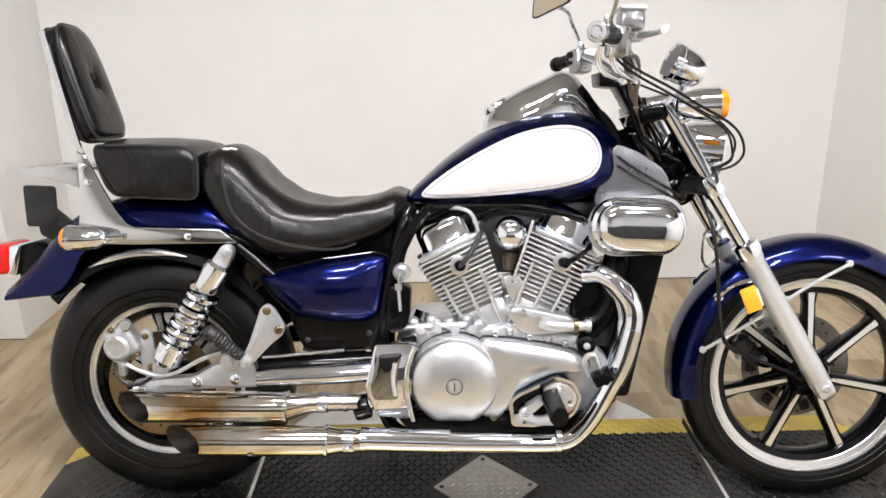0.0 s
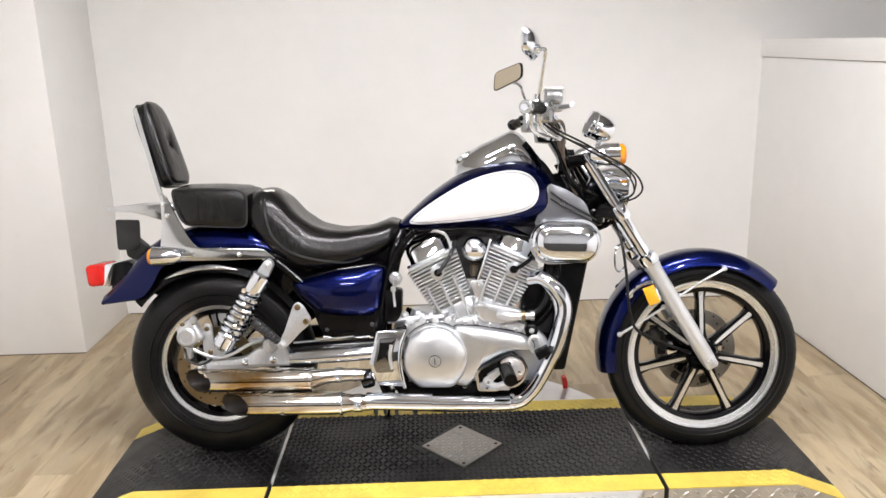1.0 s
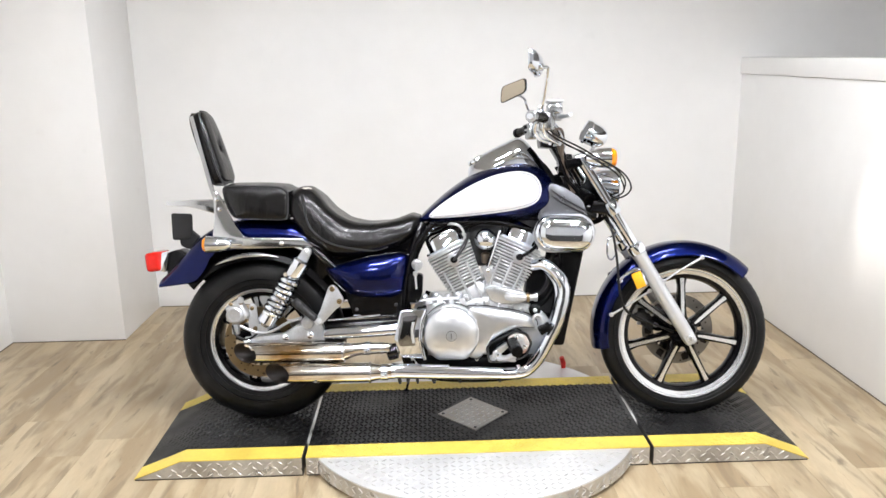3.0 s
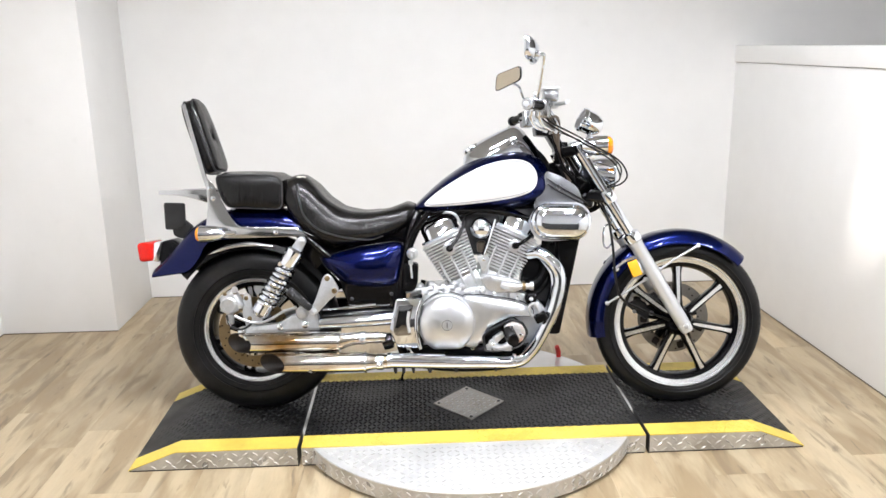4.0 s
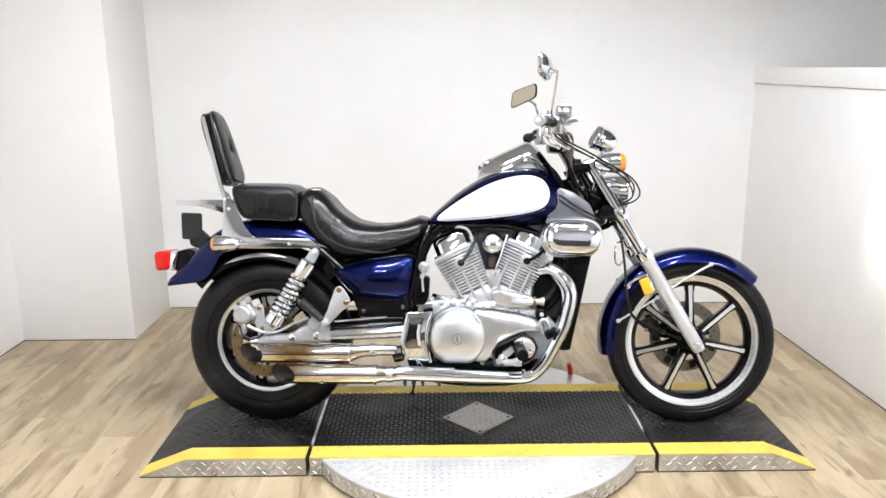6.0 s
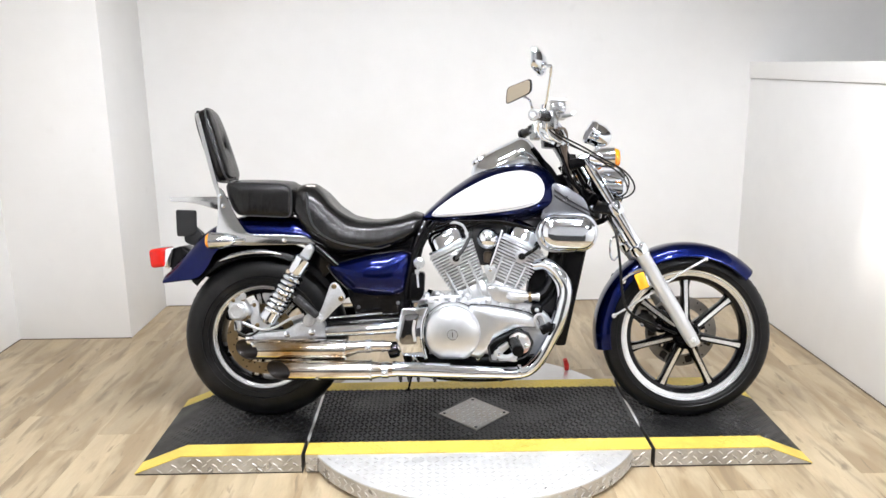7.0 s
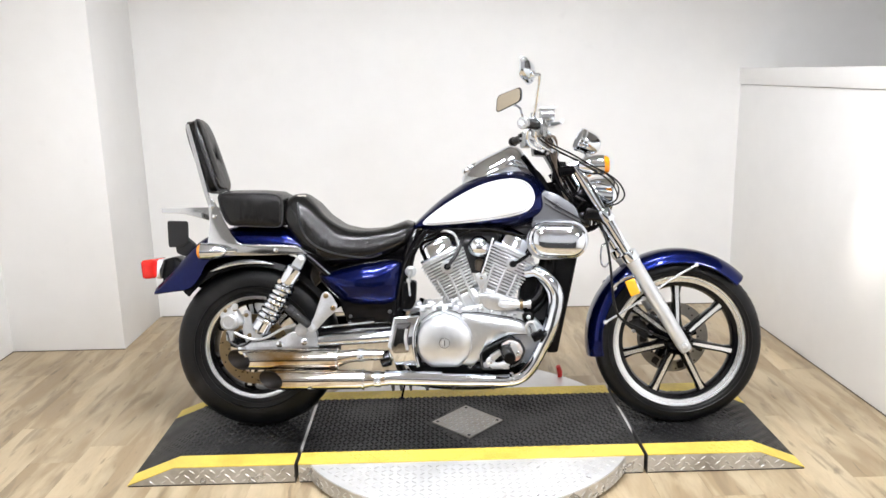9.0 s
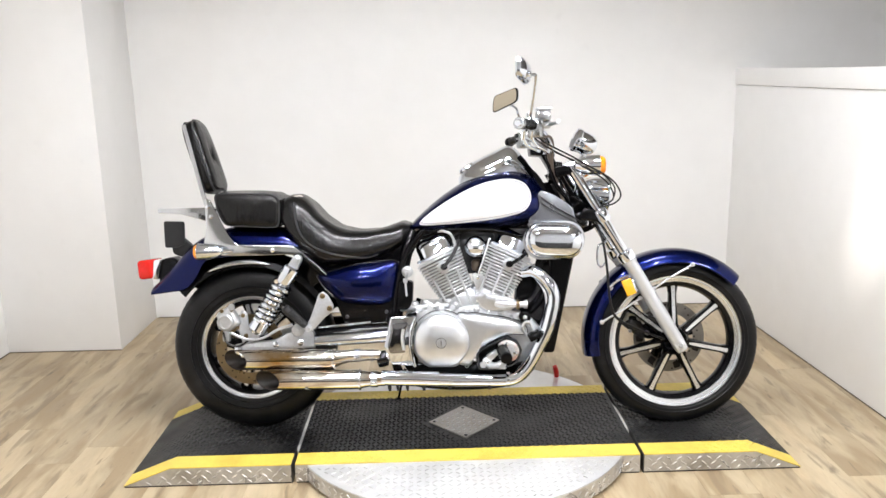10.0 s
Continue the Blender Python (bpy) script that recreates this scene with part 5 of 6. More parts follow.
for s in (1, -1):
    y = -0.104 * s
    bm = bmesh.new()
    w = 0.0075
    p0, p1, p2 = Vector((-0.955, y, 0.83)), Vector((-0.984, y, 0.925)), Vector((-1.045, y, 1.180))
    for a, b in ((p0, p1), (p1, p2)):
        d = (b - a).normalized()
        n_ = Vector((d.z, 0, -d.x))
        loft(bm, [[q + n_ * w + Vector((0, 0.004, 0)), q - n_ * w + Vector((0, 0.004, 0)), q - n_ * w - Vector((0, 0.004, 0)), q + n_ * w - Vector((0, 0.004, 0))] for q in (a, b)])
    part("sissy_bar", bm, SATIN, bike, "flat chrome sissy bar upright")
    bm = bmesh.new()
    outline = [(-0.958, 0.905), (-0.938, 0.895), (-0.922, 0.86), (-0.903, 0.82), (-0.876, 0.768), (-0.853, 0.737), (-0.835, 0.728), (-0.635, 0.722), (-0.594, 0.69), (-0.84, 0.687), (-0.978, 0.690), (-0.966, 0.735), (-0.957, 0.80)]
    prism(bm, outline, -0.158 * s - 0.004, -0.158 * s + 0.004, 0.002)
    pl = part("side_plate", bm, SATIN, bike, "polished sissy bar side plate and strut")
    for x, z in ((-0.945, 0.872), (-0.935, 0.835), (-0.71, 0.706)):
        bolt(pl, (x, -0.162 * s, z), (0, -s, 0), 0.0085, CHROME)
    bm = bmesh.new()
    prism(bm, [(-1.142, 0.866), (-0.955, 0.868), (-0.957, 0.816), (-1.02, 0.836), (-1.06, 0.846), (-1.142, 0.851)], -0.135 * s - 0.003, -0.135 * s + 0.003, 0.001)
    part("rack_side", bm, SATIN, bike, "polished luggage rack side plate")

bm = bmesh.new()
box(bm, (-1.138, 0, 0.861), (0.016, 0.27, 0.006), 0.002)
rack = part("luggage_rack", bm, SATIN, bike, "small flat chrome luggage rack")
bm = bmesh.new()
box(bm, (-0.975, 0, 0.861), (0.016, 0.27, 0.006), 0.002)
part("cross_bar", bm, SATIN, rack)
for y in np.linspace(-0.09, 0.09, 4):
    bm = bmesh.new()
    box(bm, (-1.05, y, 0.861), (0.18, 0.016, 0.005), 0.002)
    part("rack_bar", bm, SATIN, rack)

# ---- tail ----
RZT = curve((-1.198, 0.572), (-1.17, 0.595), (-1.12, 0.645), (-1.04, 0.728), (-0.976, 0.766), (-0.90, 0.790), (-0.80, 0.795), (-0.686, 0.783), (-0.60, 0.755))
RZB = curve((-1.198, 0.562), (-1.12, 0.572), (-1.06, 0.582), (-1.02, 0.620), (-0.985, 0.68), (-0.94, 0.700), (-0.80, 0.71), (-0.686, 0.71), (-0.60, 0.705))


@B("rear_fender", BLUE, bike, "gloss dark blue bobbed rear mudguard")
def rear_fender(bm):
    rings = []
    for i in range(33):
        x = -1.198 + 0.598 * i / 32
        zt, zb = RZT(x), RZB(x)
        hw = 0.118 - 0.018 * max(0, (-1.0 - x) / 0.2)
        o, n_ = [], []
        for j in range(17):
            u = -1 + 2 * j / 16
            a = abs(u)
            y = hw * math.copysign(min(1.0, a * 1.5) ** 0.75, u)
            z = zt - (zt - zb) * max(0, (a - 0.45) / 0.55) ** 1.3 - 0.02 * min(1, a * 1.6) ** 3
            o.append((x, y, z))
            n_.append((x, y * 0.96, z - 0.004))
        rings.append(o + n_[::-1])
    loft(bm, rings)


@B("inner_fender", PLASTIC, bike, "black inner mudguard over the rear tyre")
def inner_fender(bm):
    arch(bm, RA, 0.372, 25, 140, 0.10, 0.05, 36)


@B("fender_edge_trim", RIM, bike, "curved bright trim over the tyre")
def fender_trim(bm):
    pts = []
    for a in np.linspace(117, 75, 14):
        r = 0.338
        pts.append((RA.x + r * math.cos(math.radians(a)), -0.108, RA.z + r * math.sin(math.radians(a))))
    tube(bm, pts, [0.001, 0.005, 0.008] + [0.010] * 7 + [0.008, 0.006, 0.004, 0.001], 8, 2, flat=0.5)


bm = bmesh.new()
prism(bm, rounded([(-1.20, 0.668), (-1.165, 0.672), (-1.185, 0.592), (-1.21, 0.596)], 0.008), -0.06, 0.06, 0.006)
tl = part("tail_light", bm, CHROME, bike, "rear lamp on a chrome base")
bm = bmesh.new()
box(bm, (-1.232, 0, 0.632), (0.060, 0.135, 0.074), 0.014, Matrix.Rotation(math.radians(-6), 4, "Y"), 3)
part("tail_lens", bm, REDLENS, tl, "ribbed red tail lamp lens")
bm = bmesh.new()
prism(bm, rounded([(-1.178, 0.668), (-1.140, 0.678), (-1.105, 0.655), (-1.185, 0.575)], 0.008), -0.05, 0.05, 0.005)
part("lamp_mount", bm, PLASTIC, tl)
bm = bmesh.new()
prism(bm, rounded([(-1.164, 0.818), (-1.082, 0.815), (-1.083, 0.728), (-1.115, 0.714), (-1.162, 0.714)], 0.010), -0.034, -0.026, 0.003)
prism(bm, rounded([(-1.145, 0.762), (-1.120, 0.772), (-1.062, 0.722), (-1.10, 0.675), (-1.135, 0.690)], 0.010), -0.024, 0.010, 0.004)
part("plate_bracket", bm, DARK_GREY, bike, "dark number plate bracket on the mudguard")

# ---- flank ----
SC = rounded([(-0.553, 0.607), (-0.40, 0.646), (-0.275, 0.662), (-0.243, 0.652), (-0.246, 0.60), (-0.264, 0.506), (-0.30, 0.490), (-0.40, 0.492), (-0.468, 0.506), (-0.520, 0.556), (-0.546, 0.590)], 0.014)
for s in (1, -1):
    bm = bmesh.new()
    cx, cz = -0.375, 0.578
    rings = []
    for f, y in ((1.0, 0.11), (1.0, 0.134), (0.985, 0.143), (0.955, 0.150), (0.90, 0.158), (0.82, 0.166), (0.72, 0.1735), (0.60, 0.180), (0.47, 0.185), (0.33, 0.1885), (0.18, 0.1905), (0.05, 0.191)):
        k = min(1.0, (1 - f) * 1.5)
        ring = []
        for x, z in SC:
            a_ = math.atan2((z - cz) / 0.075, (x - cx) / 0.135)
            ex, ez = 0.135 * math.cos(a_), 0.075 * math.sin(a_)
            ring.append((cx + f * ((x - cx) * (1 - k) + ex * k), -s * y, cz + f * ((z - cz) * (1 - k) + ez * k)))
        rings.append(ring)
    loft(bm, rings)
    cover = part("side_cover", bm, BLUE, bike, "gloss dark blue side cover")
    bm = bmesh.new()
    tube(bm, [(cx + (x - cx) * 1.012, -s * 0.138, cz + (z - cz) * 1.012) for x, z in SC[::2]], 0.0042, 8, 2, closed=True)
    part("cover_trim", bm, FRAME, cover, "black rubber edging round the side cover")


@B("battery_box", PLASTIC, bike, "black battery box below the side cover")
def battery(bm):
    prism(bm, rounded([(-0.50, 0.60), (-0.25, 0.62), (-0.275, 0.425), (-0.45, 0.422), (-0.48, 0.495)], 0.02), -0.15, 0.15, 0.01)


for x, z in ((-0.292, 0.468), (-0.440, 0.452)):
    bolt(battery, (x, -0.150, z), (0, -1, 0), 0.007, GREASE)
bm = bmesh.new()
tube(bm, [(-0.452, -0.150, 0.430), (-0.40, -0.152, 0.424), (-0.30, -0.152, 0.427)], 0.0045, 8)
part("lower_edge", bm, FRAME, battery, "rolled lower edge of the battery box")


@B("rear_subframe", FRAME, bike)
def subframe(bm):
    prism(bm, rounded([(-0.66, 0.70), (-0.56, 0.72), (-0.20, 0.73), (-0.22, 0.64), (-0.50, 0.62), (-0.58, 0.55), (-0.62, 0.62)], 0.02), -0.10, 0.10, 0.01)


@B("control_box", PLASTIC, bike, "black electrical box behind the cylinder")
def elbox(bm):
    prism(bm, rounded([(-0.245, 0.585), (-0.19, 0.58), (-0.195, 0.50), (-0.21, 0.475), (-0.25, 0.475)], 0.014), -0.16, -0.10, 0.006)


@B("ignition_key", ALU, bike, "ignition switch with a key hanging in it")
def key(bm):
    # round lock with a stepped bezel
    lathe(bm, [(0.021, 0), (0.021, 0.012), (0.018, 0.016), (0.018, 0.020), (0.013, 0.024), (0.012, 0.030), (0, 0.031)], (-0.211, -0.148, 0.618), (0, -1, 0), 24)
    # key bow, its collar and the spare key that hangs from it
    lathe(bm, [(0, -0.002), (0.013, -0.002), (0.015, 0), (0.013, 0.002), (0, 0.002)], (-0.213, -0.186, 0.606), (1, -0.25, 0), 18)
    box(bm, (-0.217, -0.184, 0.588), (0.016, 0.005, 0.016), 0.002)
    tube(bm, [(-0.217, -0.184, 0.586), (-0.215, -0.184, 0.556), (-0.213, -0.182, 0.530)], 0.0052, 8, flat=0.35)


# shocks
def shock(s):
    y = -0.172 * s
    a, b = Vector((-0.616, y, 0.672)), Vector((-0.786, y, 0.394))
    d = (b - a).normalized()
    L = (b - a).length
    bm = bmesh.new()
    lathe(bm, [(0.0, 0.03), (0.026, 0.032), (0.034, 0.04), (0.034, 0.100), (0.030, 0.106), (0.017, 0.108), (0.017, L - 0.066), (0.033, L - 0.064), (0.034, L - 0.02), (0.026, L - 0.008), (0.0, L - 0.006)], a, d, 28)
    sh = part("shock_absorber", bm, CHROME, bike, "chrome rear shock absorber with coil spring")
    bm = bmesh.new()
    up = d.orthogonal().normalized()
    w = d.cross(up)
    turns, n = 8, 160
    pts = []
    for i in range(n + 1):
        t = i / n
        ang = 2 * math.pi * turns * t
        pts.append(a + d * (0.108 + (L - 0.168) * t) + 0.0315 * (up * math.cos(ang) + w * math.sin(ang)))
    tube(bm, pts, 0.0088, 8, 1)
    part("coil_spring", bm, CHROME, sh, "chrome coil spring")
    bm = bmesh.new()
    ang = math.atan2(-d.z, -d.x)
    eye = [(a.x + 0.0165 * math.cos(ang + math.radians(q)), a.z + 0.0165 * math.sin(ang + math.radians(q))) for q in range(-90, 91, 15)]
    sd = Vector((d.z, 0, -d.x))
    lo = a + d * 0.046
    eye += [(lo.x + sd.x * k, lo.z + sd.z * k) for k in ((-0.020, 0.020) if (Vector((eye[-1][0], 0, eye[-1][1])) - a).dot(sd) < 0 else (0.020, -0.020))]
    prism(bm, eye, y - 0.013, y + 0.013, 0.003)
    lathe(bm, [(0.0095, 0), (0.0095, 0.004), (0.006, 0.006), (0, 0.006)], a + Vector((0, -0.013 * s, 0)), (0, -s, 0), 16)
    part("shock_eye", bm, CAST, sh, "grey alloy shock eye")
    bm = bmesh.new()
    lathe(bm, [(0.020, -0.014), (0.020, 0.014)], b, (0, 1, 0), 20)
    part("shock_eye", bm, CAST, sh, "grey alloy shock eye")
    return sh


shock(1)
shock(-1)


for s in (1, -1):
    bm = bmesh.new()
    yy = 0.155 if s > 0 else 0.150
    prism(bm, rounded([(-0.868, 0.352), (-0.79, 0.362), (-0.715, 0.368), (-0.664, 0.398), (-0.60, 0.408), (-0.566, 0.402), (-0.552, 0.340), (-0.70, 0.334), (-0.856, 0.312)], 0.012), -s * yy - 0.018, -s * yy + 0.018, 0.008)
    sa = part("swingarm", bm, CAST, bike, "silver-grey swingarm")
    bm = bmesh.new()
    tube(bm, [(-0.55, -s * yy, 0.385), (-0.40, -s * yy, 0.393), (-0.27, -s * 0.14, 0.396)], 0.025, 14)
    part("swingarm_tube", bm, FRAME, sa, "gloss black swingarm tube")
    for x, z, r in ((-0.845, 0.335, 0.016), (-0.705, 0.355, 0.012), (-0.700, 0.350, 0.007), (-0.612, 0.362, 0.013)):
        bolt(sa, (x, -s * (yy + 0.018), z), (0, -s, 0), r, CHROME)


@B("swingarm_cover", CHROME, bike, "long chrome cover along the swingarm")
def sa_cover(bm):
    tube(bm, [(-0.558, -0.172, 0.366), (-0.40, -0.176, 0.376), (-0.265, -0.176, 0.386)], [0.024, 0.0265, 0.028], 22, flat=0.85)


@B("brake_rod", CHROME, bike, "thin chrome rod above the swingarm")
def brake_rod(bm):
    tube(bm, [(-0.545, -0.172, 0.416), (-0.44, -0.176, 0.426), (-0.350, -0.170, 0.433)], 0.0040, 10)


@B("rear_brake_caliper", CAST, bike, "silver-grey rear brake caliper")
def caliper(bm):
    rot = Matrix.Rotation(math.radians(-30), 4, "Y")
    box(bm, (-0.885, -0.150, 0.450), (0.070, 0.046, 0.082), 0.016, rot, 3)
    lathe(bm, [(0.031, 0), (0.031, 0.010), (0.025, 0.016), (0.020, 0.016), (0.019, 0.012), (0, 0.012)], (-0.892, -0.170, 0.440), (0, -1, 0), 28)
    lathe(bm, [(0.012, 0), (0.012, 0.02), (0, 0.022)], (-0.87, -0.165, 0.497), (0.2, -1, 0), 12)
    prism(bm, rounded([(-0.842, 0.482), (-0.818, 0.476), (-0.812, 0.415), (-0.795, 0.362), (-0.835, 0.345), (-0.850, 0.40)], 0.012), -0.15, -0.138, 0.003)
    box(bm, (-0.895, -0.155, 0.385), (0.028, 0.02, 0.04), 0.006)


bm = bmesh.new()
lathe(bm, [(0.0, 0), (0.034, 0.0), (0.036, 0.01), (0.030, 0.022), (0, 0.024)], (-0.800, -0.01, 0.482), (0, -1, 0), 24)
part("drive_hub_boss", bm, GREY_PAINT, bike, "pale cast boss on the final drive")
bm = bmesh.new()
lathe(bm, [(0.024, 0), (0.024, 0.022), (0.020, 0.026), (0.010, 0.027), (0.010, 0.034), (0, 0.035)], (-0.620, -0.165, 0.409), (0, -1, 0), 24)
part("swingarm_eye", bm, CAST, bike, "round alloy eye on the swingarm")


for x, z, r in ((-0.868, 0.488, 0.008), (-0.905, 0.482, 0.007), (-0.832, 0.462, 0.008), (-0.822, 0.385, 0.009), (-0.850, 0.420, 0.006)):
    bolt(caliper, (x, -0.172 if x < -0.84 else -0.152, z), (0, -1, 0), r, STEEL)
cable("rear_brake_hose", [(-0.905, -0.165, 0.40), (-0.885, -0.185, 0.365), (-0.84, -0.18, 0.352), (-0.78, -0.165, 0.395), (-0.72, -0.15, 0.44)], 0.004)


@B("brake_torque_rod", CAST, bike, "alloy brake torque rod")
def torque(bm):
    tube(bm, [(-0.870, -0.182, 0.402), (-0.835, -0.186, 0.386), (-0.795, -0.188, 0.375), (-0.748, -0.188, 0.383), (-0.690, -0.187, 0.414), (-0.640, -0.184, 0.430)], 0.0052, 10)


@B("rear_axle_nut", CHROME, bike)
def raxle(bm):
    lathe(bm, [(0.018, 0), (0.018, 0.012), (0.010, 0.018), (0.010, 0.03), (0, 0.032)], (RA.x, -0.175, RA.z), (0, -1, 0), 6)


bm = bmesh.new()
prism(bm, rounded([(-0.536, 0.545), (-0.520, 0.554), (-0.504, 0.542), (-0.480, 0.498), (-0.488, 0.478), (-0.514, 0.458), (-0.556, 0.414), (-0.576, 0.398), (-0.590, 0.418), (-0.568, 0.458)], 0.008), -0.205, -0.190, 0.004)
fb = part("footpeg_bracket", bm, CAST, bike, "triangular alloy passenger footpeg bracket")
for x, z in ((-0.521, 0.538), (-0.496, 0.492)):
    bolt(fb, (x, -0.205, z), (0, -1, 0), 0.010, STEEL)
bm = bmesh.new()
a, b = Vector((-0.575, -0.205, 0.418)), Vector((-0.665, -0.235, 0.508))
peg_axis = (b - a).normalized()
lathe(bm, [(0.0, 0.014), (0.011, 0.014)] + [(0.0120 + 0.0002 * k + (0.0026 if k % 2 else 0), 0.018 + k * 0.0042) for k in range(20)] + [(0.0165, 0.102), (0.0165, 0.116), (0.012, 0.120), (0, 0.121)], a, peg_axis, 18)
part("footpeg", bm, DARK_GREY, fb, "folded ribbed black rubber footpeg")
bm = bmesh.new()
lathe(bm, [(0, -0.010), (0.011, -0.008), (0.013, -0.004), (0.013, 0.012), (0.009, 0.016), (0, 0.016)], a, peg_axis, 16)
lathe(bm, [(0.007, 0), (0.007, 0.028), (0, 0.029)], (-0.575, -0.203, 0.416), (0, -1, 0), 12)
part("peg_clevis", bm, ALU, fb, "bright alloy clevis of the folded footpeg")

# ---- exhausts ----


def muffler(x0, x1, z, y, r, label, shape, rise, clamps):
    """shape: (way along, width) pairs; the neck lies higher by rise; clamps: (way along, half length)."""
    ts, fs_ = [p[0] for p in shape], [p[1] for p in shape]

    def centre(t):
        return z + rise * max(0.0, min(1.0, (t - 0.72) / 0.10))

    k = 36
    rings = []
    for t, f in shape:
        ring = []
        for i in range(k):
            a = 2 * math.pi * i / k
            cy, cz = math.cos(a), math.sin(a)
            # slash-cut end: the mouth slopes backwards towards the outside
            cut = 0.102 * (0.5 - 0.5 * cy) - 0.004 * cz if t < 0.01 else 0.0
            ring.append((x0 + (x1 - x0) * t + cut, y + r * f * cy, centre(t) + r * f * cz))
        rings.append(ring)
    bm = bmesh.new()
    loft(bm, rings, cap=False)
    mf = part("muffler", bm, CHROME_WORN, bike, label)
    bm = bmesh.new()
    inner = [[(p[0] + dx, y + (p[1] - y) * 0.95, z + (p[2] - z) * 0.95) for p in rings[0]] for dx in (0.0, 0.16)]
    loft(bm, [rings[0], inner[0], inner[1]], cap=False)
    bm.faces.new([bm.verts.new(p) for p in inner[1]])
    part("muffler_bore", bm, DARK, mf, "dark slash-cut muffler mouth")
    for t, hl in clamps:
        rc = r * float(np.interp(t, ts, fs_))
        at = (x0 + (x1 - x0) * t, y, centre(t))
        bm = bmesh.new()
        lathe(bm, [(rc * 0.96, -hl), (rc * 1.13, -hl + 0.002), (rc * 1.13, hl - 0.002), (rc * 0.96, hl)], at, (1, 0, 0), 32)
        if hl > 0.008:
            box(bm, (at[0], y - rc * 1.12, at[2] - 0.004), (hl * 1.7, 0.014, 0.016), 0.004)
            lathe(bm, [(0.005, 0), (0.005, 0.006), (0.003, 0.008), (0, 0.008)], (at[0], y - rc * 1.12 - 0.006, at[2] - 0.004), (0, -1, 0), 8)
        part("muffler_clamp", bm, CHROME, mf, "chrome muffler clamp band")
    return mf


muffler(-0.902, -0.315, 0.304, -0.205, 0.0375, "heat-tinted chrome upper muffler with slash-cut end",
        ((0.0, 1.0), (0.25, 1.0), (0.66, 1.0), (0.700, 0.97), (0.715, 0.88), (0.76, 0.70), (0.80, 0.63), (0.90, 0.56), (1.0, 0.50)), 0.012, ((0.71, 0.006), (0.86, 0.013), (0.95, 0.006)))
muffler(-0.778, -0.30, 0.233, -0.235, 0.0360, "heat-tinted chrome lower muffler with slash-cut end",
        ((0.0, 1.0), (0.25, 1.0), (0.78, 1.0), (0.82, 0.96), (0.85, 0.86), (0.90, 0.74), (1.0, 0.70)), 0.0, ((0.82, 0.005), (0.93, 0.014)))


def pipe(pts, r, label, name="header_pipe"):
    bm = bmesh.new()
    tube(bm, pts, r, 20, 10)
    return part(name, bm, CHROME, bike, label)


hp = pipe([(0.225, -0.135, 0.606), (0.262, -0.165, 0.610), (0.306, -0.185, 0.572), (0.327, -0.19, 0.515), (0.304, -0.19, 0.412), (0.257, -0.19, 0.310), (0.212, -0.195, 0.246), (0.160, -0.205, 0.218), (0.04, -0.215, 0.220), (-0.12, -0.225, 0.226), (-0.32, -0.235, 0.236)],
     0.0235, "chrome front header pipe sweeping under the engine")
pipe([(0.225, -0.10, 0.61), (0.262, -0.13, 0.600), (0.302, -0.15, 0.55), (0.312, -0.155, 0.48), (0.294, -0.155, 0.40), (0.266, -0.15, 0.32), (0.235, -0.15, 0.245), (0.16, -0.15, 0.21)], 0.018, "inner chrome coolant-side pipe")
pipe([(-0.16, -0.07, 0.50), (-0.19, -0.09, 0.42), (-0.215, -0.12, 0.345), (-0.265, -0.165, 0.308), (-0.34, -0.203, 0.316)], [0.025, 0.025, 0.025, 0.022, 0.016], "chrome rear header pipe")
bm = bmesh.new()
tube(bm, [(-0.30, -0.237, 0.238), (-0.14, -0.228, 0.230), (-0.10, -0.225, 0.228)], 0.0275, 22)
part("heat_shield", bm, CHROME, hp, "chrome pipe heat shield")
bm = bmesh.new()
tube(bm, [(0.324, -0.193, 0.49), (0.305, -0.193, 0.415), (0.284, -0.193, 0.365)], 0.0255, 22)
part("heat_shield", bm, CHROME, hp, "chrome pipe heat shield")
for x in (-0.30, 0.155):
    bm = bmesh.new()
    lathe(bm, [(0.026, -0.008), (0.029, -0.006), (0.029, 0.006), (0.026, 0.008)], (x, -0.236 if x < 0 else -0.207, 0.237 if x < 0 else 0.222), (1, 0, 0), 24)
    part("pipe_clamp", bm, CHROME, hp)

for x, r in ((-0.28, 0.007), (-0.25, 0.006), (-0.215, 0.006), (-0.155, 0.008), (-0.06, 0.006), (0.085, 0.007)):
    bm = bmesh.new()
    lathe(bm, [(r, 0.0), (r, 0.016), (r * 0.7, 0.018), (r * 0.7, 0.024), (0, 0.025)], (x, -0.226 + 0.02 * x, 0.212), (0.1, 0, -1), 10)
    part("pipe_bolt", bm, GREASE, hp, "dark fastener under the pipe")

bm = bmesh.new()
lathe(bm, [(0.022, -0.02), (0.029, -0.017), (0.031, 0.0), (0.029, 0.017), (0.022, 0.02), (0.0, 0.021)], (-0.308, -0.188, 0.298), (1, 0, 0.25), 24)
part("pipe_joint", bm, BLACK_CHROME, hp, "dark pipe joint under the engine plate")

# ---- engine ----


@B("crankcase", LIGHT_CAST, bike, "cast aluminium crankcase")
def crankcase(bm):
    prism(bm, rounded([(-0.235, 0.44), (-0.18, 0.475), (-0.02, 0.48), (0.10, 0.50), (0.235, 0.45), (0.285, 0.40), (0.27, 0.33), (0.23, 0.23), (-0.15, 0.215), (-0.25, 0.26)], 0.025), -0.15, 0.15, 0.012)
    prism(bm, rounded([(-0.03, 0.45), (-0.075, 0.50), (0.05, 0.56), (0.17, 0.51), (0.14, 0.45)], 0.02), -0.11, 0.11, 0.012)


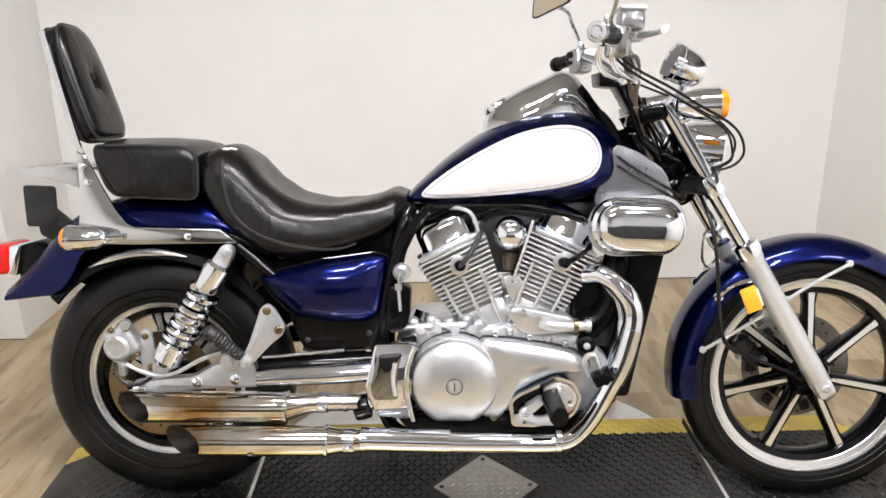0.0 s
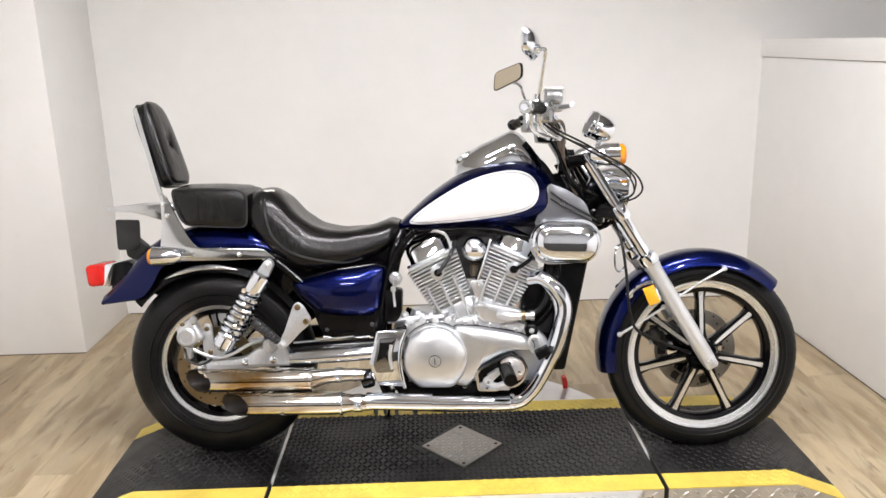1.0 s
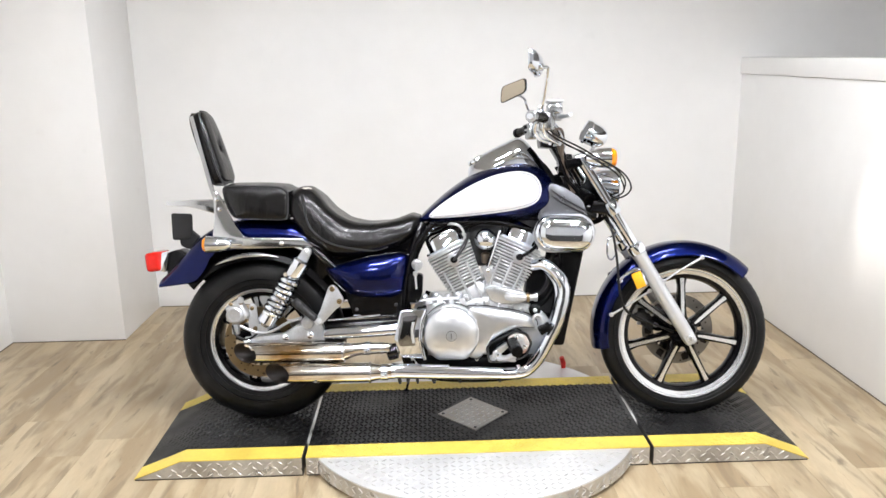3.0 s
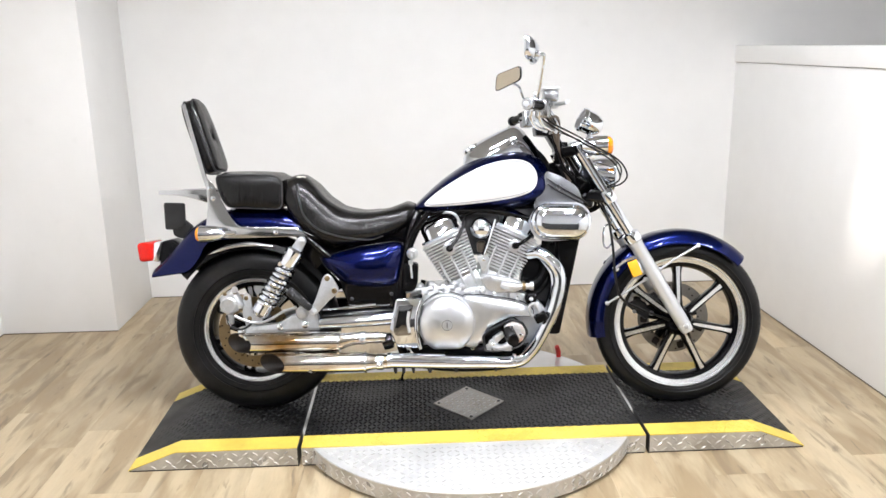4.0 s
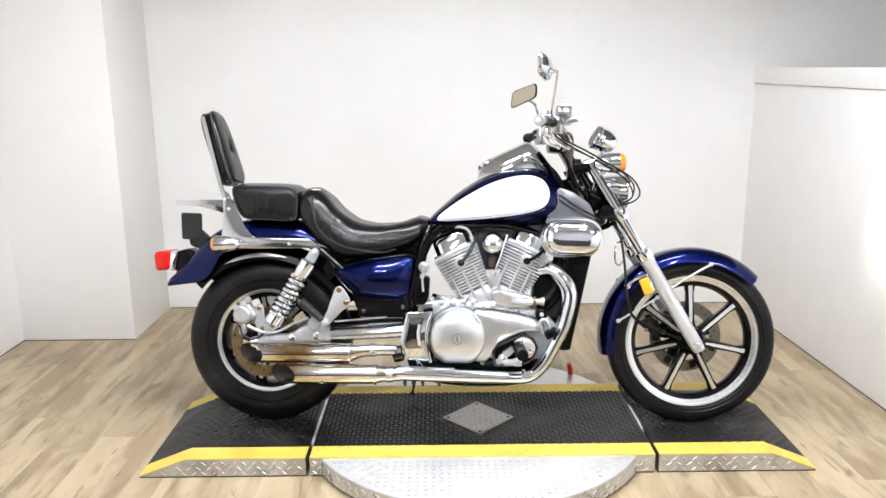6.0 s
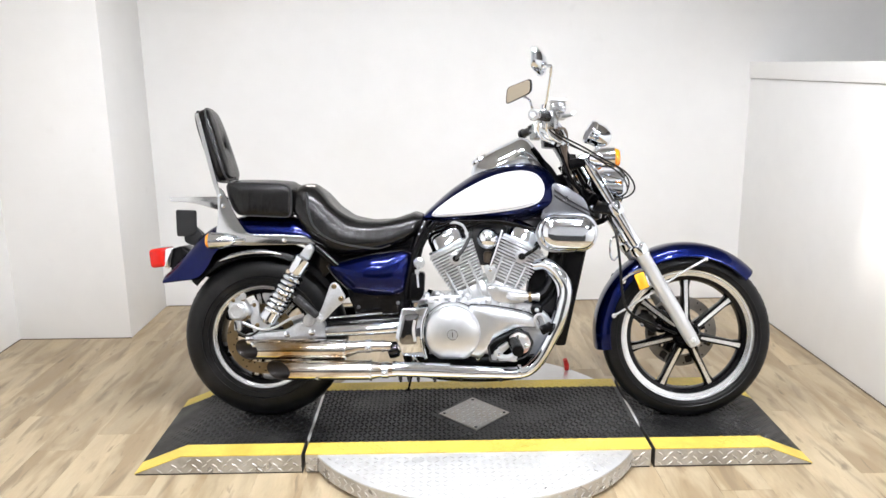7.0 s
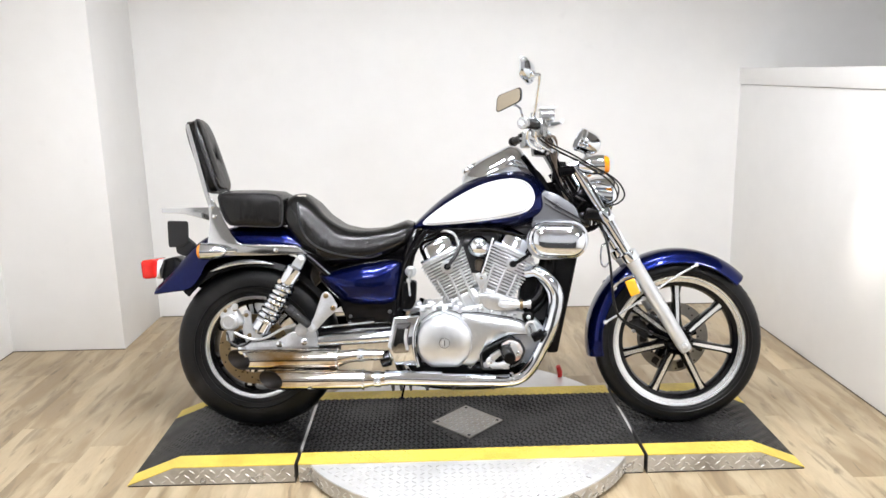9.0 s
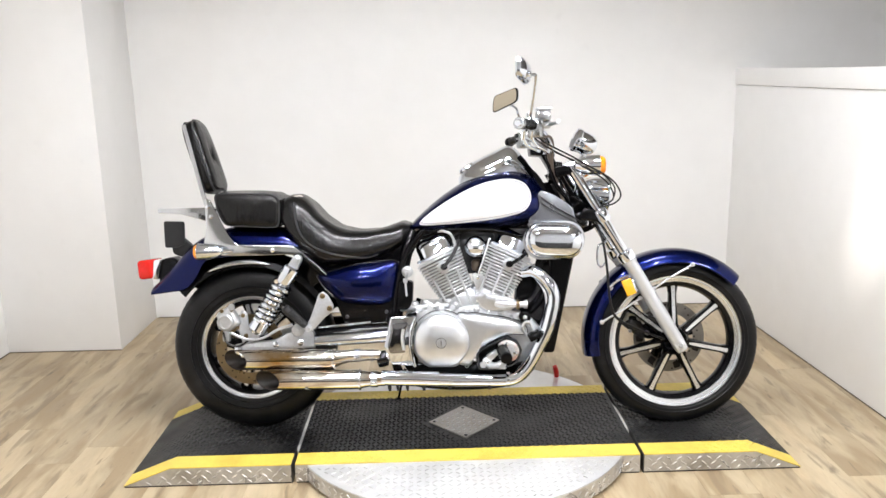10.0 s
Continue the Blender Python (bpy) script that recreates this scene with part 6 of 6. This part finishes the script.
@B("oil_pan", PLASTIC, bike, "dark oily underside of the engine")
def oil_pan(bm):
    prism(bm, rounded([(-0.24, 0.275), (0.25, 0.275), (0.22, 0.205), (-0.18, 0.20)], 0.02), -0.165, 0.14, 0.01)


CC = Vector((-0.088, 0, 0.361))


@B("clutch_cover", ALU, bike, "round polished clutch cover")
def clutch(bm):
    n = 64
    rings = []
    for f, y in ((1.07, 0.145), (1.07, 0.174), (1.045, 0.180), (1.0, 0.181), (0.995, 0.198), (0.975, 0.205), (0.93, 0.209), (0.8, 0.2155), (0.6, 0.2215), (0.4, 0.2255), (0.25, 0.2272), (0.1, 0.228)):
        ring = []
        for i in range(n):
            a = 2 * math.pi * i / n
            x, z = 0.103 * f * math.cos(a), 0.103 * f * math.sin(a)
            z = max(z, -0.093 * f)
            ring.append((CC.x + x, -y, CC.z + z))
        rings.append(ring)
    loft(bm, rings)


bm = bmesh.new()
torus_lathe(bm, [(0.0175, 0.2260), (0.0195, 0.2260), (0.0195, 0.2288), (0.0175, 0.2288)], (CC.x, 0, CC.z), (0, -1, 0), 32)
lathe(bm, [(0.0165, 0.2250), (0.016, 0.2286), (0, 0.2290)], (CC.x, 0, CC.z), (0, -1, 0), 28, 1)
box(bm, (CC.x, -0.2290, CC.z), (0.0035, 0.002, 0.020), 0.0005)
part("inspection_plug", bm, [GREASE, CAST], clutch, "slotted inspection plug")


@B("primary_cover", ALU, bike, "long polished right engine cover")
def primary(bm):
    pts = rounded([(-0.03, 0.462), (0.05, 0.458), (0.15, 0.441), (0.200, 0.428), (0.232, 0.402), (0.228, 0.380), (0.19, 0.382), (0.145, 0.378), (0.10, 0.358), (0.045, 0.325), (0.02, 0.262), (-0.03, 0.27)], 0.018)
    cx, cz = 0.085, 0.405
    loft(bm, [[(cx + (x - cx) * f, -y, cz + (z - cz) * f) for x, z in pts] for f, y in ((1.0, 0.145), (1.0, 0.172), (0.985, 0.178), (0.955, 0.183), (0.90, 0.187), (0.80, 0.191), (0.65, 0.1945), (0.45, 0.197), (0.25, 0.198), (0.08, 0.1985))])


# Dark strips put the shade of the crevices behind both covers into colour.
bm = bmesh.new()
prism(bm, rounded([(-0.03, 0.466), (0.05, 0.462), (0.152, 0.445), (0.203, 0.431), (0.236, 0.402), (0.232, 0.375), (0.19, 0.377), (0.145, 0.373), (0.10, 0.353), (0.048, 0.321), (0.02, 0.258), (-0.03, 0.266)], 0.018), -0.160, -0.155)
part("cover_gasket", bm, GREASE, primary, "dark strip for the shaded crevice behind the cover")
bm = bmesh.new()
torus_lathe(bm, [(0.100, 0.150), (0.1125, 0.150), (0.1125, 0.156), (0.100, 0.156)], (CC.x, 0, CC.z), (0, -1, 0), 48)
part("cover_gasket", bm, GREASE, clutch, "dark strip for the shaded crevice behind the cover")


for x, z in ((0.045, 0.472), (0.135, 0.455), (0.205, 0.436), (0.035, 0.262), (-0.19, 0.44), (-0.20, 0.30), (-0.165, 0.475), (-0.13, 0.49), (-0.03, 0.488)):
    bm = bmesh.new()
    lathe(bm, [(0.013, -0.03), (0.013, 0.0), (0.009, 0.001), (0.009, 0.008), (0.005, 0.011), (0, 0.011)], (x, -0.150, z), (0, -1, 0), 12)
    part("bolt", bm, CAST, crankcase)


@B("hub_plate", CHROME, bike, "chrome rear engine plate")
def hub_plate(bm):
    pts = rounded([(-0.300, 0.345), (-0.274, 0.456), (-0.175, 0.458), (-0.198, 0.405), (-0.203, 0.335), (-0.186, 0.272), (-0.272, 0.278)], 0.010)
    prism(bm, pts, -0.205, -0.175, 0.006)


@B("hub_plate_panel", SMOKED, hub_plate, "chrome panel with a dark reflection put into its colour")
def hub_panel(bm):
    pts = rounded([(-0.286, 0.350), (-0.266, 0.432), (-0.208, 0.436), (-0.220, 0.395), (-0.223, 0.345), (-0.219, 0.322), (-0.278, 0.320)], 0.010)
    cx, cz = -0.248, 0.378
    loft(bm, [[(cx + (x - cx) * f, -y, cz + (z - cz) * f) for x, z in pts] for f, y in ((1.0, 0.204), (0.985, 0.2065), (0.93, 0.2072), (0.7, 0.2085), (0.4, 0.2095), (0.1, 0.210))])


bm = bmesh.new()
tube(bm, [(-0.226, -0.214, 0.412), (-0.231, -0.216, 0.375), (-0.226, -0.214, 0.335)], 0.0055, 10)
part("raised_bar", bm, GREY_PAINT, hub_plate, "pale raised bar")
bm = bmesh.new()
tube(bm, [(-0.178, -0.212, 0.455), (-0.196, -0.213, 0.405), (-0.200, -0.213, 0.35), (-0.192, -0.213, 0.295), (-0.186, -0.212, 0.272)], 0.006, 10)
part("plate_rim", bm, CHROME, hub_plate, "bright rolled edge")


# Black plate added where the gap beside the clutch cover lies in shade.
bm = bmesh.new()
prism(bm, rounded([(-0.215, 0.462), (-0.178, 0.470), (-0.176, 0.262), (-0.215, 0.262)], 0.008), -0.176, -0.165, 0.002)
part("shadow_plate", bm, FRAME, bike, "black plate for the shade between plate and clutch cover")


# shift side: chrome box with brake pedal and footpeg
@B("brake_master_guard", [CHROME, FRAME], bike, "chrome guard plate round the brake pedal")
def guard(bm):
    outer = rounded([(0.038, 0.314), (0.055, 0.330), (0.150, 0.378), (0.190, 0.366), (0.210, 0.328), (0.196, 0.288), (0.172, 0.268), (0.10, 0.254), (0.047, 0.256)], 0.010)
    cx, cz = 0.13, 0.312
    inn = [(cx + (x - cx) * 0.90, cz + (z - cz) * 0.88) for x, z in outer]
    n = len(outer)
    rows = [[bm.verts.new((x, -y, z)) for x, z in line] for line, y in ((outer, 0.17), (outer, 0.199), (outer, 0.204), (inn, 0.204), (inn, 0.180))]
    for p, q in zip(rows, rows[1:]):
        for i in range(n):
            j = (i + 1) % n
            bm.faces.new((p[i], p[j], q[j], q[i]))
    bm.faces.new(rows[-1]).material_index = 1


@B("pedal_mechanism", LIGHT_CAST, bike, "cast footpeg hanger and brake pivot")
def pedal(bm):
    lathe(bm, [(0.030, 0), (0.030, 0.03), (0.022, 0.04), (0, 0.041)], (0.160, -0.175, 0.322), (0, -1, 0), 24)
    prism(bm, rounded([(0.075, 0.306), (0.112, 0.330), (0.125, 0.318), (0.095, 0.290)], 0.006), -0.215, -0.185, 0.004)
    tube(bm, [(0.075, -0.195, 0.277), (0.11, -0.215, 0.274), (0.145, -0.22, 0.29)], 0.011, 10)
    lathe(bm, [(0.017, 0), (0.017, 0.014), (0.010, 0.018), (0, 0.018)], (0.080, -0.19, 0.285), (0, -1, 0), 16)
    lathe(bm, [(0.013, 0), (0.013, 0.012), (0, 0.014)], (0.062, -0.185, 0.268), (0, -1, 0), 12)
    box(bm, (0.115, -0.19, 0.266), (0.07, 0.03, 0.020), 0.006)


@B("peg_hanger_plate", RUSTY, pedal, "rust-marked cast plate behind the footpeg")
def hanger_plate(bm):
    prism(bm, rounded([(0.118, 0.350), (0.150, 0.368), (0.185, 0.356), (0.200, 0.326), (0.186, 0.292), (0.150, 0.285), (0.128, 0.312)], 0.012), -0.214, -0.19, 0.006)


for x, z, r in ((0.150, 0.352, 0.008), (0.182, 0.318, 0.008), (0.080, 0.285, 0.007)):
    bolt(pedal, (x, -0.214, z), (0, -1, 0), r, CHROME)
bm = bmesh.new()
a = Vector((0.134, -0.210, 0.334))
d = Vector((0.10, -1.0, -0.14)).normalized()
lathe(bm, [(0.012, -0.02), (0.012, 0.0), (0.019, 0.004)] + [(0.0205 + (0.0016 if k % 2 else 0), 0.008 + k * 0.007) for k in range(13)] + [(0.022, 0.102), (0.019, 0.110), (0, 0.112)], a, d, 22)
part("rider_footpeg", bm, PLASTIC, bike, "black rubber rider footpeg pointing outwards")
bm = bmesh.new()
tube(bm, [(0.226, -0.205, 0.380), (0.213, -0.207, 0.408), (0.219, -0.208, 0.428), (0.235, -0.208, 0.430), (0.246, -0.206, 0.408), (0.256, -0.205, 0.380)], 0.0065, 10)
bk = part("brake_pedal", bm, LIGHT_CAST, bike, "looped alloy brake pedal arm")
bm = bmesh.new()
box(bm, (0.252, -0.222, 0.384), (0.046, 0.045, 0.028), 0.005, Matrix.Rotation(math.radians(-28), 4, "Y"))
part("pedal_rubber", bm, PLASTIC, bk, "black pedal rubber")


def cylinder_block(name, base, lean, label):
    ax = Vector((math.sin(math.radians(lean)), 0, math.cos(math.radians(lean))))
    sx = Vector((ax.z, 0, -ax.x))
    rot = Matrix((sx, Vector((0, 1, 0)), ax)).transposed().to_4x4()

    def at(u, y, v):
        return Vector(base) + sx * u + Vector((0, y, 0)) + ax * v

    def slab_ring(bm, u0, u1, y, v0, v1, bev):
        g = bmesh.new()
        box(g, (0, 0, 0), (u1 - u0, 2 * y, v1 - v0), bev)
        bmesh.ops.transform(g, matrix=Matrix.Translation(at((u0 + u1) / 2, 0, (v0 + v1) / 2)) @ rot, verts=g.verts)
        join(bm, g)

    bm = bmesh.new()
    slab_ring(bm, -0.060, 0.060, 0.126, 0.10, 0.345, 0.02)
    cy = part(name, bm, CORE, bike, label)
    n = 13
    for i in range(n):
        v = 0.190 + i * 0.0117
        w = 0.068 + 0.020 * i / (n - 1)
        y = 0.134 + 0.014 * min(1, i / 7)
        bm = bmesh.new()
        slab_ring(bm, -w, w, y, v, v + 0.0056, 0.0020)
        part("fin", bm, FIN, cy)
    bm = bmesh.new()
    slab_ring(bm, -0.080, 0.080, 0.142, 0.3375, 0.3475, 0.003)
    part("head_flange", bm, LIGHT_CAST, cy, "bright flange under the rocker cover")
    for u in (-0.050, -0.004, 0.040):
        bm = bmesh.new()
        tube(bm, [at(u * 0.85, -0.126, 0.090), at(u * 0.9, -0.138, 0.150), at(u, -0.1445, 0.21), at(u * 1.05, -0.1465, 0.27)], 0.0046, 10, 4)
        part("barrel_rib", bm, FIN, cy, "smooth rib down the cylinder barrel")
        bm = bmesh.new()
        lathe(bm, [(0.0075, 0), (0.0075, 0.006), (0.004, 0.009), (0, 0.009)], at(u * 1.5, -0.118, 0.3475), ax, 6)
        part("head_nut", bm, CHROME, cy, "chrome head nut")
    bm = bmesh.new()
    slab_ring(bm, -0.066, 0.066, 0.130, 0.075, 0.188, 0.020)
    part("barrel_base", bm, LIGHT_CAST, cy, "smooth cast foot of the cylinder")
    # head cover
    g = bmesh.new()
    rings = []
    for v, f in ((0.347, 1.0), (0.353, 1.03), (0.359, 1.0), (0.390, 0.985), (0.405, 0.94), (0.415, 0.85), (0.420, 0.72)):
        ring = []
        for k in range(36):
            a = 2 * math.pi * k / 36
            c, s = math.cos(a), math.sin(a)
            ring.append(at(0.071 * f * math.copysign(abs(c) ** 0.36, c), 0.128 * f * math.copysign(abs(s) ** 0.36, s), v))
        rings.append(ring)
    loft(g, rings)
    part("rocker_cover", g, CHROME, cy, "chrome rocker cover")
    # plug cap
    bm = bmesh.new()
    p = at(0.002 if lean < 0 else 0.010, -0.144, 0.298)
    lathe(bm, [(0.021, -0.01), (0.023, 0.004), (0.023, 0.010), (0.016, 0.012)], p, (0, -1, 0), 20)
    part("plug_well", bm, FIN, cy, "bright spark plug well")
    bm = bmesh.new()
    lathe(bm, [(0.0, 0.0), (0.0125, 0.0), (0.0125, 0.03), (0.010, 0.034), (0, 0.035)], p + Vector((0, -0.004, 0)), (0.1, -1, 0.1), 16)
    part("plug_cap", bm, PLASTIC, cy, "black spark plug cap")
    return cy, at


cyl_r, at_r = cylinder_block("rear_cylinder", (0.048, 0, 0.362), -25, "finned rear cylinder")
cyl_f, at_f = cylinder_block("front_cylinder", (0.036, 0, 0.371), 24, "finned front cylinder")
bm = bmesh.new()
p = at_r(0.002, -0.177, 0.298)
tube(bm, [p, p + Vector((0.018, -0.004, 0.022)), (-0.040, -0.162, 0.680), (-0.028, -0.150, 0.705), (-0.020, -0.11, 0.73)], 0.0065, 10)
part("spark_lead", bm, GREASE, cyl_r, "grey spark plug lead")
bm = bmesh.new()
p = at_f(0.010, -0.177, 0.298)
tube(bm, [p, p + Vector((0.03, -0.005, 0.018)), (0.225, -0.16, 0.676), (0.238, -0.12, 0.70)], 0.0065, 10)
part("spark_lead", bm, PLASTIC, cyl_f, "black spark plug lead")


bm = bmesh.new()
tube(bm, [(-0.100, -0.12, 0.764), (-0.075, -0.140, 0.766), (-0.050, -0.145, 0.756), (-0.036, -0.145, 0.731), (-0.031, -0.148, 0.700), (-0.034, -0.146, 0.680)], 0.0048, 10)
part("breather_pipe", bm, CAST, cyl_r, "grey breather hose arching over the rocker cover")
bm = bmesh.new()
prism(bm, rounded([(0.026, 0.600), (0.040, 0.606), (0.066, 0.608), (0.078, 0.585), (0.056, 0.545), (0.046, 0.545)], 0.006), -0.140, -0.10, 0.004)
vb = part("head_steady", bm, LIGHT_CAST, bike, "cast bracket in the fork of the cylinders")
bolt(vb, (0.052, -0.140, 0.590), (0, -1, 0), 0.007, CHROME)
bm = bmesh.new()
tube(bm, [(0.096, -0.150, 0.738), (0.076, -0.152, 0.672), (0.054, -0.150, 0.606)], 0.0042, 8)
part("steady_rod", bm, CHROME, vb, "thin bright rod beside the front cylinder")
bm = bmesh.new()
tube(bm, [(0.088, -0.140, 0.728), (0.070, -0.142, 0.668), (0.050, -0.140, 0.606)], 0.0052, 8)
part("steady_strap", bm, FRAME, vb, "black strap beside the front cylinder")
bm = bmesh.new()
lathe(bm, [(0.0, 0.0), (0.015, 0.002), (0.018, 0.012), (0.018, 0.036), (0.012, 0.044), (0, 0.046)], (0.046, -0.10, 0.612), (0, 0, 1), 18)
part("fuel_filter", bm, HOSE, bike, "small brown fuel filter bowl")


@B("carburettor", GREASE, bike, "dark carburettor body under the tank")
def carb(bm):
    box(bm, (0.05, 0, 0.68), (0.14, 0.18, 0.16), 0.02)
    box(bm, (0.06, 0, 0.75), (0.44, 0.14, 0.05), 0.015)


for i in range(5):
    cable("fuel_hose", [(-0.20 + i * 0.02, -0.10, 0.74 - i * 0.01), (-0.08 + i * 0.03, -0.13, 0.770), (0.08 + i * 0.03, -0.12, 0.764 - 0.006 * i), (0.22, -0.12, 0.74 - i * 0.012)], 0.005, PLASTIC, "black hose under the tank")
cable("overflow_hose", [(-0.27, -0.13, 0.45), (-0.240, -0.145, 0.60), (-0.210, -0.145, 0.69), (-0.15, -0.14, 0.765)], 0.011, PLASTIC, "black breather hose behind the cylinder")
cable("overflow_hose", [(-0.255, -0.13, 0.45), (-0.229, -0.135, 0.60), (-0.190, -0.135, 0.70), (-0.14, -0.13, 0.77)], 0.007, PLASTIC, "black breather hose behind the cylinder")


@B("coolant_pump", GREASE, bike, "dark coolant fitting beside the radiator")
def pump(bm):
    box(bm, (0.285, -0.09, 0.50), (0.06, 0.06, 0.16), 0.014, Matrix.Rotation(math.radians(12), 4, "Y"))


cable("coolant_hose", [(0.215, -0.15, 0.492), (0.250, -0.145, 0.505), (0.275, -0.135, 0.545), (0.275, -0.12, 0.590), (0.290, -0.10, 0.66)], 0.017, PLASTIC, "thick black coolant hose beside the front cylinder")
cable("coolant_hose", [(0.235, -0.13, 0.455), (0.262, -0.13, 0.475), (0.290, -0.125, 0.520), (0.300, -0.11, 0.60)], 0.013, PLASTIC, "thick black coolant hose beside the front cylinder")
bm = bmesh.new()
lathe(bm, [(0.022, 0), (0.022, 0.026), (0.014, 0.031), (0, 0.031)], (0.222, -0.15, 0.445), (0, -1, 0), 18)
sp = part("sensor_plug", bm, PLASTIC, bike, "round black sensor plug")
bolt(sp, (0.222, -0.183, 0.445), (0, -1, 0), 0.008, CAST)
bm = bmesh.new()
lathe(bm, [(0.0, -0.05), (0.02, -0.05), (0.036, -0.02), (0.041, 0.0), (0.041, 0.012), (0.036, 0.028), (0.024, 0.039), (0.010, 0.044), (0, 0.045)], (0.045, -0.125, 0.705), (0, -1, 0.06), 36)
part("horn_cover", bm, CHROME, bike, "domed round chrome cover between the cylinders")


# air cleaner
def stadium(hx, hz, n=14):
    out = []
    r = hz
    for c, a0 in ((hx - r, -90), (-(hx - r), 90)):
        for i in range(n + 1):
            a = math.radians(a0 + 180 * i / n)
            out.append((c + r * math.cos(a), r * math.sin(a)))
    return out


AC = Vector((0.332, 0, 0.727))
bm = bmesh.new()
rings = []
for f, y in ((0.88, 0.13), (0.95, 0.15), (1.0, 0.165), (1.0, 0.175)):
    rings.append([(AC.x + x * f, -y, AC.z + z * f + 0.03 * x) for x, z in stadium(0.113, 0.069)])
loft(bm, rings)
ac = part("air_cleaner", bm, CAST, bike, "oval air cleaner with a chrome cover")
bm = bmesh.new()
rings = []
for hx, hz, y in ((0.109, 0.066, 0.175), (0.109, 0.066, 0.186), (0.106, 0.063, 0.194), (0.099, 0.058, 0.198), (0.099, 0.058, 0.206), (0.096, 0.055, 0.218), (0.088, 0.048, 0.227), (0.07, 0.034, 0.232), (0.05, 0.016, 0.2335)):
    rings.append([(AC.x + x, -y, AC.z + z - 0.04 * x) for x, z in stadium(hx, hz)])
loft(bm, rings)
part("air_cleaner_cover", bm, CHROME, ac, "mirror-bright oval chrome cover")


for x, z in ((0.010, 0.470), (0.090, 0.462), (0.175, 0.444), (0.238, 0.412), (-0.175, 0.425), (-0.190, 0.372), (-0.180, 0.312), (0.005, 0.262)):
    bm = bmesh.new()
    lathe(bm, [(0.0075, -0.01), (0.0075, 0.006), (0.0045, 0.008), (0.004, 0.003), (0, 0.003)], (x, -0.160, z), (0, -1, 0), 12)
    part("socket_screw", bm, CAST, crankcase, "small socket-head case screw")
bm = bmesh.new()
lathe(bm, [(0.0165, -0.006), (0.019, -0.005), (0.019, 0.005), (0.0165, 0.006)], (0.196, -0.178, 0.492), (1, 0, 0), 20)
part("hose_clamp", bm, STEEL, bike, "steel hose clamp on the coolant elbow")


@B("coolant_elbow", LIGHT_CAST, bike, "pale cast coolant elbow on the crankcase")
def elbow(bm):
    prism(bm, rounded([(0.036, 0.522), (0.050, 0.534), (0.083, 0.532), (0.185, 0.510), (0.200, 0.494), (0.180, 0.470), (0.09, 0.466), (0.060, 0.480)], 0.012), -0.165, -0.12, 0.008)
    tube(bm, [(0.120, -0.165, 0.496), (0.145, -0.182, 0.494), (0.190, -0.18, 0.492), (0.225, -0.175, 0.492)], [0.0155, 0.0155, 0.0125, 0.0115], 14)
    lathe(bm, [(0.007, 0), (0.007, 0.006), (0, 0.007)], (0.075, -0.165, 0.527), (0, -1, 0), 6)
    lathe(bm, [(0.016, -0.006), (0.016, 0.006)], (0.225, -0.175, 0.492), (1, 0, 0), 16)


for i in range(4):
    x = -0.185 + i * 0.042
    bm = bmesh.new()
    lathe(bm, [(0.013, 0), (0.013, 0.03), (0.008, 0.036), (0, 0.037)], (x, -0.135, 0.470 + 0.006 * (i % 2)), (0, -0.3, 1), 14)
    part("pipe_union", bm, CAST, bike, "bright pipe union on the crankcase")
    bm = bmesh.new()
    lathe(bm, [(0.011, 0), (0.011, 0.025), (0, 0.026)], (x + 0.015, -0.14, 0.475), (0, -1, 0.2), 12)
    part("pipe_union", bm, CAST, bike, "bright pipe union on the crankcase")
cable("oil_pipe", [(-0.24, -0.14, 0.475), (-0.16, -0.15, 0.485), (-0.06, -0.15, 0.49)], 0.008, CAST, "bright oil pipe")


@B("side_stand", FRAME, bike, "black side stand folded out on the far side")
def stand(bm):
    tube(bm, [(-0.24, 0.10, 0.21), (-0.268, 0.17, 0.11), (-0.285, 0.226, 0.045)], [0.008, 0.005, 0.005], 10)
    box(bm, (-0.286, 0.230, 0.040), (0.022, 0.024, 0.007), 0.003)


# ---- small things on the deck ----
bm = bmesh.new()
tube(bm, [(0.432, 0.345, 0.070), (0.430, 0.343, 0.095), (0.422, 0.338, 0.122)], [0.010, 0.012, 0.010], 12)
tagged(part("lock_handle", bm, RED), "small red plastic grip standing on the turntable edge", "handle")


# floor planks
PW, PL = 0.178, 1.22
boards = {}
for i in range(int((X_R - X_L) / PW) + 3):
    x = X_L + PW * i
    off = random.uniform(0, PL)
    for j in range(7):
        y0 = Y_B - off - PL * j
        y1 = min(y0 + PL, Y_B)
        if j == 0:
            y1 = Y_B
        y0 = max(y0, Y_F)
        if y1 - y0 < 0.05:
            continue
        x1 = min(x + PW, X_R + 0.12)
        if x1 - x < 0.02:
            continue
        bm = bmesh.new()
        box(bm, (0, 0, -0.003), (x1 - x - 0.0007, y1 - y0 - 0.0007, 0.006))
        b = part("plank", bm, PLANK, FLOOR)
        b.location = ((x + x1) / 2, (y0 + y1) / 2, 0)
